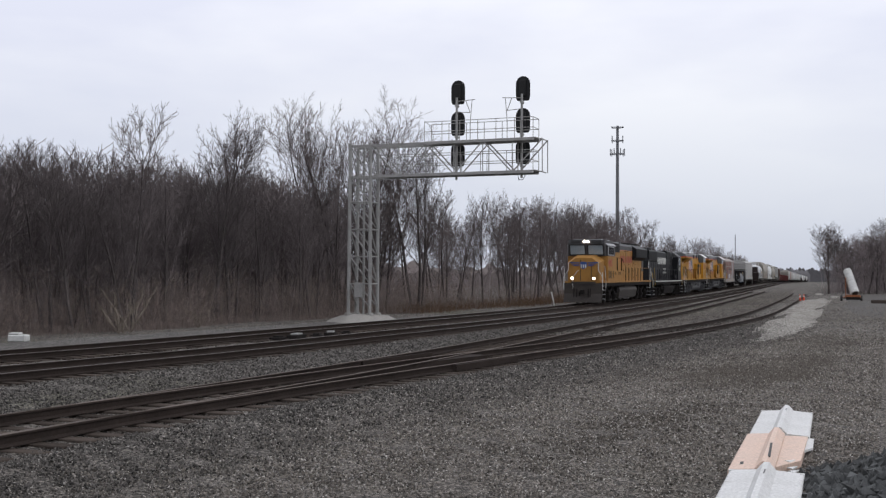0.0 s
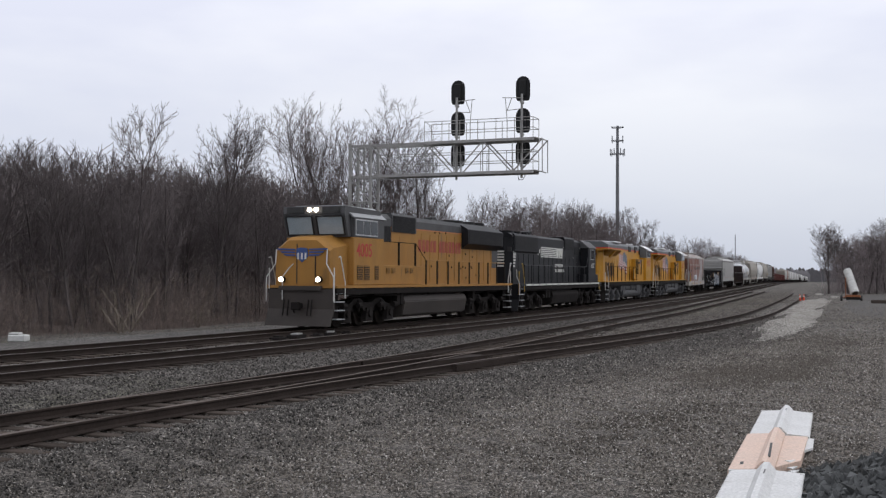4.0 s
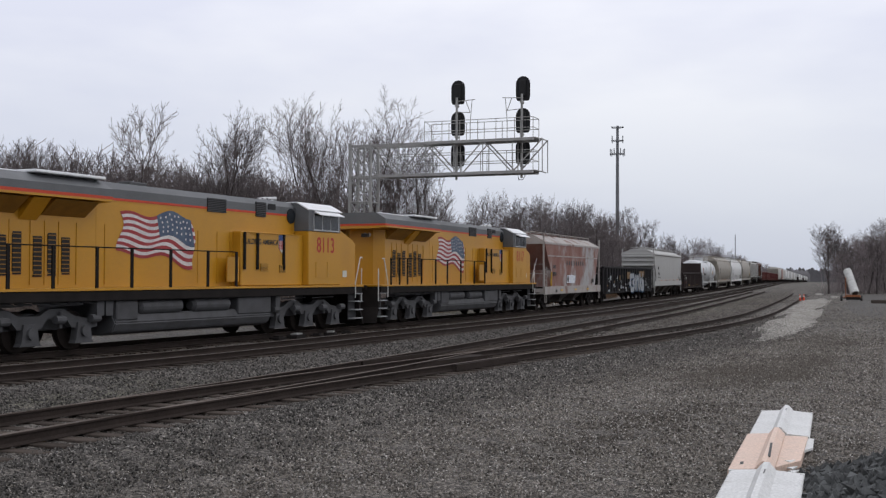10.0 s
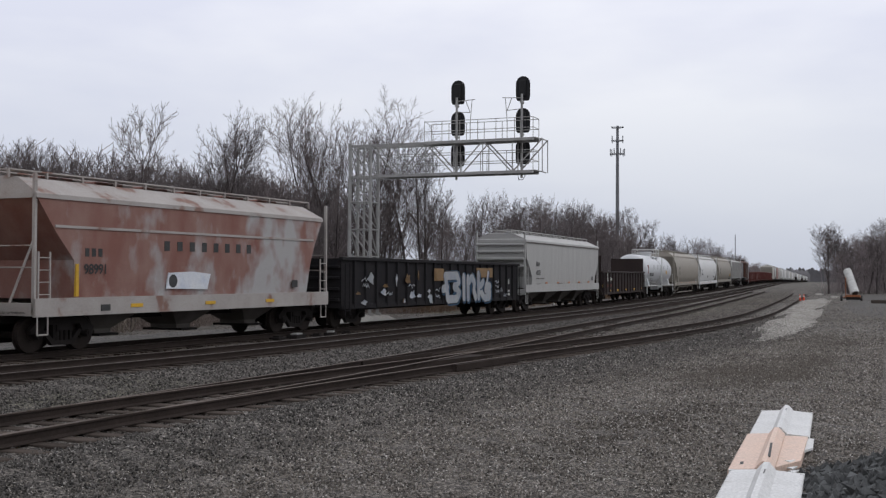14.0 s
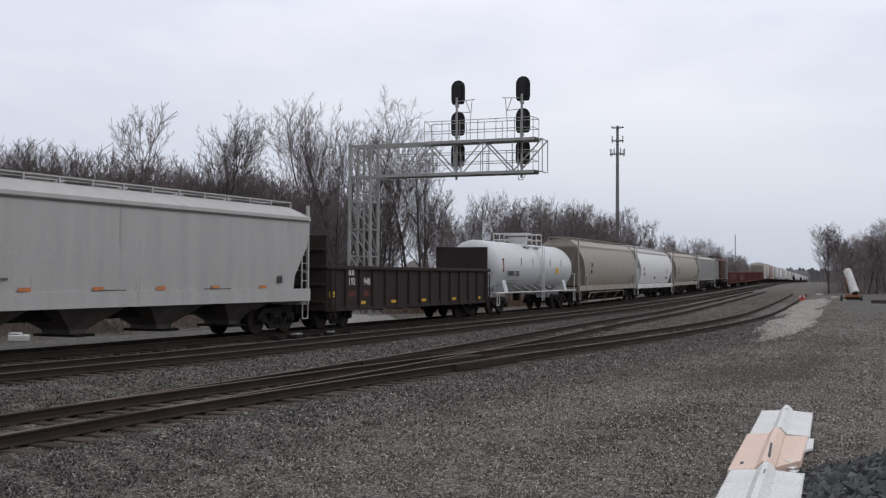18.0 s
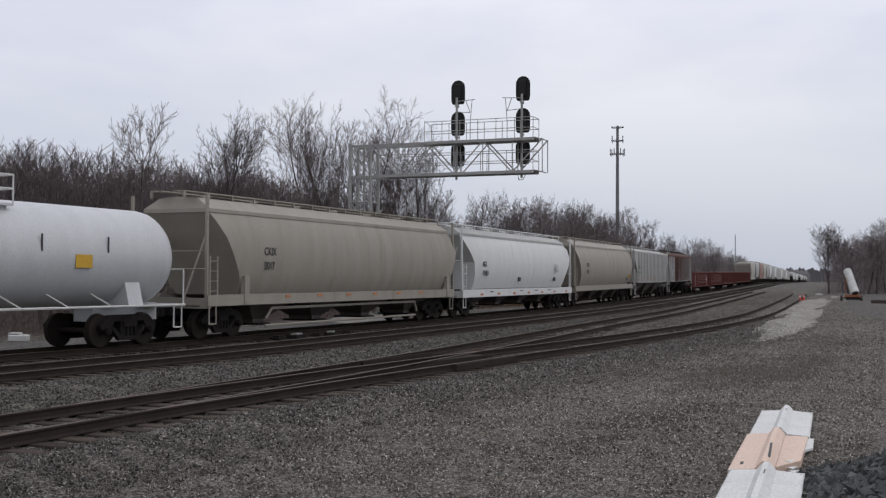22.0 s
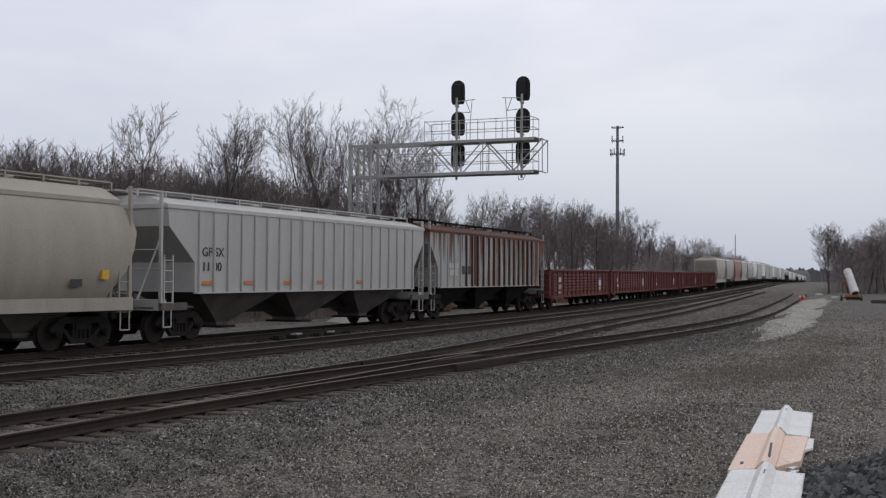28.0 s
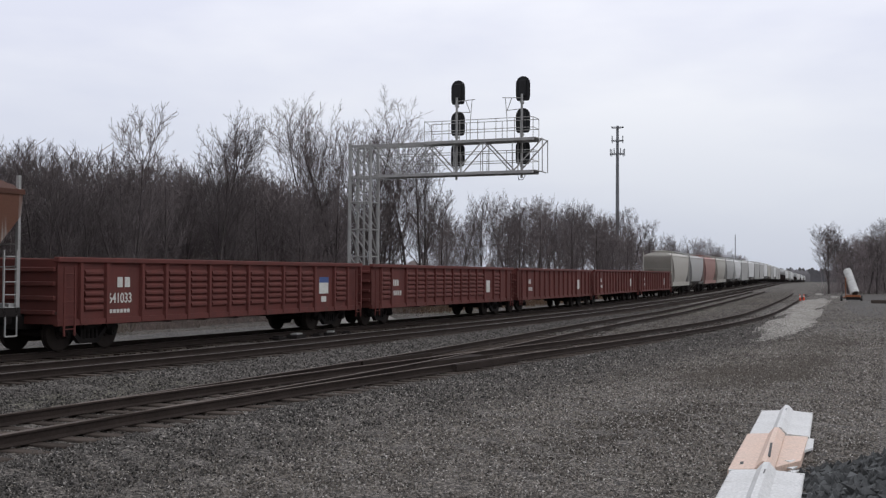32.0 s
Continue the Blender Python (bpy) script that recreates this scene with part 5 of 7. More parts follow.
for x in (2.5, 19.0):
    part("jacking_pad", B(x, x + 0.25, -1.56, -1.4, 1.1, 2.0), M["hop_tan"], h)
for i in range(6):
    plate("reflector", 5 + i * 2.2, 5.35 + i * 2.2, 1.26, 1.34, -1.53, h, "mark_orange")

h = hopper(272.2, 20.75, "white round-sided covered hopper car", "hop_white", [(1.36, 1.24, 2.4, 2.2), (1.7, 1.38, 2.38, 2.1), (2.1, 1.48, 2.3, 1.9), (2.7, 1.53, 2.1, 1.3), (3.2, 1.48, 1.6, 0.95), (3.7, 1.35, 1.1, 1.1), (3.98, 1.2, 0.8, 1.5)], True, "hop_white", None, 4, True, top=4.5, sill_z=(0.98, 1.36), bay_z=0.5, roof="hop_grey")
words("AEX", 0.26, 3.25, 2.5, -1.54, h, "mark_black", "lettering", 0.9)
words("170858", 0.26, 3.25, 2.05, -1.54, h, "mark_black", wide=0.8)
for k in range(8):
    plate("stencil", 16.0, 16.0 + (1.0, 0.75, 1.1, 0.85, 0.7, 1.15, 0.9, 0.6)[k], 2.72 - k * 0.07, 2.74 - k * 0.07, -1.532, h, "mark_black", 0.004)
for x in (9.2, 16.1):
    plate("stencil", x, x + 0.4, 1.75, 1.97, -1.47, h, "mark_black", 0.03)
for i in range(7):
    plate("reflector", 3 + i * 2.6, 3.4 + i * 2.6, 1.06, 1.16, -1.525, h, "mark_orange")
for x in (4.4, 9.4, 12.2, 14.8):
    plate("stencil", x, x + 0.5, 1.2, 1.25, -1.525, h, "mark_black")

tan_far = hopper(292.9, 20.1, "tan round-sided covered hopper car with grimy ends", "hop_tan", ROUND, True, "hop_tan", None, 4, True, top=4.55, sill_z=(1.05, 1.4))
words("CKIX", 0.25, 3.6, 2.68, -1.553, tan_far, "mark_black", "lettering", 0.86)
words("3012", 0.25, 3.6, 2.22, -1.553, tan_far, "mark_black", wide=0.86)
plate("stencil", 17.2, 17.6, 1.7, 1.9, -1.5, tan_far, "mark_black")
part("yellow_stencil", B(18.3, 18.55, -1.552, -1.45, 1.9, 2.15), M["mark_yellow"], tan_far)

h = hopper(313.1, 19.2, "pale grey rib-sided covered hopper car", "hop_grey", [(1.5, 1.44, 2.2, 1.6), (2.4, 1.46, 2.15, 1.5), (3.45, 1.47, 0.9, 0.6), (3.98, 1.47, 0.85, 0.55)], False, "hop_grey", (2.35, 17.5, 0.77), 3, True, top=4.45, bay_z=0.38)
words("GF SX", 0.27, 2.5, 2.6, -1.475, h, "mark_black", "lettering", 1.15)
words("11 00", 0.27, 2.5, 2.15, -1.475, h, "mark_black", wide=1.2)
for x in (2.5, 4.8, 7.2, 9.5, 12.5):
    plate("reflector", x, x + 0.5, 1.72, 1.83, -1.47, h, "mark_orange")

h = hopper(331.9, 18.4, "rust-streaked blue-grey rib-sided covered hopper car", "hop_rust", [(1.52, 1.44, 1.6, 1.6), (2.4, 1.46, 1.5, 1.5), (3.45, 1.47, 0.55, 0.55), (3.98, 1.47, 0.5, 0.5)], False, "galv", (1.8, 16.6, 0.8), 3, True, "rust", "under_dark", "under_dark", top=4.5)
bars(4, 2.9, 4.1, 2.4, 2.62, -1.475, h, "mark_white", "lettering", 0.5)
words("488592", 0.28, 2.9, 2.05, -1.475, h, "mark_white", wide=0.88)
plate("rust_panel", 5.75, 6.95, 1.55, 3.95, -1.468, h, "rust", 0.006)
for k in range(18):
    x = 1.84 + k * 0.8
    if x > 4.9:
        part("rust_rib", B(x - 0.085, x + 0.005, -1.54, -1.47, 1.5, 3.97), M["rust"], h)
for x in (4.35, 5.2):
    plate("dark_panel", x, x + 0.5, 2.1, 2.5, -1.468, h, "mark_black", 0.008)
for k in range(2):
    bars(5, 0.0, 0.55, 3.8 + 0.17 * k, 3.9 + 0.17 * k, 0.0, h, "mark_white", "lettering")
    h.children[-1].matrix_basis = pose(0.39, -0.62, 0, 0, 0, -90)
part("number_panel", B(0.4, 0.47, -1.2, -0.6, 3.75, 4.15), M["mark_black"], h)


def gondola(s0, L, label, body, z0, z1, ribs, end_top=None, louvred=(), fine=True):
    """An open gondola car with ribbed sides."""
    th = thing("gondola_car", label, "freight car", "cars of the train")
    for sy in (-1, 1):
        side = part("side", B(0.5, L - 0.5, 1.4 * sy - 0.03, 1.4 * sy + 0.03, z0, z1), M[body], th)
        part("top_rail", B(0.42, L - 0.42, 1.45 * sy - 0.09, 1.45 * sy + 0.09, z1 - 0.08, z1 + 0.06, bevel=0.02), M[body], th)
        part("bottom_rail", B(0.45, L - 0.45, 1.42 * sy - 0.07, 1.42 * sy + 0.07, z0 - 0.04, z0 + 0.12), M[body], th)
        if sy < 0 or fine:
            for x in ribs:
                piece("rib", "gonrib %s %s %s" % (body, z0, z1), lambda: prism(bmesh.new(), [(-0.09, -0.04), (0.09, -0.04), (0.055, 0.1), (-0.055, 0.1)], "z", z0, z1 - 0.05), M[body], th, pose(x, 1.42 * sy, 0, 0, 0, 180 if sy < 0 else 0))
        for a, b in louvred if sy < 0 else ():
            for i in range(6):
                piece("slat", "gonslat %s %.2f" % (body, b - a), lambda: prism(bmesh.new(), [(-1.43, 0), (-1.5, 0.06), (-1.5, 0.12), (-1.43, 0.19)], "x", 0, b - a), M[body], th, pose(a, 0, z0 + 0.3 + i * (z1 - z0 - 0.55) / 6))
    for x, d in ((0.5, 1), (L - 0.5, -1)):
        top = end_top or z1
        e = part("end", B(min(x, x + 0.08 * d), max(x, x + 0.08 * d), -1.4, 1.4, z0, top), M[body], th)
        bm = bmesh.new()
        for i in range(4):
            z = z0 + 0.25 + i * (top - z0 - 0.2) / 4
            box(bm, min(x - 0.1 * d, x), max(x - 0.1 * d, x), -1.38, 1.38, z, z + 0.12, bevel=0.02)
        part("end_rib", bm, M[body], e)
        if fine:
            ladder(th, x + 0.1 if d > 0 else x - 0.5, -1.56, z0 - 0.3, z1 - z0 + 0.1, 0.38, 5, body)
    part("floor", B(0.5, L - 0.5, -1.4, 1.4, z0 + 0.25, z0 + 0.33), M["hop_dirty"], th)
    part("centre_sill", B(0.3, L - 0.3, -0.3, 0.3, 0.6, z0 + 0.25), M["under_dark"], th)
    for i in range(5):
        x = L * (0.3 + 0.1 * i)
        part("cross_bearer", B(x, x + 0.1, -1.35, 1.35, z0 - 0.1, z0 + 0.1), M["under_dark"], th)
    bogie(th, 2.1, fine)
    bogie(th, L - 2.1, fine)
    couplers(th, L)
    return run_in(th, s0, L)


def spread(a, b, n):
    return [a + (b - a) * i / (n - 1) for i in range(n)]


g = gondola(176.1, 21.6, "worn black gondola car covered with large graffiti", "gon_black", 0.78, 2.66, spread(1.5, 20.1, 20))
rng = random.Random(5)


def graffito(th, blobs, y, material, name):
    """A painted shape: an outline of a few corners, rounded off."""
    bm = bmesh.new()
    for pts in blobs:
        vs = [bm.verts.new((x, y, z)) for x, z in pts]
        bm.faces.new(vs)
    bmesh.ops.solidify(bm, geom=bm.faces[:], thickness=0.004)
    return part(name, bm, M[material], th)


def blob(x, z, w, h, n=14, turn=0.0, pinch=0.25, k=2):
    return [(x + w * math.cos(i * math.tau / n + turn) * (1 + pinch * math.sin(k * i * math.tau / n)), z + h * math.sin(i * math.tau / n + turn) * (1 + pinch * math.cos((k + 1) * i * math.tau / n))) for i in range(n)]


def capsule(p, q, w):
    """A round-ended stroke as an outline."""
    a = math.atan2(q[1] - p[1], q[0] - p[0])
    ends = [(q, a - math.pi / 2), (p, a + math.pi / 2)]
    return [(c[0] + w * math.cos(t + k * math.pi / 5), c[1] + w * math.sin(t + k * math.pi / 5)) for c, t in ends for k in range(6)]


TAG = [[(10.5, 2.0), (10.75, 0.98)], [(10.45, 2.02), (11.9, 2.04), (12.15, 1.76), (11.55, 1.52), (12.2, 1.22), (11.9, 0.95), (10.85, 0.93)], [(10.2, 1.42), (10.7, 1.5)], [(12.75, 1.98), (12.8, 0.98)], [(13.3, 1.92), (13.35, 0.96)],
       [(13.4, 1.72), (13.85, 1.96), (14.15, 1.7), (14.1, 1.3), (14.35, 0.98)], [(14.7, 2.1), (14.78, 0.98)], [(14.85, 1.42), (15.35, 1.72)], [(14.85, 1.4), (15.45, 1.0)], [(16.35, 1.5), (15.85, 1.56), (15.75, 1.34), (16.35, 1.2), (16.3, 0.96), (15.65, 0.92)], [(15.95, 1.75), (16.1, 2.2)]]
for wide, dx, dz, y, mt, nm in ((0.27, 0.1, -0.03, -1.534, "graffiti_blue", "graffiti_shadow"), (0.225, 0.0, 0.0, -1.54, "mark_black", "graffiti_outline"), (0.19, 0.0, 0.0, -1.548, "graffiti_white", "graffiti_letters")):
    k = 0
    for line in TAG:
        for p, q in zip(line, line[1:]):
            graffito(g, [capsule((p[0] + dx, p[1] + dz), (q[0] + dx, q[1] + dz), wide * (0.55 if line[0][1] == 1.75 else 1.0))], y - 0.0002 * k, mt, nm)
            k += 1
graffito(g, [blob(11.7, 1.78, 0.2, 0.06), blob(11.6, 1.2, 0.24, 0.08), blob(13.75, 1.45, 0.09, 0.3), blob(15.1, 1.35, 0.12, 0.05)], -1.556, "graffiti_blue", "graffiti_inner")
plate("graffiti_block", 14.5, 16.8, 1.95, 2.42, -1.53, g, "graffiti_ochre", 0.005)
plate("graffiti_block", 9.2, 10.3, 1.8, 2.35, -1.53, g, "graffiti_ochre", 0.005)
for i in range(16):
    x, z = rng.uniform(1.2, 9.5), rng.uniform(0.95, 2.2)
    graffito(g, [blob(x, z, rng.uniform(0.08, 0.28), rng.uniform(0.06, 0.22), 9, rng.random(), 0.45, 3)], -1.535 - 0.001 * i, "graffiti_white" if i % 3 else "graffiti_ochre", "scrawl")
rs2 = random.Random(12)
for x, z, w in ((17.2, 1.75, 0.55), (17.25, 1.5, 0.5), (17.3, 1.25, 0.5), (17.9, 1.3, 0.4), (18.5, 1.05, 0.45), (9.3, 1.4, 0.6), (9.35, 1.1, 0.55), (6.4, 1.6, 0.7), (4.2, 1.3, 0.6), (2.0, 1.9, 0.7), (2.1, 1.6, 0.6)):
    pts = [(x + w * i / 7, z + rs2.uniform(-0.11, 0.11)) for i in range(8)]
    graffito(g, [capsule(p, q, 0.018) for p, q in zip(pts, pts[1:])], -1.536, "graffiti_white", "scrawl")
bars(3, 19.45, 19.75, 1.0, 1.12, -1.44, g, "mark_white", "stencil", 0.7)
bars(4, 19.4, 19.75, 1.2, 1.3, -1.44, g, "mark_white", "stencil", 0.5)
bars(2, 19.5, 19.7, 1.6, 1.85, -1.44, g, "mark_white", "stencil", 0.5)

g = gondola(216.8, 17.9, "dark brown gondola car with raised bulkhead ends", "gon_brown", 0.72, 2.32, spread(0.8, 16.9, 15), end_top=3.5)
bars(2, 2.25, 2.75, 2.02, 2.28, -1.44, g, "mark_white", "lettering", 0.75)
words("192", 0.27, 2.22, 1.66, -1.44, g, "mark_white")
words("948", 0.27, 3.5, 1.66, -1.44, g, "mark_white")
bars(3, 2.25, 2.85, 1.2, 1.42, -1.44, g, "gon_red", "stencil", 0.8)
bars(2, 3.5, 4.0, 1.2, 1.42, -1.44, g, "gon_red", "stencil", 0.8)
for x in (0.7, 3.2, 6.0, 9.1, 12.6, 15.8):
    plate("reflector", x, x + 0.45, 1.2 if x < 1 else 0.9, 1.42 if x < 1 else 1.02, -1.45, g, "mark_yellow")
for i in range(5):
    g = gondola([350.5, 367.6, 385.6, 403.3, 420.6][i], [17.1, 18.0, 17.7, 17.3, 18.4][i],
                ["oxide-red gondola car with louvred side panels", "oxide-red gondola car with streaked louvred panels", "oxide-red gondola car with plain ribs", "oxide-red gondola car with chalk marks", "oxide-red gondola car before the hoppers"][i],
                "gon_red", 0.74, 2.42, [1.3, 2.3, 3.75, 4.8, 5.85, 6.9, 7.95, 9.0, 10.05, 11.1, 12.15, 13.2, 14.6, 15.6, 16.6],
                louvred=[(1.45, 2.15)] + [(3.9 + 1.05 * k, 4.65 + 1.05 * k) for k in range(9)] + [(14.75, 15.45)] if i < 2 else ())
    if i == 0:
        bars(2, 2.75, 3.35, 1.68, 1.96, -1.435, g, "mark_white", "lettering", 0.7)
        words("641033", 0.27, 2.38, 1.26, -1.435, g, "mark_white", wide=0.86)
        bars(6, 2.45, 3.3, 0.98, 1.08, -1.435, g, "mark_white", "stencil")
        e = plate("emblem", 13.55, 14.2, 1.35, 1.95, -1.44, g, "mark_white", 0.008)
        part("emblem_top", B(13.55, 14.2, -1.456, -1.45, 1.75, 1.95), M["mark_blue"], e)
        plate("stencil", 13.7, 14.05, 1.05, 1.25, -1.44, g, "mark_white", 0.006)
    else:
        bars(2 + i % 2, 2.5, 3.1, 1.6, 1.85, -1.435, g, "mark_white", "lettering", 0.7)
        bars(5, 2.45, 3.4, 1.2, 1.4, -1.435, g, "mark_white", "lettering", 0.6)
        plate("stencil", 13.6, 14.1, 1.2, 1.8, -1.44, g, "mark_white", 0.006)


def tank_car(s0, L, fine=True):
    th = thing("tank_car", "white tank car with a railed dome platform", "freight car", "cars of the train")
    n, r, zc = 32, 1.42, 2.52
    bm = bmesh.new()
    prof = [(0.52, 0.02), (0.58, 0.6), (0.72, 1.02), (0.92, 1.27), (1.15, 1.39), (1.4, r)]
    prof = prof + [(L - x, w) for x, w in reversed(prof)]
    rings = [[bm.verts.new((x, w * math.cos(i * math.tau / n), zc + w * math.sin(i * math.tau / n))) for i in range(n)] for x, w in prof]
    for a, b in zip(rings, rings[1:]):
        for i in range(n):
            bm.faces.new((a[i], a[(i + 1) % n], b[(i + 1) % n], b[i]))
    bm.faces.new(rings[0][::-1])
    bm.faces.new(rings[-1])
    part("barrel", bm, M["tank_white"], th, smooth=True)
    for x in (8.9, 9.4):
        part("shell_band", R((x, 0, zc), (x + 0.07, 0, zc), r + 0.012, 32), M["hop_grey"], th)
    for x in (5.1, 7.3, 10.9, 13.3):
        plate("stripe_mark", x, x + 0.06, 2.6, 3.05, -1.405, th, "mark_black", 0.01)
    part("dome", R((8.9, 0, 3.85), (8.9, 0, 4.25), 0.55, 20), M["tank_white"], th)
    part("dome_lid", R((8.9, 0, 4.25), (8.9, 0, 4.32), 0.58, 20), M["tank_white"], th)
    for x0, x1 in ((7.4, 8.45), (9.3, 10.35)):
        part("platform", B(x0, x1, -1.0, 1.0, 3.72, 3.78), M["tank_white"], th)
        part("platform_bracket", B(x0 + 0.2, x1 - 0.2, -0.9, 0.9, 3.6, 3.72), M["tank_white"], th)
        bm = bmesh.new()
        for z in (4.15, 4.5):
            for y in (-1.0, 1.0):
                rod(bm, (x0, y, z), (x1, y, z), 0.025, 6)
            rod(bm, (x0, -1.0, z), (x0, 1.0, z), 0.025, 6)
            rod(bm, (x1, -1.0, z), (x1, 1.0, z), 0.025, 6)
        for x in (x0, x1):
            for y in (-1.0, 1.0):
                rod(bm, (x, y, 3.75), (x, y, 4.5), 0.025, 6)
        part("platform_rail", bm, M["rail_white"], th)
    ladder(th, 8.9, -1.5, 0.6, 3.15, 0.4, 9, "rail_white")
    words("73827", 0.28, 3.98, 2.03, -1.43, th, "mark_black", wide=0.8)
    bars(4, 2.75, 3.8, 2.04, 2.3, -1.432, th, "mark_black", "lettering", 0.65)
    for k in range(2):
        bars(6, 2.75, 4.6, 1.74 - 0.13 * k, 1.78 - 0.13 * k, -1.4 + 0.04 * k, th, "hop_dirty", "stencil", 0.8)
    part("red_mark", B(1.95, 2.03, -1.44, -1.3, 2.25, 2.95), M["mark_red_faded"], th)
    plate("placard", 12.1, 12.7, 2.2, 2.55, -1.425, th, "mark_yellow")
    for a in (0.5, L - 3.2):
        part("stub_sill", B(a, a + 2.7, -0.35, 0.35, 0.7, 1.2), M["tank_white"], th)
    for x in (2.6, L - 2.6):
        part("saddle", prism(bmesh.new(), [(-1.4, 1.12), (1.4, 1.12), (1.2, 1.9), (0.5, 1.3), (-0.5, 1.3), (-1.2, 1.9)], "x", x - 0.3, x + 0.3), M["tank_white"], th)
    for sy in (-1, 1):
        part("side_rail", path_rod([(0.6, 1.5 * sy, 1.15), (L - 0.6, 1.5 * sy, 1.15)], 0.035), M["rail_white"], th)
        bm = bmesh.new()
        for i in range(7):
            x = 3.8 + i * 1.6
            rod(bm, (x, 1.5 * sy, 1.15), (x - 0.3, 1.0 * sy, 1.5), 0.025, 5)
        part("rail_bracket", bm, M["rail_white"], th)
        for x in (0.7, L - 1.1):
            piece("stirrup_step", "tankstep", lambda: path_rod([(0, 0, 1.15), (0, 0, 0.5), (0.36, 0, 0.5), (0.36, 0, 1.15)], 0.022, 5), M["rail_white"], th, pose(x, 1.5 * sy, 0))
    for x, d in ((0.55, 1), (L - 0.55, -1)):
        part("end_platform", B(min(x, x + 0.9 * d), max(x, x + 0.9 * d), -1.45, 1.45, 1.1, 1.18), M["tank_white"], th)
        part("end_rail", path_rod([(x, -1.4, 1.15), (x, -1.4, 2.2), (x, 1.4, 2.2), (x, 1.4, 1.15)], 0.025), M["rail_white"], th)
    part("bottom_valve", R((8.6, 0, 0.6), (8.6, 0, 1.15), 0.2, 12), M["under_dark"], th)
    bogie(th, 2.5)
    bogie(th, L - 2.5)
    couplers(th, L)
    return run_in(th, s0, L)


tank_car(234.7, 17.1)

# the long tail of the train
FAR = {}
for key, body, lab in (("grey", "hop_grey", "grey covered hopper car far back in the train"), ("tan", "hop_pale_tan", "pale tan covered hopper car far back in the train"), ("pink", "hop_pink", "faded red covered hopper car far back in the train"), ("white", "hop_white", "white covered hopper car far back in the train")):
    FAR[key] = (body, lab)
s = 439.2
first = {}
for i, key in enumerate("tan grey pink tan grey white grey white grey grey white tan grey white grey grey gon gon gon white white tan tank white white grey gon gon gon gon white grey white tan white gon gon white white grey white white gon gon white grey tan white".split()):
    L = 13.7 if i < 6 else 16.5
    key2 = key + str(L)
    if key2 in first:
        ob = copy_thing(first[key2], car_pose(s, L, 0.0))
        TRAIN.append((ob, s, L))
    elif key == "gon":
        first[key2] = gondola(s, L, "dark gondola car far back in the train", "gon_brown", 0.74, 2.5, spread(1.2, L - 1.2, 12), fine=False)
    elif key == "tank":
        first[key2] = tank_car(s, L)
    else:
        first[key2] = hopper(s, L, FAR[key][1], FAR[key][0], ROUND_SHORT if i < 6 else STRAIGHT if i % 2 else SLOPED, i % 2 == 0, FAR[key][0], None, 3, False, top=4.5)
    s += L + 0.05
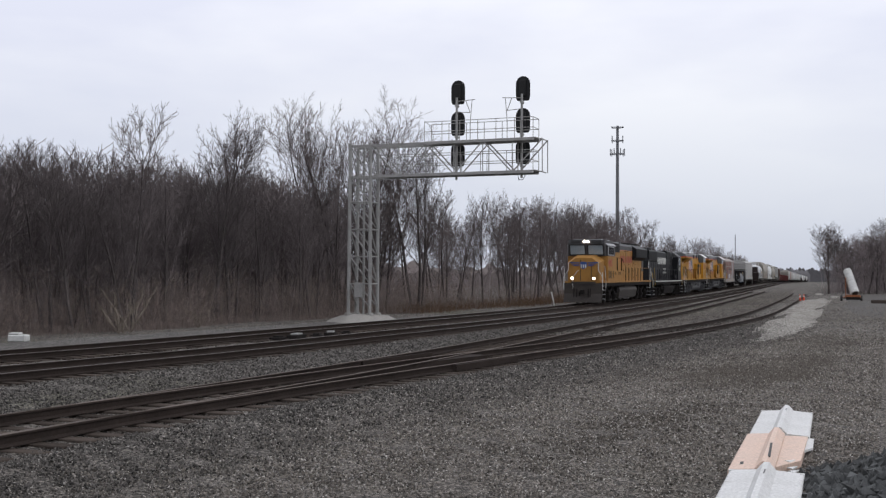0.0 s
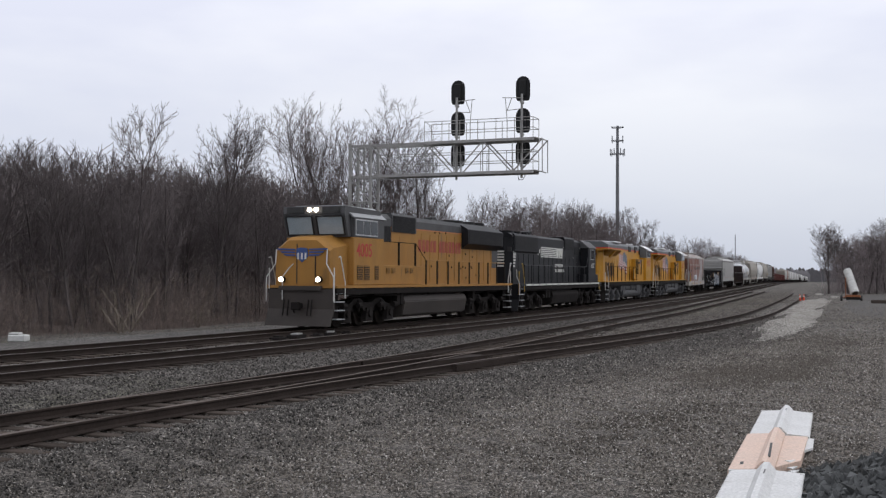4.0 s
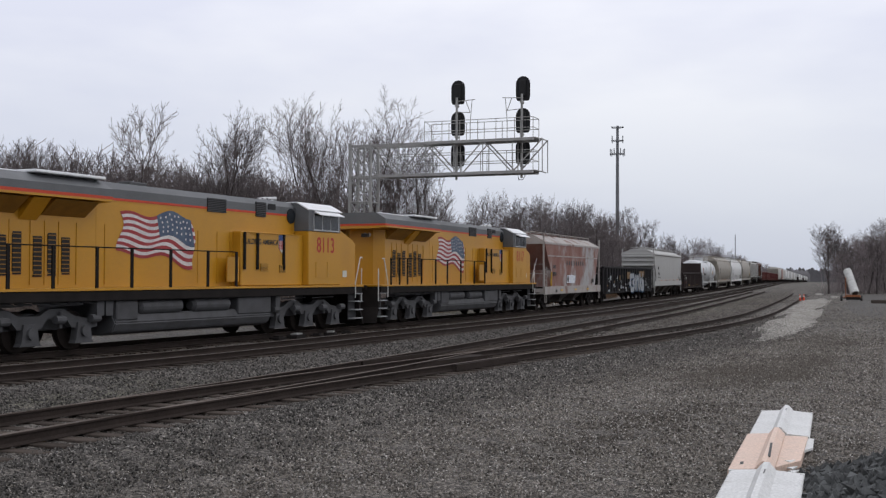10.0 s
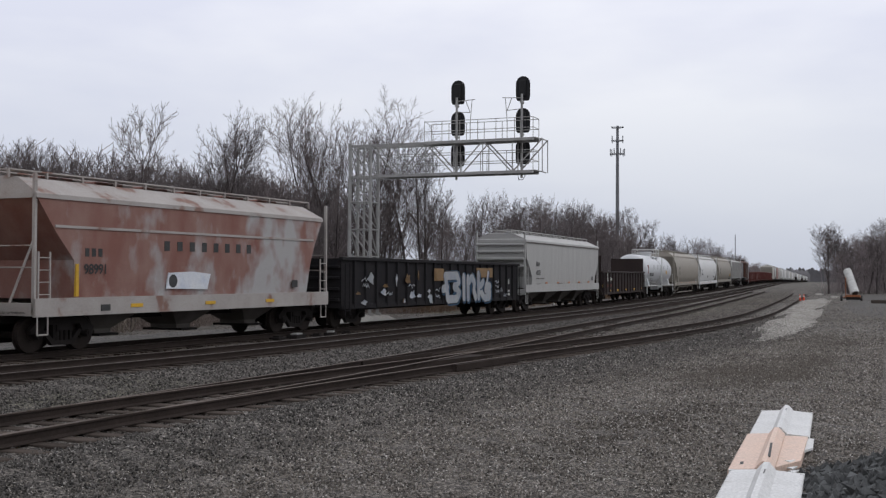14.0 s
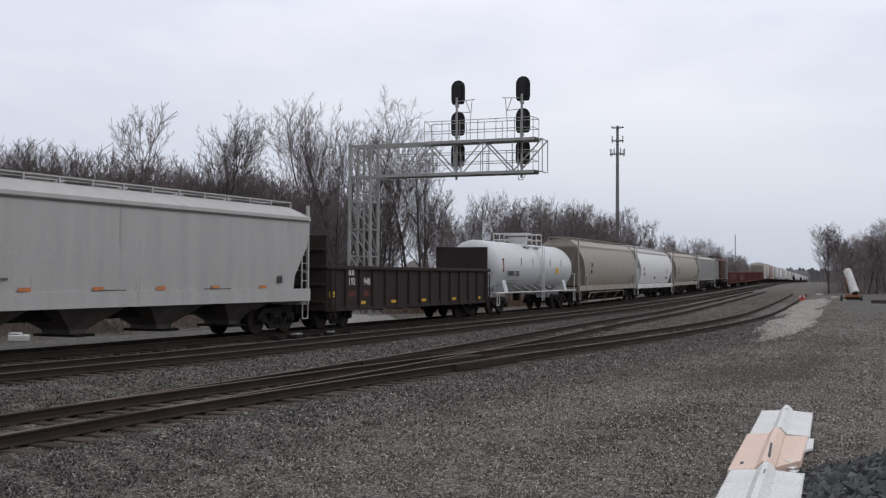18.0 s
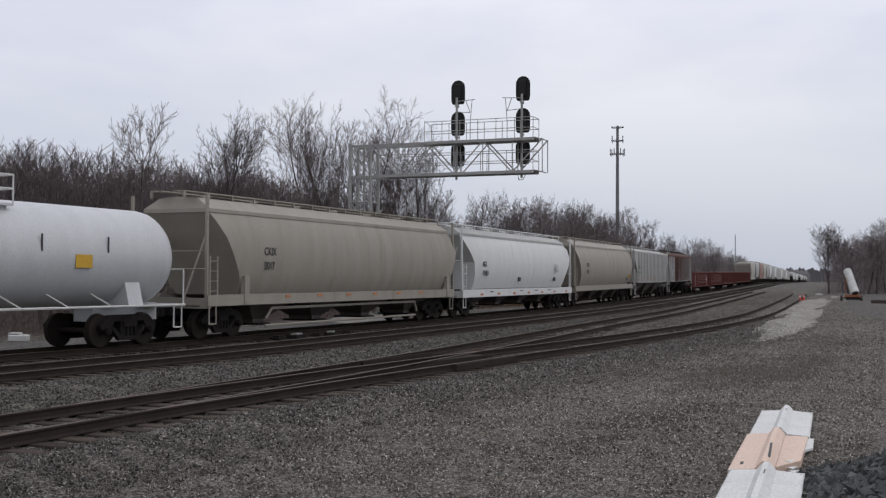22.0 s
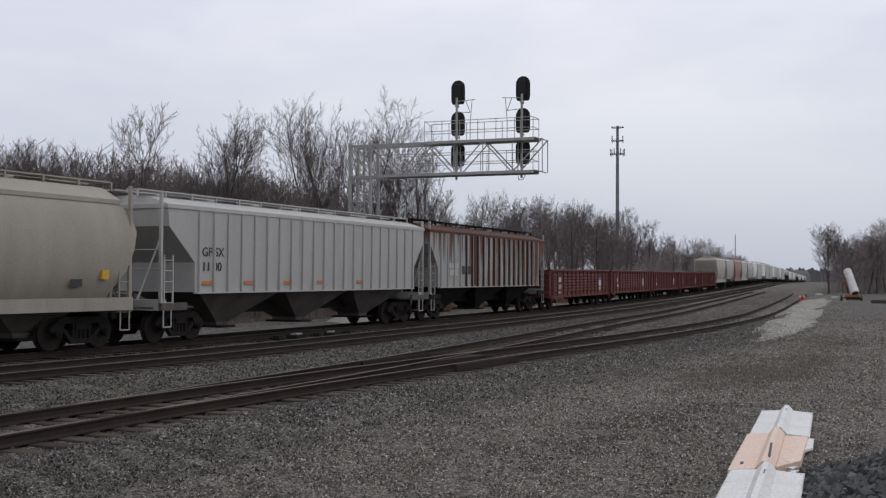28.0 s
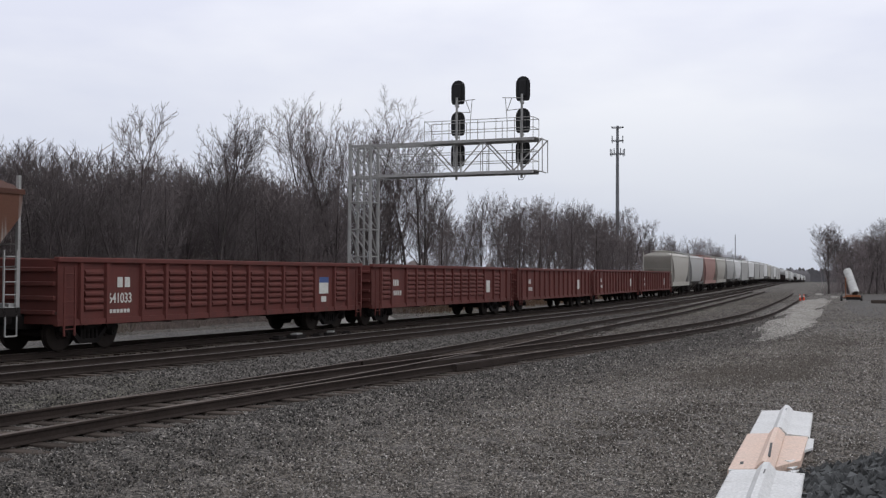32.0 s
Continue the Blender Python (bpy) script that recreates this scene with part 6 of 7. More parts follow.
# ---------- signal cantilever over both main tracks ----------
def signal_cantilever():
    th = thing("signal_cantilever", "grey lattice signal cantilever with six dark signal heads", "railway signal")
    XA, XB, YA, YB = 51.5, 52.42, 24.6, 25.75
    Z0, ZB, ZT, TIP = 0.1, 7.2, 8.8, 15.88
    for x in (XA, XB):
        for y in (YA, YB):
            lean = 0.07 if y == YB else 0.0
            part("mast_leg", R((x, y + lean, Z0), (x, y, 8.95), 0.095, 8), M["galv"], th)
            f = part("footing", R((x, y + lean, -0.1), (x, y + lean, 0.2), 0.2, 12), M["concrete"], th)
    levels = [0.5, 1.7, 3.1, 4.5, 5.9, 7.2, 8.8]
    for za, zb in zip(levels, levels[1:]):
        for x in (XA, XB):
            part("mast_brace", R((x, YA, za), (x, YB, zb), 0.035, 5), M["galv"], th)
            part("mast_brace", R((x, YA, zb), (x, YB, zb), 0.035, 5), M["galv"], th)
        for y in (YA, YB):
            part("mast_brace", R((XA, y, zb), (XB, y, za), 0.035, 5), M["galv"], th)
            part("mast_brace", R((XA, y, zb), (XB, y, zb), 0.035, 5), M["galv"], th)
    for x in (XA, XB):
        for z in (ZB, ZT):
            part("arm_chord", B(x - 0.06, x + 0.06, TIP, YB, z - 0.06, z + 0.06), M["galv"], th)
        ys = [YA - 1.53 * i for i in range(7)]
        for i, (a, b) in enumerate(zip(ys, ys[1:])):
            part("arm_brace", R((x, a, ZB if i % 2 else ZT), (x, b, ZT if i % 2 else ZB), 0.035, 5), M["galv"], th)
            part("arm_post", R((x, b, ZB), (x, b, ZT), 0.025, 5), M["galv"], th)
    for i in range(8):
        y = YA - 1.3 * i
        for z in (ZB, ZT):
            part("arm_crosspiece", R((XA, y, z), (XB, y, z), 0.03, 5), M["galv"], th)
    # walkways with railings
    for z, y1 in ((ZT + 0.07, 21.6), (ZB + 0.07, 24.0)):
        bm = bmesh.new()
        for i in range(5):
            x = XA + 0.1 + i * 0.2
            box(bm, x, x + 0.13, TIP - 0.1, y1, z, z + 0.03)
        part("walkway", bm, M["galv"], th)
        top = z + 1.0
        for x in (XA - 0.02, XB + 0.02):
            n = 7
            for i in range(n):
                y = TIP + (y1 - TIP) * i / (n - 1)
                part("railing_post", R((x, y, z), (x, y, top), 0.018, 5), M["galv"], th)
            for zz in (z + 0.5, top):
                part("railing", R((x, TIP, zz), (x, y1, zz), 0.018, 5), M["galv"], th)
        for zz in (z + 0.5, top):
            part("railing", R((XA, TIP, zz), (XB, TIP, zz), 0.018, 5), M["galv"], th)
    # two columns of three heads each, turned away from the viewer
    for y, side in ((20.27, 1), (16.8, -1)):
        part("signal_pole", R((52.55, y, 7.0), (52.55, y, 11.2), 0.06, 10), M["galv"], th)
        for z in (8.32, 9.9, 11.5):
            bm = bmesh.new()
            out = [(0.37 * math.cos(a), 0.25 + 0.37 * math.sin(a)) for a in [math.pi * k / 8 for k in range(9)]] + [(-0.37 + 0.1 * (1 - math.cos(b)), -0.3 - 0.32 * math.sin(b)) for b in [math.pi / 2 * k / 4 for k in range(5)]] + [(0.37 - 0.1 * (1 - math.cos(b)), -0.3 - 0.32 * math.sin(b)) for b in [math.pi / 2 * k / 4 for k in range(4, -1, -1)]]
            prism(bm, [(y + p, z + q) for p, q in out], "x", 52.72, 52.76)
            hd = part("signal_head", bm, M["signal_black"], th, "black oval signal backboard")
            part("lamp_case", B(52.6, 52.72, y - 0.16, y + 0.16, z - 0.42, z + 0.42, bevel=0.04), M["signal_black"], hd)
            for dz in (-0.3, 0.0, 0.3):
                part("hood", R((52.76, y, z + dz), (53.0, y, z + dz), 0.11, 12), M["signal_black"], hd)
            part("clamp", R((52.45, y, z - 0.72), (52.72, y, z - 0.72), 0.08, 8), M["galv"], hd)
        # service bracket beside the upper head
        ys = y + 0.55 * side * -1
        part("service_bracket", path_rod([(52.5, y, 11.0), (52.5, ys - 0.45 * side, 11.05), (52.5, ys - 0.3 * side, 11.05), (52.5, ys - 0.2 * side, 9.9), (52.5, ys - 0.2 * side, 8.8)], 0.02, 5), M["galv"], th)
        part("service_bracket", path_rod([(52.5, y, 10.45), (52.5, ys - 0.2 * side, 10.4), (52.5, ys + 0.05 * side, 11.03)], 0.02, 5), M["galv"], th)
    part("junction_box", B(51.28, 51.42, 24.95, 25.4, 1.0, 1.75, bevel=0.02), M["galv"], th)
    part("conduit", path_rod([(51.4, 25.2, 0.1), (51.4, 25.2, 1.0)], 0.04), M["galv"], th)
    part("conduit", path_rod([(52.0, 25.2, 0.1), (52.0, 25.2, 8.8)], 0.06), M["galv"], th)
    part("cable_loop", path_rod([(52.55, 16.6, 7.15), (52.55, 16.75, 6.9), (52.55, 16.95, 6.92), (52.55, 17.0, 7.15)], 0.015, 5), M["signal_black"], th)
    return th


signal_cantilever()


def mound(name, cx, cy, rx, ry, z0, h, material, label, category, seed=1, top=0.45):
    rr = random.Random(seed)
    bm = bmesh.new()
    rings, n = [], 22
    for k in range(7):
        u = k / 6
        ring = []
        for i in range(n):
            a = i * math.tau / n
            w = u * (1 + 0.14 * math.sin(3 * a + seed) + 0.09 * math.sin(5 * a + 2 * seed)) + rr.uniform(-0.02, 0.02)
            f = 1.0 if u < top else max(0.0, (1 - u) / (1 - top)) ** 1.15
            ring.append(bm.verts.new((cx + rx * w * math.cos(a), cy + ry * w * math.sin(a), z0 + h * f + rr.uniform(-0.03, 0.03) * (u < 1) - (0.12 if k == 6 else 0))))
        rings.append(ring)
    for a, b in zip(rings, rings[1:]):
        for i in range(n):
            bm.faces.new((a[i], a[(i + 1) % n], b[(i + 1) % n], b[i]))
    bm.faces.new(rings[0])
    return tagged(part(name, bm, material, smooth=True), label, category)


mound("gravel_mound", 52.0, 25.2, 2.8, 2.1, -0.5, 0.6, M["pale_gravel"], "pale gravel mound round the foot of the signal mast", "gravel mound", 3)


# ---------- monopole tower and far antenna ----------
def tower():
    th = thing("cell_tower", "slender grey monopole tower with antenna arrays at its top", "tower", m=pose(305, 69.5, 0.6))
    part("pole", R((0, 0, 0), (0, 0, 44.5), 0.62, 14, 0.36), M["tower_steel"], th)
    for z, r, n, tall in ((44.0, 1.75, 3, 0.3), (40.3, 1.7, 6, 1.9), (36.6, 2.0, 7, 2.0)):
        ring = part("antenna_ring", path_rod([(r * math.cos(i * math.tau / 9), r * math.sin(i * math.tau / 9), z) for i in range(10)], 0.08, 5), M["tower_steel"], th)
        part("ring_arm", path_rod([(-r, 0, z), (r, 0, z)], 0.08, 5), M["tower_steel"], ring)
        part("ring_arm", path_rod([(0, -r, z), (0, r, z)], 0.08, 5), M["tower_steel"], ring)
        for i in range(n):
            a = i * math.tau / n + 0.2
            c, d = r * math.cos(a), r * math.sin(a)
            part("antenna", B(c - 0.1, c + 0.1, d - 0.1, d + 0.1, z - tall * 0.3, z + tall * 0.7), M["tower_steel"], ring)
    return th


tower()
aerial = thing("radio_mast", "thin grey radio mast far behind the train", "mast", m=pose(400, 49.2, 1.0))
part("pole", R((0, 0, 0), (0, 0, 17.2), 0.2, 8, 0.12), M["tower_steel"], aerial)
part("base", B(-0.5, 0.5, -0.5, 0.5, -0.2, 0.3), M["concrete"], aerial)
# ---------- bare woods ----------
def tubes(segs, name, material, sides=3):
    """Tapered sticks as one mesh. segs: rows of x, y, z, x, y, z, r, r."""
    a = np.asarray(segs, float)
    p, q, r0, r1 = a[:, 0:3], a[:, 3:6], a[:, 6:7], a[:, 7:8]
    d = q - p
    d /= np.linalg.norm(d, axis=1, keepdims=True) + 1e-9
    h = np.where(np.abs(d[:, 2:3]) < 0.9, [[0.0, 0.0, 1.0]], [[1.0, 0.0, 0.0]])
    u = np.cross(d, h)
    u /= np.linalg.norm(u, axis=1, keepdims=True) + 1e-9
    v = np.cross(d, u)
    n = len(a)
    co = np.zeros((n, 2 * sides, 3))
    for k in range(sides):
        c, s = math.cos(k * math.tau / sides), math.sin(k * math.tau / sides)
        co[:, k] = p + (u * c + v * s) * r0
        co[:, sides + k] = q + (u * c + v * s) * r1
    base = (np.arange(n) * 2 * sides)[:, None, None]
    f = np.array([[k, (k + 1) % sides, sides + (k + 1) % sides, sides + k] for k in range(sides)])[None]
    me = bpy.data.meshes.new(name)
    me.vertices.add(n * 2 * sides)
    me.vertices.foreach_set("co", co.reshape(-1))
    fs = (base + f).reshape(-1)
    me.loops.add(len(fs))
    me.loops.foreach_set("vertex_index", fs.astype(np.int32))
    me.polygons.add(n * sides)
    me.polygons.foreach_set("loop_start", np.arange(0, len(fs), 4, dtype=np.int32))
    me.polygons.foreach_set("loop_total", np.full(n * sides, 4, dtype=np.int32))
    me.update(calc_edges=True)
    me.materials.append(material)
    return me


def grow(seed, height, stems, low, wide, fine, counts, lean=0.12, droop=0.0):
    """A bare broadleaf tree within a slender oval crown: trunk sticks and crown sticks, limbs that curve upwards and end in fine twigs."""
    rr = random.Random(seed)
    trunk, crown = [], []
    steps, wobs = (9, 6, 4, 3, 2), (0.03, 0.065, 0.09, 0.1, 0.1)

    def limb(p, d, length, r, level):
        n = steps[level]
        pts, d = [Vector(p)], Vector(d).normalized()
        for i in range(n):
            w = wobs[level]
            up = (0.0, 0.1, 0.075, 0.06, 0.03)[level] - droop * (level > 1)
            d = (d + Vector((rr.gauss(0, w), rr.gauss(0, w), rr.gauss(0, w * 0.6) + up))).normalized()
            pts.append(pts[-1] + d * length / n)
        tip = (0.16, 0.25, 0.4, 0.55, 0.7)[level]
        rads = [r * (1 - (1 - tip) * i / n) for i in range(n + 1)]
        for i in range(n):
            (trunk if level == 0 else crown).append((*pts[i], *pts[i + 1], rads[i], rads[i + 1]))
        if level >= fine:
            return
        kids = max(1, round(counts[level] * rr.uniform(0.85, 1.15)))
        for k in range(kids):
            u = (k + rr.random()) / kids
            u = low + (0.98 - low) * u if level == 0 else 0.2 + 0.8 * u
            j = min(int(u * n), n - 1)
            at = pts[j].lerp(pts[j + 1], u * n - j)
            ax = (pts[j + 1] - pts[j]).normalized()
            side = ax.orthogonal().normalized()
            side.rotate(Matrix.Rotation(k * 2.4 + rr.uniform(-0.6, 0.6), 3, ax))
            if level == 0:
                v = (u - low) / (1 - low)
                reach = height * wide * (0.35 + 0.65 * math.sin(math.pi * min(1.0, 0.25 + 0.75 * v))) * rr.uniform(0.75, 1.15)
                ang = rr.uniform(0.5, 0.8) * (1 - 0.3 * v)
                nl = max(reach / math.sin(ang) * 0.8, height * 0.12)
            else:
                ang = rr.uniform(0.38, 0.7)
                nl = length * (0.52 - 0.2 * u) * rr.uniform(0.7, 1.25)
            limb(at, ax * math.cos(ang) + side * math.sin(ang), max(nl, 0.22), max(rads[j] * rr.uniform(0.38, 0.6), (0.03, 0.017, 0.0115, 0.0095)[level]), level + 1)

    for s in range(stems):
        a = s * math.tau / stems + rr.uniform(-0.5, 0.5)
        sp = lean * rr.uniform(0.6, 1.3) if stems > 1 else lean * 0.3
        h = height * (1 if s == 0 else rr.uniform(0.8, 0.97))
        f = 0.2 if stems > 1 else 0.0
        limb((f * math.cos(a), f * math.sin(a), -0.15), (sp * math.cos(a), sp * math.sin(a), 1), h * 0.93, (height * 0.0105 + 0.02) * (1 if stems == 1 else 0.8), 0)
    return trunk, crown


TREE_KINDS = []
for seed, height, stems, low, wide, fine, counts, lean in ((11, 9.5, 1, 0.38, 0.26, 4, (13, 6, 5, 3), 0.3), (12, 13.5, 2, 0.3, 0.27, 4, (12, 7, 5, 3), 0.2), (13, 15.0, 4, 0.25, 0.2, 4, (10, 6, 5, 3), 0.22), (14, 11.0, 1, 0.26, 0.22, 4, (18, 7, 4, 3), 0.08),
                                                           (15, 13.0, 1, 0.32, 0.26, 4, (17, 7, 5, 3), 0.2), (16, 8.0, 3, 0.14, 0.3, 3, (10, 7, 6), 0.34), (17, 10.0, 1, 0.26, 0.21, 3, (17, 7, 6), 0.15), (18, 10.0, 2, 0.22, 0.2, 3, (13, 7, 5), 0.16), (19, 10.0, 1, 0.25, 0.24, 2, (18, 9), 0.2), (20, 10.0, 2, 0.2, 0.2, 2, (14, 8), 0.2)):
    tr, cr = grow(seed, height, stems, low, wide, fine, counts, lean)
    tall = max(max(row[2], row[5]) for row in cr)
    TREE_KINDS.append((tubes(tr, "trunk", M["bark"], 6), tubes(cr, "crown", M["twig"], 3), tall) if fine > 2 else (np.array(tr + cr), tall))


def tree(kind, x, y, turn, tall, label, wide=1.0):
    """A bare tree of that kind, tall metres high."""
    tm, cm, own = TREE_KINDS[kind]
    th = thing("tree", label, "tree", "bare trees of the wood")
    k = tall / own
    th.matrix_basis = pose(x, y, gz(x, y) - 0.05, 0, 0, turn) @ Matrix.Diagonal((k * wide, k * wide, k, 1))
    share("trunk", tm, th, Matrix.Identity(4))
    share("crown", cm, th, Matrix.Identity(4))
    return th


LABELS = ["bare tree with an open fan of dark limbs", "bare forked tree with a thick dark trunk", "tall bare many-stemmed tree beside the line", "slender bare tree with a straight trunk", "bare tree with a full rounded crown", "low bare many-stemmed tree among the undergrowth", "thin bare tree deep in the wood", "thin forked bare tree deep in the wood"]
rr = random.Random(21)


def wood_edge(x):
    """Where the wood begins behind the main line."""
    return float(main_y(x)) + float(np.interp(x, [60, 72, 90, 150], [9.6, 9.2, 6.6, 7.0])) + 0.5 * math.sin(x * 0.43)


def gz(x, y):
    return float(ground_z(x, y))


def wood_height(x, y):
    """The wood stands higher towards the near end, and lower along the line into the distance."""
    b, d = math.degrees(math.atan2(y, x)), math.hypot(x, y)
    return 2.1 + d * float(np.interp(b, [3, 6, 10, 12, 14, 16, 20, 24, 28, 30, 33.5, 36, 38.5, 41, 44, 50], [0.008, 0.018, 0.032, 0.047, 0.06, 0.076, 0.076, 0.084, 0.102, 0.104, 0.118, 0.115, 0.118, 0.128, 0.13, 0.13]))


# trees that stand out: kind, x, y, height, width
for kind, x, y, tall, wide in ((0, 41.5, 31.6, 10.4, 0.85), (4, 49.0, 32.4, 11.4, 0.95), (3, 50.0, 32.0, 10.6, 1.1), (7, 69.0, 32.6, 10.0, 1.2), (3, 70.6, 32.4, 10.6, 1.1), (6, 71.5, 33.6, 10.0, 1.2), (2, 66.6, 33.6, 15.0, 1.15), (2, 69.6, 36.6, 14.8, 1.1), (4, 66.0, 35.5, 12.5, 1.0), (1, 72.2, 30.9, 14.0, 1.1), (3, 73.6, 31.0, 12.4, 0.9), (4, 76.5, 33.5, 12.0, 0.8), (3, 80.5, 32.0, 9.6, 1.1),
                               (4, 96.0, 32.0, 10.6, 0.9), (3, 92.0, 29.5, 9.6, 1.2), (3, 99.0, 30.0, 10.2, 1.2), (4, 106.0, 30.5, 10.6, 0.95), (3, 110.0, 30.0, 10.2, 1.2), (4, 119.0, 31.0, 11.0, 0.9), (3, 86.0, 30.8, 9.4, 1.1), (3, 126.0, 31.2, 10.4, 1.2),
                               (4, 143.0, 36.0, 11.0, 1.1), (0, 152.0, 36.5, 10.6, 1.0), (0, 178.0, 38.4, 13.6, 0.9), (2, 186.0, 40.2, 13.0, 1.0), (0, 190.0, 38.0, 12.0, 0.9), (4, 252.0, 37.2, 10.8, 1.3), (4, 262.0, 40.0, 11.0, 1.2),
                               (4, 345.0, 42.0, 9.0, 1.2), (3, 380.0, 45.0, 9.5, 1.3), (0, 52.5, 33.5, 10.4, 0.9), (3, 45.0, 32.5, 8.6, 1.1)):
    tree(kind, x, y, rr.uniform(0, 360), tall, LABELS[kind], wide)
# the body of the wood
for i in range(110):
    x = 20 + 47 * (i + rr.random()) / 110
    y = wood_edge(x) + rr.uniform(0.8, 9)
    k = rr.choice((3, 3, 4, 6, 7, 7, 3))
    tree(k, x, y, rr.uniform(0, 360), wood_height(x, y) * rr.uniform(0.78, 1.0), LABELS[k], rr.uniform(0.95, 1.2))
for i in range(42):
    x = 74 + 74 * (i + rr.random()) / 42
    y = wood_edge(x) + rr.uniform(0.8, 13)
    k = rr.choice((3, 4, 3, 6, 7))
    tree(k, x, y, rr.uniform(0, 360), wood_height(x, y) * rr.uniform(0.72, 1.0), LABELS[k], rr.uniform(0.95, 1.2))
for i in range(40):
    x = 150 + 330 * rr.random() ** 1.3
    y = wood_edge(x) + rr.uniform(1, 16) + (x - 150) * 0.02
    k = rr.choice((5, 6, 7, 5))
    tree(k, x, y, rr.uniform(0, 360), max(wood_height(x, y), 3.0) * rr.uniform(0.7, 1.1), LABELS[k], 1.2)


def deep_wood(name, count, place, label, seed, wide=1.4):
    """The trees that stand too deep in the wood to tell apart, as one object."""
    rs, rows = np.random.RandomState(seed), []
    for i in range(count):
        x, y, tall = place(rs)
        seg, own = TREE_KINDS[8 + i % 2]
        k, a = tall / own, rs.uniform(0, math.tau)
        c, q = math.cos(a) * k * wide, math.sin(a) * k * wide
        turn = np.array([[c, q, 0], [-q, c, 0], [0, 0, k]])
        base = np.array([x, y, gz(x, y) - 0.1])
        rows.append(np.hstack([seg[:, 0:3] @ turn + base, seg[:, 3:6] @ turn + base, np.maximum(seg[:, 6:8], 0.018)]))
    return tagged(new(name, tubes(np.vstack(rows), name, M["brush"], 3)), label, "wood", kind="stuff")


def behind(x0, x1, d0, d1, lo, hi):
    def place(rs):
        x = rs.uniform(x0, x1)
        y = wood_edge(x) + rs.uniform(d0, d1)
        return x, y, max(3.0, wood_height(x, y) * rs.uniform(lo, hi))
    return place


deep_wood("wood_interior", 150, behind(20, 72, 8, 30, 0.68, 0.93), "grey-brown bare trees crowding the inside of the wood", 31)
deep_wood("wood_behind_mast", 46, behind(54, 76, 3, 22, 0.75, 0.97), "bare trees crowding behind the tallest trees", 33, 1.25)
deep_wood("wood_interior_far", 190, behind(170, 620, 3, 40, 0.55, 0.88), "bare trees massed along the line in the distance", 32)
# the clump across the yard
for kind, x, y, tall in ((0, 153.0, 7.0, 8.2), (4, 156.0, 7.0, 9.4), (4, 154.0, 4.6, 9.6), (4, 158.0, 2.2, 10.4), (1, 161.0, 0.0, 10.2)):
    tree(kind, x, y, rr.uniform(0, 360), tall, "bare tree at the edge of the clump beyond the yard", 1.3)
for i in range(40):
    x = rr.uniform(150, 200)
    y = rr.uniform(-24, 0.034 * x)
    k = rr.choice((5, 4, 3, 7, 6))
    tree(k, x, y, rr.uniform(0, 360), rr.uniform(7.0, 9.8) * (x / 160) ** 0.7, "bare tree in the clump beyond the yard", 1.35)


deep_wood("clump_interior", 90, lambda rs: (rs.uniform(152, 200), rs.uniform(-24, 6.4), rs.uniform(6.2, 9.4)), "bare trees massed in the clump beyond the yard", 34, 1.5)


def thicket(name, count, region, hmin, hmax, material, label, seed, rad=0.012, twigs=4, lean=0.3, fan=0.5):
    """Undergrowth: many thin crooked stems with side shoots, as one object."""
    rs = np.random.RandomState(seed)
    pts = np.array([region(rs) for _ in range(count)])
    hh = rs.uniform(hmin, hmax, count) * rs.uniform(0.5, 1.0, count)
    z = ground_z(pts[:, 0], pts[:, 1]) - 0.05
    ln = rs.normal(0, lean, (count, 2)) * 0.6
    at = [np.column_stack([pts, z])]
    for k in range(3):
        ln = ln + rs.normal(0, lean * 0.55, (count, 2))
        at.append(at[-1] + np.column_stack([ln * hh[:, None] * 0.33, hh * rs.uniform(0.25, 0.4, count)]))
    r = rad * (0.7 + hh / hmax)[:, None]
    rows = [np.hstack([at[k], at[k + 1], r * (1 - 0.25 * k), r * (0.75 - 0.22 * k)]) for k in range(3)]
    for k in range(twigs):
        j = rs.randint(0, 3, count)
        u = rs.uniform(0, 1.0, (count, 1))
        stack3 = np.stack(at)
        a = stack3[j, np.arange(count)] * (1 - u) + stack3[j + 1, np.arange(count)] * u
        d = np.column_stack([rs.normal(0, fan, count), rs.normal(0, fan, count), rs.uniform(0.1, 0.9, count)])
        b = a + d * (hh * rs.uniform(0.1, 0.26, count))[:, None]
        c = b + (d + rs.normal(0, 0.35, (count, 3))) * (hh * rs.uniform(0.06, 0.18, count))[:, None]
        rows += [np.hstack([a, b, r * 0.5, r * 0.4]), np.hstack([b, c, r * 0.4, r * 0.25])]
    ob = new(name, tubes(np.vstack(rows), name, material, 3))
    return tagged(ob, label, "undergrowth", kind="stuff")


def strip(x0, x1, d0, d1, power=1.0):
    def at(rs):
        x = x0 + (x1 - x0) * rs.rand() ** power
        return (x, wood_edge(x) + rs.uniform(d0, d1))
    return at


thicket("undergrowth", 4200, strip(18, 80, -0.4, 7), 0.7, 3.4, M["brush_brown"], "dense bare brown undergrowth along the edge of the wood", 5, 0.007, 7, 0.5, 0.7)
thicket("undergrowth_far", 1800, strip(78, 170, 0.5, 9), 0.6, 2.2, M["brush_brown"], "bare brown undergrowth along the wood further on", 13, 0.009, 6, 0.5, 0.7)
thicket("saplings", 1500, strip(16, 72, 2, 26), 3.0, 6.8, M["brush"], "dense bare saplings filling the wood", 6, 0.011, 9, 0.2)
thicket("saplings_far", 900, strip(66, 210, 3, 30), 2.0, 5.0, M["brush"], "dense bare saplings in the wood further on", 12, 0.013, 6, 0.2)
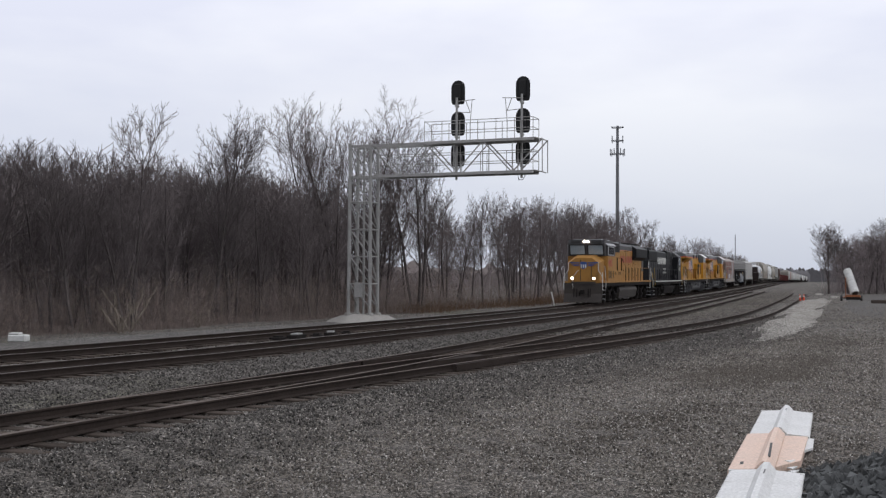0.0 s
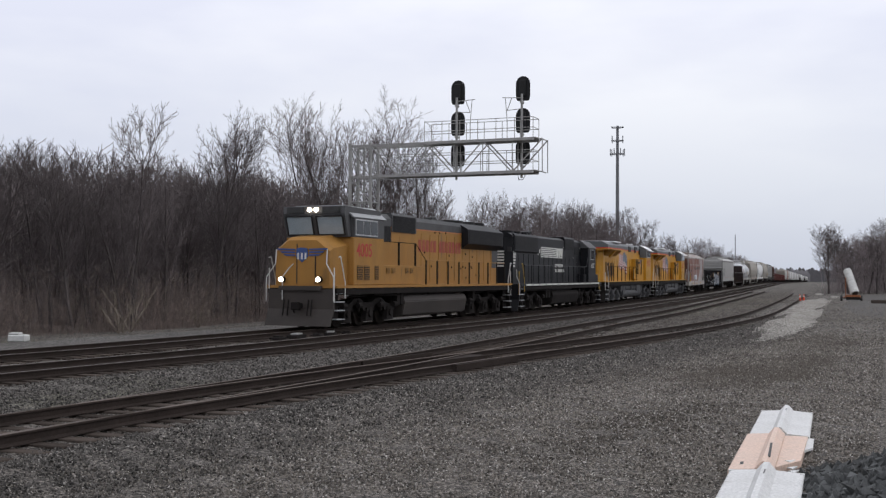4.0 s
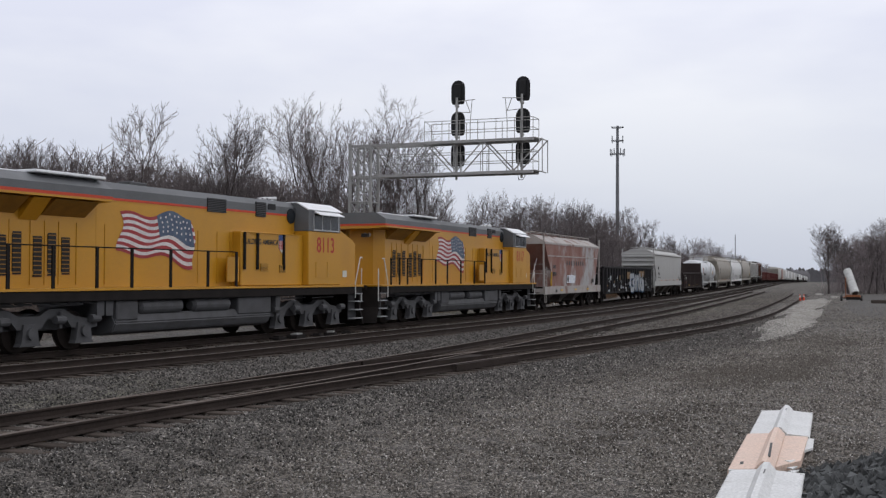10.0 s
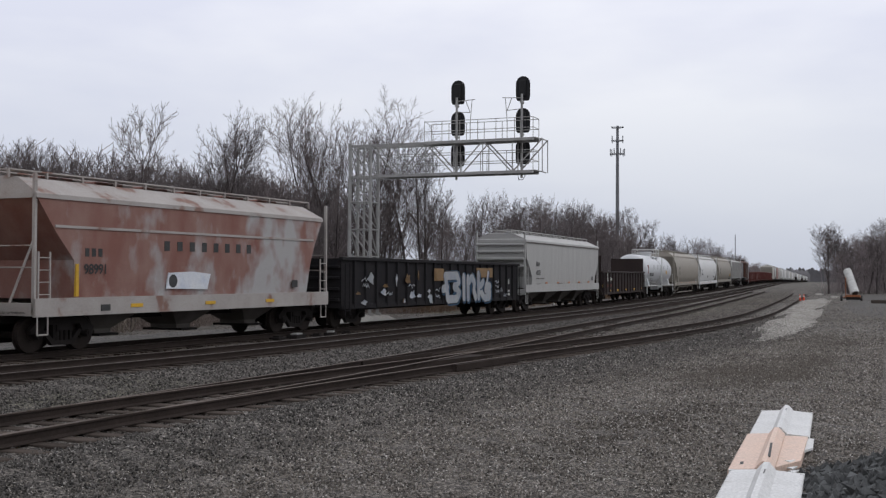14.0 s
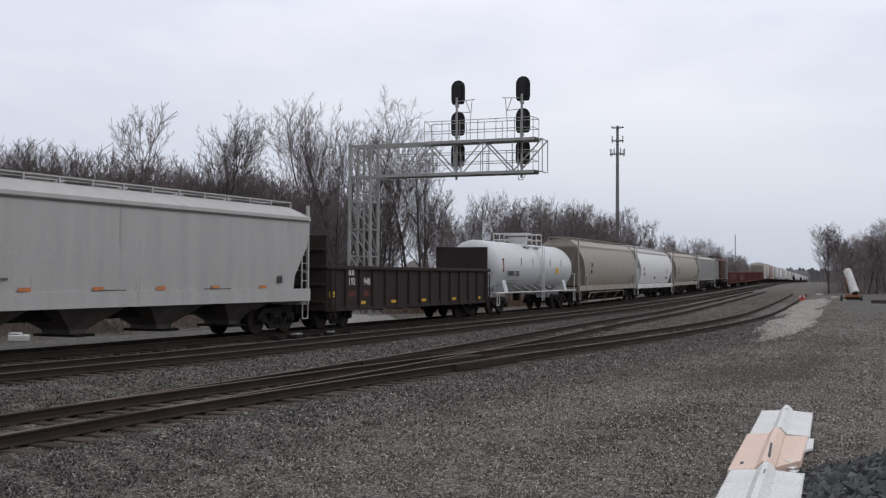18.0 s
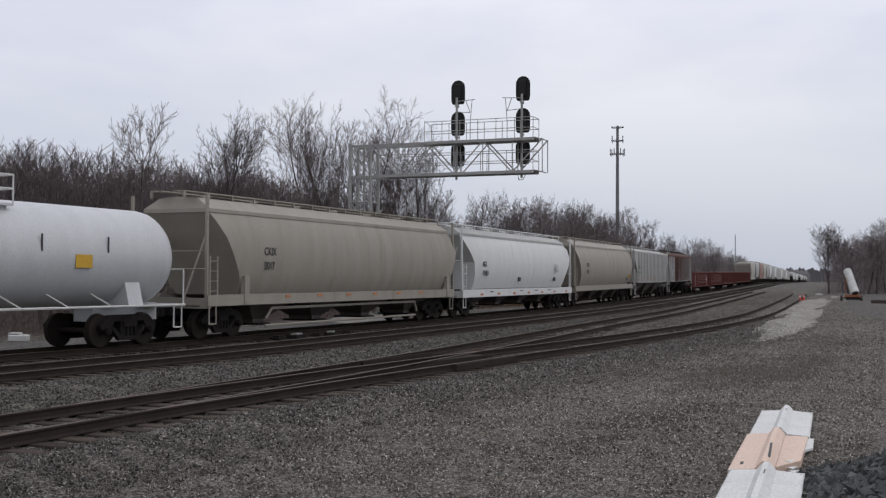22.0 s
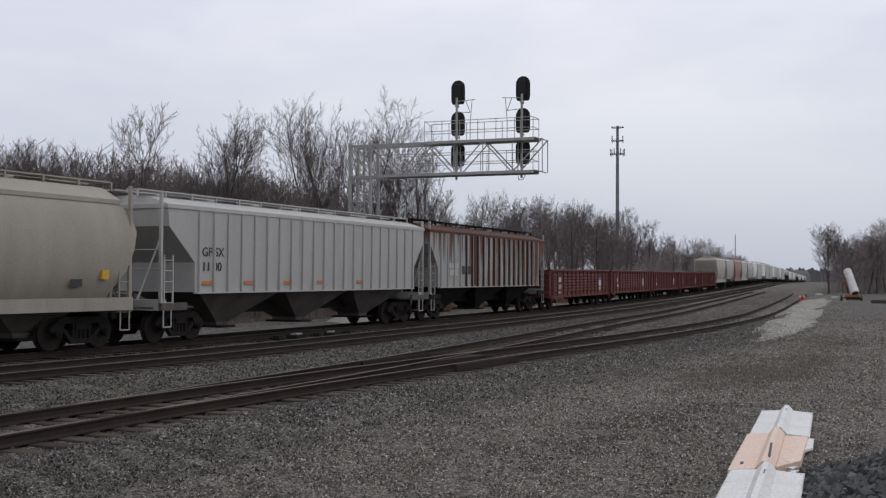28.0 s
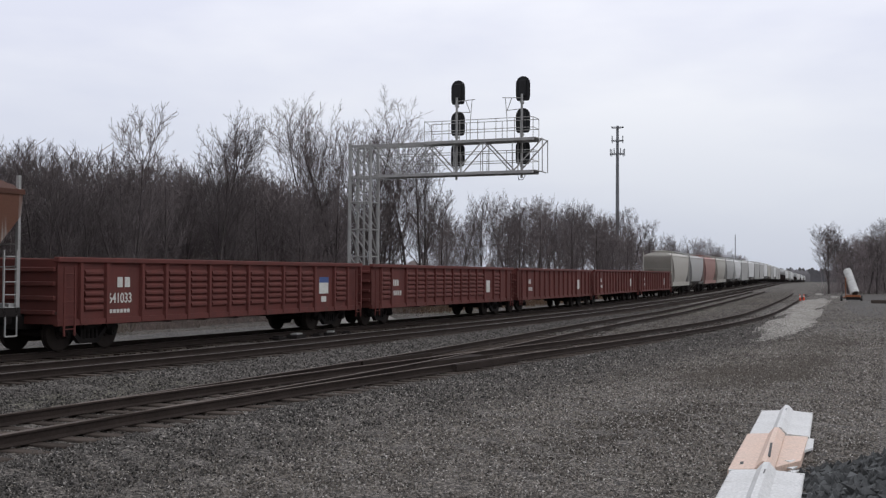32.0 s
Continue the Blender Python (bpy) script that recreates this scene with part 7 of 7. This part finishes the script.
thicket("dead_stems", 160, strip(18, 90, -0.4, 4), 1.0, 3.6, M["brush_pale"], "pale dead stems at the edge of the wood", 7, 0.013, 4, 0.5)
thicket("dry_grass", 7000, strip(66, 150, -1.6, 2.5), 0.35, 1.0, M["grass"], "dead reddish-brown grass along the line", 8, 0.009, 1)
thicket("dry_grass_near", 5000, strip(16, 68, -0.8, 1.6), 0.2, 0.6, M["brush_brown"], "short dead grass before the undergrowth", 9, 0.008, 1)
thicket("undergrowth_yard", 5500, lambda rs: (rs.uniform(150, 240), rs.uniform(-45, 7.5)), 1.5, 6.0, M["brush"], "bare undergrowth below the clump beyond the yard", 10, 0.02, 6)


def far_wood(name, line, height, seed, label):
    """A distant wood as a ragged mass."""
    rs = np.random.RandomState(seed)
    bm = bmesh.new()
    prev = None
    n = 320
    for i in range(n + 1):
        x, y = line(i / n)
        hgt = height(i / n) * (0.86 + 0.09 * math.sin(i * 0.31) + 0.05 * math.sin(i * 0.83 + 1)) + rs.uniform(-0.5, 0.5)
        z = gz(x, y) - 0.3
        row = [bm.verts.new((x, y, z)), bm.verts.new((x, y, z + hgt * 0.75)), bm.verts.new((x + rs.uniform(-0.4, 0.4), y + 2, z + hgt)), bm.verts.new((x, y + 6, z))]
        if prev:
            for a in range(3):
                bm.faces.new((prev[a], row[a], row[a + 1], prev[a + 1]))
        prev = row
    # the two farthest woods get the colour with haze painted in
    return tagged(part(name, bm, M["haze_tinted_wood"] if "beyond" in name or "end" in name else M["far_wood"]), label, "wood", kind="stuff")


far_wood("far_wood", lambda u: (5 + 590 * u, wood_edge(5 + 590 * u) + 33 + 14 * u), lambda u: float(np.interp(5 + 590 * u, [5, 75, 105, 140, 160, 300, 600], [9.0, 9.0, 7.4, 5.6, 4.4, 3.6, 5.0])), 4, "dark bare wood in the distance")
far_wood("far_wood_end", lambda u: (560 + 500 * u, 88 - 24 * u), lambda u: 11.5, 5, "wood far down the line, greyed by painted haze")
far_wood("far_wood_beyond", lambda u: (1150 - 10 * u, 90 - 170 * u), lambda u: 15.0, 6, "wood at the end of the line, haze painted into its colour")
far_wood("far_wood_yard", lambda u: (245 + 120 * u, -60 + 62 * u), lambda u: 6.5, 7, "dark bare wood beyond the yard")
# ---------- service path ----------
def strip_path():
    xs = np.concatenate([np.arange(4, 64, 1.0), np.arange(64, 150, 4.0)])
    rs = np.random.RandomState(2)
    co, fs = [], []
    for i, x in enumerate(xs):
        y0 = float(main_y(x)) + 3.3 + rs.uniform(-0.25, 0.25)
        wide = 4.6 if x < 52 else max(0.6, 4.6 - (x - 52) * 0.12)
        for k in range(4):
            y = y0 + wide * k / 3 + (rs.uniform(-0.3, 0.3) if k == 3 else 0)
            co.append((x, y, gz(x, y) + (0.03 if 0 < k < 3 else -0.02)))
        if i:
            for k in range(3):
                a = (i - 1) * 4 + k
                fs.append((a, a + 4, a + 5, a + 1))
    me = bpy.data.meshes.new("ground_path")
    me.from_pydata(co, [], fs)
    me.materials.append(M["path_gravel"])
    return tagged(new("ground_path", me), "pale grey gravel service path behind the tracks", "path", kind="structure")


strip_path()


def yard_paving():
    """A worn strip of blacktop across the yard, its edge lost under the gravel."""
    xs = np.arange(50, 150, 1.5)
    rs = np.random.RandomState(8)
    co, fs = [], []
    for i, x in enumerate(xs):
        edge = 0.034 * x + 0.7 + 0.35 * math.sin(x * 0.21) + rs.uniform(-0.2, 0.2) - 4.2 * max(0.0, (66 - x) / 14)
        for k in range(4):
            y = -14 + (edge + 14) * (0.0, 0.6, 0.93, 1.0)[k]
            co.append((x, y, gz(x, y) + (float(np.interp(x, [50, 84], [-0.035, 0.009])) if 0 < k < 3 else -0.03)))
        if i:
            for k in range(3):
                a = (i - 1) * 4 + k
                fs.append((a, a + 4, a + 5, a + 1))
    me = bpy.data.meshes.new("yard_paving")
    me.from_pydata(co, [], fs)
    me.materials.append(M["asphalt"])
    return tagged(new("yard_paving", me), "dark worn blacktop across the yard", "pavement", kind="structure")


yard_paving()


# ---------- loose things ----------
def barrier():
    """A plastic road barrier lying flat: three joined sections with a ridge along the middle."""
    th = thing("road_barrier", "white and bleached-orange plastic barrier lying on the gravel", "barrier", m=pose(8.3, 1.07, -0.335, 0, 0, 2.5))
    x = 0.0
    for i, (ln, mt, w, dy) in enumerate(((2.4, "barrier_white", 0.41, 0.02), (2.6, "barrier_white", 0.41, 0.0), (3.2, "barrier_peach", 0.41, 0.03), (3.0, "barrier_white", 0.41, 0.0))):
        prof = [(-w, 0.0), (w, 0.0), (w, 0.075), (w - 0.02, 0.09), (0.11, 0.11), (0.03, 0.2), (-0.03, 0.2), (-0.11, 0.11), (-w + 0.02, 0.09), (-w, 0.075)]
        whole = "peach" not in mt
        cut = prof if whole else [(-0.11, 0.0)] + prof[1:8]
        bm = prism(bmesh.new(), [(p + dy, q) for p, q in cut], "x", x, x + ln - 0.02)
        sec = part("section", bm, M[mt], th, "" if whole else "sun-bleached orange section with a broken corner")
        if not whole:
            part("broken_panel", P([(x + 0.95, dy - w + 0.03), (x + ln - 0.02, dy - w - 0.01), (x + ln - 0.02, dy - 0.112), (x + 0.35, dy - 0.112), (x + 0.55, dy - 0.2)], "z", 0.0, 0.088), M[mt], sec)
            part("crack", P([(x + 0.4, dy - 0.05), (x + 1.5, dy - 0.022), (x + 1.6, dy + 0.005), (x + 0.4, dy - 0.02)], "z", 0.19, 0.204), M["mark_black"], sec)
            part("hole", B(x + 0.35, x + 0.55, dy + 0.26, dy + 0.3, 0.085, 0.1), M["mark_black"], sec)
            for k, (u, v) in enumerate(((0.2, -0.22), (0.5, -0.3), (0.12, -0.33), (0.75, -0.27))):
                part("shard", P([(x + u, dy + v), (x + u + 0.22, dy + v - 0.05), (x + u + 0.1, dy + v + 0.07)], "z", 0.02 + 0.02 * k, 0.035 + 0.02 * k), M["barrier_white"], sec)
        else:
            part("fork_slot", B(x + ln - 0.8, x + ln - 0.55, dy - 0.018, dy - 0.006, 0.16, 0.204), M["mark_black"], sec)
            part("section_lip", B(x + ln - 0.1, x + ln - 0.03, dy - w - 0.008, dy + w + 0.008, 0.0, 0.094), M[mt], sec)
        x += ln
    part("torn_flap", P([(7.0, -0.37), (7.3, -0.47), (8.2, -0.47), (8.25, -0.37), (7.6, -0.35)], "z", 0.03, 0.06), M["barrier_white"], th)
    return th


barrier()


def cone(x, y):
    th = thing("traffic_cone", "small orange traffic cone with a white band", "cone", "traffic cones by the spur", m=pose(x, y, gz(x, y) + 0.03) @ Matrix.Scale(0.75, 4))
    part("base", B(-0.18, 0.18, -0.18, 0.18, 0, 0.04, bevel=0.01), M["cone_orange"], th)
    part("body", R((0, 0, 0.04), (0, 0, 0.75), 0.15, 14, 0.03), M["cone_orange"], th)
    part("band", R((0, 0, 0.42), (0, 0, 0.58), 0.095, 14, 0.072), M["mark_white"], th)
    return th


cone(108.0, 7.45)
cone(109.5, 7.2)


def tube_trailer():
    """A white ribbed tube tipped up on a small orange trailer."""
    x, y = 116.0, 3.1
    th = thing("chute_trailer", "white ribbed tube tipped up on an orange trailer", "trailer", m=pose(x, y, gz(x, y)) @ Matrix.Scale(0.8, 4))
    part("chassis", B(-0.5, 0.9, -0.95, 0.75, 0.35, 0.75, bevel=0.03), M["trailer_orange"], th)
    part("bumper", B(-0.7, -0.5, -0.95, 0.7, 0.15, 0.5, bevel=0.02), M["under_dark"], th)
    tube = part("tube", R((-0.4, -0.35, 0.95), (1.6, 0.62, 3.75), 0.5, 18, 0.46), M["rail_white"], th, "white ribbed tube")
    for i in range(7):
        a = Vector((-0.4, -0.35, 0.95)).lerp(Vector((1.6, 0.62, 3.75)), (i + 0.5) / 7)
        d = (Vector((2.0, 0.97, 2.8))).normalized() * 0.05
        part("tube_rib", R(a - d, a + d, 0.53, 18), M["rail_white"], tube)
    part("tube_mouth", R((-0.44, -0.37, 0.9), (-0.41, -0.355, 0.94), 0.38, 18), M["mark_black"], tube)
    part("support_post", B(0.5, 0.62, 0.7, 0.82, 0.4, 2.9), M["trailer_orange"], th)
    part("drawbar", R((0.9, 0.5, 0.5), (2.4, 1.2, 0.45), 0.06, 6), M["trailer_orange"], th)
    for yy in (1.25, -1.05):
        part("wheel", R((0.2, yy - 0.12, 0.36), (0.2, yy + 0.12, 0.36), 0.36, 18), M["mark_black"], th)
    part("axle", R((0.2, -1.05, 0.36), (0.2, 1.25, 0.36), 0.05, 8), M["under_dark"], th)
    return th


tube_trailer()
beam = thing("timber_beam", "long dark timber lying across the yard", "timber", m=pose(108, -1.9, gz(108, -1.9) + 0.015, 0, 0, 2))
part("timber", B(-0.2, 0.2, -1.9, 3.2, 0, 0.3, bevel=0.03), M["tie"], beam)
# white scrap block and pale stakes before the wood
blk = thing("scrap_block", "broken white block lying before the undergrowth", "scrap", m=pose(30.2, 27.8, gz(30.2, 27.8) + 0.02, 0, 0, 20) @ Matrix.Scale(0.75, 4))
bm = B(-0.3, 0.3, -0.42, 0.42, 0, 0.32, bevel=0.05)
part("block", bm, M["snow_white"], blk)
part("cap", B(-0.25, 0.2, -0.1, 0.4, 0.32, 0.42, bevel=0.03), M["snow_white"], blk)


def dead_shrub(x, y, s2, seed):
    rq = random.Random(seed)
    th = thing("dead_shrub", "pale bare dead shrub leaning beside the path", "shrub", "dead shrubs by the path", m=pose(x, y, gz(x, y)))
    for i in range(6):
        a, l = rq.uniform(0, math.tau), rq.uniform(0.7, 1.7) * s2
        q = (l * 0.6 * math.cos(a), l * 0.6 * math.sin(a), l * 0.85)
        bends = [(0, 0, -0.05)] + [tuple(c * u + rq.uniform(-0.1, 0.1) * s2 for c in q) for u in (0.35, 0.6, 0.82)] + [q]
        b = part("branch", path_rod(bends, 0.016 * s2, 6), M["brush_pale"], th)
        for k in range(3):
            u = rq.uniform(0.4, 0.95)
            e = tuple(c * u for c in q)
            part("twig", R(e, (e[0] + rq.uniform(-0.3, 0.3), e[1] + rq.uniform(-0.3, 0.3), e[2] + rq.uniform(0.2, 0.6)), 0.014, 4, 0.006), M["brush_pale"], b)
    return th


dead_shrub(36.7, 28.7, 1.25, 1)
dead_shrub(37.6, 28.8, 1.3, 2)
dead_shrub(36.9, 28.6, 0.8, 3)
dead_shrub(42.6, 28.9, 0.7, 4)
stake = thing("switch_marker", "crooked white marker post beside the track", "post", m=pose(88, 25.3, gz(88, 25.3)))
part("post", path_rod([(0, 0, 0), (0.05, 0.1, 0.5), (0.2, 0.3, 1.1)], 0.06), M["rail_white"], stake)

# point machine and loose iron between the main tracks
for k, (x, w, h2) in enumerate(((33.2, 0.5, 0.14), (34.4, 0.9, 0.18), (35.8, 0.5, 0.12), (36.8, 0.7, 0.16), (38.0, 0.4, 0.12))):
    y = float(main_y(x)) - 1.35
    mch = thing("track_hardware", "oily black trackside hardware beside the rail", "track hardware", "trackside hardware", m=pose(x, y, -0.2, 0, 0, 7 * k))
    part("casing", B(-w / 2, w / 2, -0.2, 0.2, 0, h2, bevel=0.02), M["under_dark"], mch)
    part("cover", B(-w / 3, w / 4, -0.15, 0.1, h2, h2 + 0.05, bevel=0.01), M["galv"] if k % 2 else M["under_dark"], mch)
frog = thing("turnout_frog", "rusty cast frog where the spur leaves the siding", "track hardware", m=pose(25.6, 10.15, -0.16, 0, 0, -5))
part("casting", P([(-1.6, -0.05), (-1.6, 0.05), (0.2, 0.16), (1.9, 0.3), (1.9, -0.3), (0.2, -0.16)], "z", 0, 0.13), M["rail"], frog)
part("guard_rail", B(-1.8, 1.8, 1.28, 1.34, 0, 0.15), M["rail"], frog)
part("guard_rail", B(-1.8, 1.8, -1.2, -1.14, 0, 0.15), M["rail"], frog)
# ---------- ties under the tracks ----------
def tie_mesh(length):
    bm = B(-0.115, 0.115, -length / 2, length / 2, -0.17, 0.0, bevel=0.012)
    me = bpy.data.meshes.new("tie")
    bm.to_mesh(me)
    bm.free()
    me.materials.append(M["tie"])
    return me


TIE = tie_mesh(2.6)
LONG_TIES = [tie_mesh(2.75 + 0.3 * k) for k in range(7)]
rt = random.Random(9)
for th, yf, x0, x1 in TRACKS:
    start, stop = (16, 78) if "spur" not in th.name else (33, 78)
    if "siding" in th.name:
        start = 6
    x, rest = max(x0, start) if "spur" in th.name else x0, []
    while x < min(x1, 330):
        y, y2 = float(yf(x)), float(yf(x + 0.3))
        turn = math.degrees(math.atan2(y2 - y, 0.3))
        m = pose(x + rt.uniform(-0.03, 0.03), y + rt.uniform(-0.05, 0.05), float(rise(x) + (lift(x) if "main" in th.name or "second" in th.name else 0.0)) - 0.172 + rt.uniform(-0.008, 0.008), 0, 0, turn + rt.uniform(-1, 1))
        me = TIE
        if "siding" in th.name and 10 < x < 33:
            gap = max(0.0, y - float(spur_y(x)))
            me = LONG_TIES[min(6, int(gap / 0.3))]
            m = m @ Matrix.Translation((0, -gap / 2, 0))
        if "main" not in th.name and "second" not in th.name and x > 42:
            m = pose(0, 0, -0.03) @ m
        if start <= x <= stop:
            share("tie", me, th, m)
        else:
            rest.append(m)
        x += 0.53 if x < 120 else 0.8
    if rest:
        bm = bmesh.new()
        for m in rest:
            vs = [bm.verts.new(m @ Vector(c)) for c in ((-0.115, -1.3, 0), (0.115, -1.3, 0), (0.115, 1.3, 0), (-0.115, 1.3, 0), (-0.115, -1.3, -0.1), (0.115, -1.3, -0.1), (0.115, 1.3, -0.1), (-0.115, 1.3, -0.1))]
            for q in ((0, 1, 2, 3), (0, 4, 5, 1), (1, 5, 6, 2), (2, 6, 7, 3), (3, 7, 4, 0)):
                bm.faces.new([vs[i] for i in q])
        tagged(part("far_ties", bm, M["tie"], th), "dark ties further along the track", kind="stuff")


# ---------- loose stones ----------
def stones(name, xy, size, material, label, seed, lift=0.0, zs=None):
    """Crushed stones as one object: each a lopsided eight-sided chip."""
    rs = np.random.RandomState(seed)
    n = len(xy)
    base = np.array([[1, 0, 0], [0, 1, 0], [-1, 0, 0], [0, -1, 0], [0, 0, 1], [0, 0, -1]], float)
    sc = size * rs.uniform(0.5, 1.35, (n, 1, 1)) * rs.uniform(0.65, 1.25, (n, 6, 1)) * rs.uniform(0.6, 1.2, (n, 1, 3))
    v = base[None] * sc + rs.normal(0, 0.18, (n, 6, 3)) * size
    a, b = rs.uniform(0, math.tau, n), rs.uniform(-0.7, 0.7, n)
    ca, sa, cb, sb = np.cos(a), np.sin(a), np.cos(b), np.sin(b)
    x = v[..., 0] * cb[:, None] + v[..., 2] * sb[:, None]
    z = -v[..., 0] * sb[:, None] + v[..., 2] * cb[:, None]
    y = v[..., 1]
    co = np.stack([x * ca[:, None] - y * sa[:, None], x * sa[:, None] + y * ca[:, None], z], -1)
    zz = ground_z(xy[:, 0], xy[:, 1]) + size * 0.25 + lift if zs is None else zs
    co += np.column_stack([xy, zz])[:, None, :]
    f = np.array([[0, 1, 4], [1, 2, 4], [2, 3, 4], [3, 0, 4], [1, 0, 5], [2, 1, 5], [3, 2, 5], [0, 3, 5]])
    fs = (np.arange(n)[:, None, None] * 6 + f[None]).reshape(-1)
    me = bpy.data.meshes.new(name)
    me.vertices.add(n * 6)
    me.vertices.foreach_set("co", co.reshape(-1))
    me.loops.add(len(fs))
    me.loops.foreach_set("vertex_index", fs.astype(np.int32))
    me.polygons.add(n * 8)
    me.polygons.foreach_set("loop_start", np.arange(0, len(fs), 3, dtype=np.int32))
    me.polygons.foreach_set("loop_total", np.full(n * 8, 3, dtype=np.int32))
    me.update(calc_edges=True)
    me.shade_flat()
    me.materials.append(material)
    return tagged(new(name, me), label, "gravel", kind="stuff")


def scatter(n, x0, x1, ylo, yhi, seed, power=1.6, fray=(0.0, 0.0)):
    """Places between two lines, thicker near the viewer. fray: how far the two edges run out."""
    rs = np.random.RandomState(seed)
    x = x0 + (x1 - x0) * rs.rand(n) ** power
    x = np.maximum(x0, x * (1 + 0.16 * rs.normal(0, 1, n) * (x / x1) ** 2))
    lo, hi = ylo(x) - np.abs(rs.normal(0, fray[0], n)), yhi(x) + np.abs(rs.normal(0, fray[1], n))
    return np.column_stack([x, lo + (hi - lo) * rs.rand(n)])


def spill(n, cx, cy, rx, ry, turn, seed, power=0.75):
    """Places thick in the middle of a ragged long patch and thinning out at its edge."""
    rs = np.random.RandomState(seed)
    a, w = rs.uniform(0, math.tau, n), rs.rand(n) ** power
    w = w * (1 + 0.22 * np.sin(2 * a + seed) + 0.14 * np.sin(5 * a + 2 * seed) + 0.1 * np.sin(11 * a)) + rs.normal(0, 0.07, n)
    px, py = rx * w * np.cos(a), ry * w * np.sin(a)
    c, q = math.cos(turn), math.sin(turn)
    return np.column_stack([cx + px * c - py * q, cy + px * q + py * c])


shoulder = lambda x: np.minimum(spur_y(x), side_y(x))
view_lo = lambda x: np.maximum(0.02 * x - 0.5, -1.0) + 0 * x
stones("ballast", scatter(30000, 8, 55, lambda x: shoulder(x) - 3.0, lambda x: shoulder(x) - 1.25, 1, fray=(0.9, 0.0)), 0.034, M["stone"], "grey crushed ballast on the shoulder of the spur", 1)
stones("ballast_between", scatter(26000, 10, 70, lambda x: side_y(x) + 1.2, lambda x: main_y(x, -SPACING) - 1.2, 2), 0.036, M["stone"], "blue-grey ballast between the tracks", 2)
stones("ballast_cribs", scatter(20000, 9, 70, lambda x: shoulder(x) - 1.2, lambda x: side_y(x) + 1.2, 3), 0.03, M["stone_dark"], "dusty ballast between the ties", 3, lift=-0.01)
stones("ballast_main", scatter(34000, 13, 100, lambda x: main_y(x, -SPACING) - 1.5, lambda x: main_y(x) + 1.9, 4), 0.036, M["stone_dark"], "dark ballast of the main tracks", 4, lift=-0.01)
stones("path_stones", scatter(9000, 22, 60, lambda x: main_y(x) + 2.6, lambda x: main_y(x) + 7.6, 15, 1.3), 0.03, M["stone_brown"], "loose stones on the service path", 15)
stones("gravel", scatter(92000, 8, 46, lambda x: 0.0 * x + 0.1, lambda x: shoulder(x) - 2.9, 5, 1.7, fray=(0.0, 0.7)), 0.024, M["stone_brown"], "mixed brown and grey gravel of the trackside", 5)
stones("gravel_further", scatter(13000, 40, 110, lambda x: -0.045 * x, lambda x: shoulder(x) - 1.3, 16, 1.5), 0.028, M["stone_brown"], "brown and grey gravel of the yard", 16)
stones("gravel_pale", scatter(24000, 8, 50, lambda x: 0.0 * x + 0.1, lambda x: shoulder(x) - 1.3, 6, 1.6), 0.019, M["stone_pale"], "scattered pale stone chips", 6)
stones("pale_spill", np.vstack([spill(13000, 66, 4.75, 17, 1.05, 0.014, 2), spill(3000, 54, 4.2, 8, 0.6, 0.0, 3), spill(9000, 98, 5.9, 26, 0.9, 0.014, 4)]), 0.045, M["stone_limestone"], "pale limestone gravel spilled beside the spur", 17)
stones("muddy_ruts", np.vstack([spill(5200, 28.3, 3.0, 3.4, 1.7, -0.1, 8, 0.55), spill(2600, 33.5, 2.3, 3.6, 1.1, 0.0, 9, 0.55), spill(2400, 43, 2.4, 6.0, 1.3, 0.02, 10, 0.55)]), 0.02, M["mud"], "dark muddy wheel tracks smeared across the gravel", 18, lift=0.012)
stones("yard_ballast", scatter(9000, 44, 135, lambda x: spur_y(x) + 1.1, lambda x: side_y(x) - 1.1, 19, 1.4), 0.036, M["stone_brown"], "brown-grey stones between the siding and the spur", 19)
stones("rubble", np.vstack([spill(70, 138, 7.3, 0.9, 0.5, 0.2, 21), spill(60, 128, 5.2, 0.8, 0.4, 0.0, 22)]), 0.13, M["stone_limestone"], "pale rubble scattered beyond the yard", 20, lift=0.03)
# heap of dark riprap beside the barrier
rs = np.random.RandomState(7)
hx, hy = rs.uniform(10, 15.4, 3600), rs.uniform(-2.6, 0.95, 3600)
top = 0.5 * np.clip((0.85 - hy) / 1.3, 0, 1) * np.clip((15.2 - hx - 1.2 * np.clip(hy, 0, 1)) / 1.6, 0, 1) + 0.08 * np.sin(hx * 2.3 + hy * 3.1) * np.clip(0.6 - hy, 0, 1)
keep = (hy < 0.9 + rs.normal(0, 0.06, 3600)) & (hx + 1.35 * np.clip(hy, 0, 2) < 15.1 + rs.normal(0, 0.12, 3600))
stones("riprap", np.column_stack([hx, hy])[keep], 0.066, M["rock"], "heap of dark blue-grey broken rock", 7, zs=(-0.33 + top * rs.uniform(0.75, 1.0, 3600))[keep])
def motions():
    """The train runs past; every car follows the line."""
    for th, s0, length in TRAIN:
        walk(th, [(float(t), car_pose(s0, length, float(t))) for t in range(0, 33, 1 if s0 < 440 else 4)])


motions()
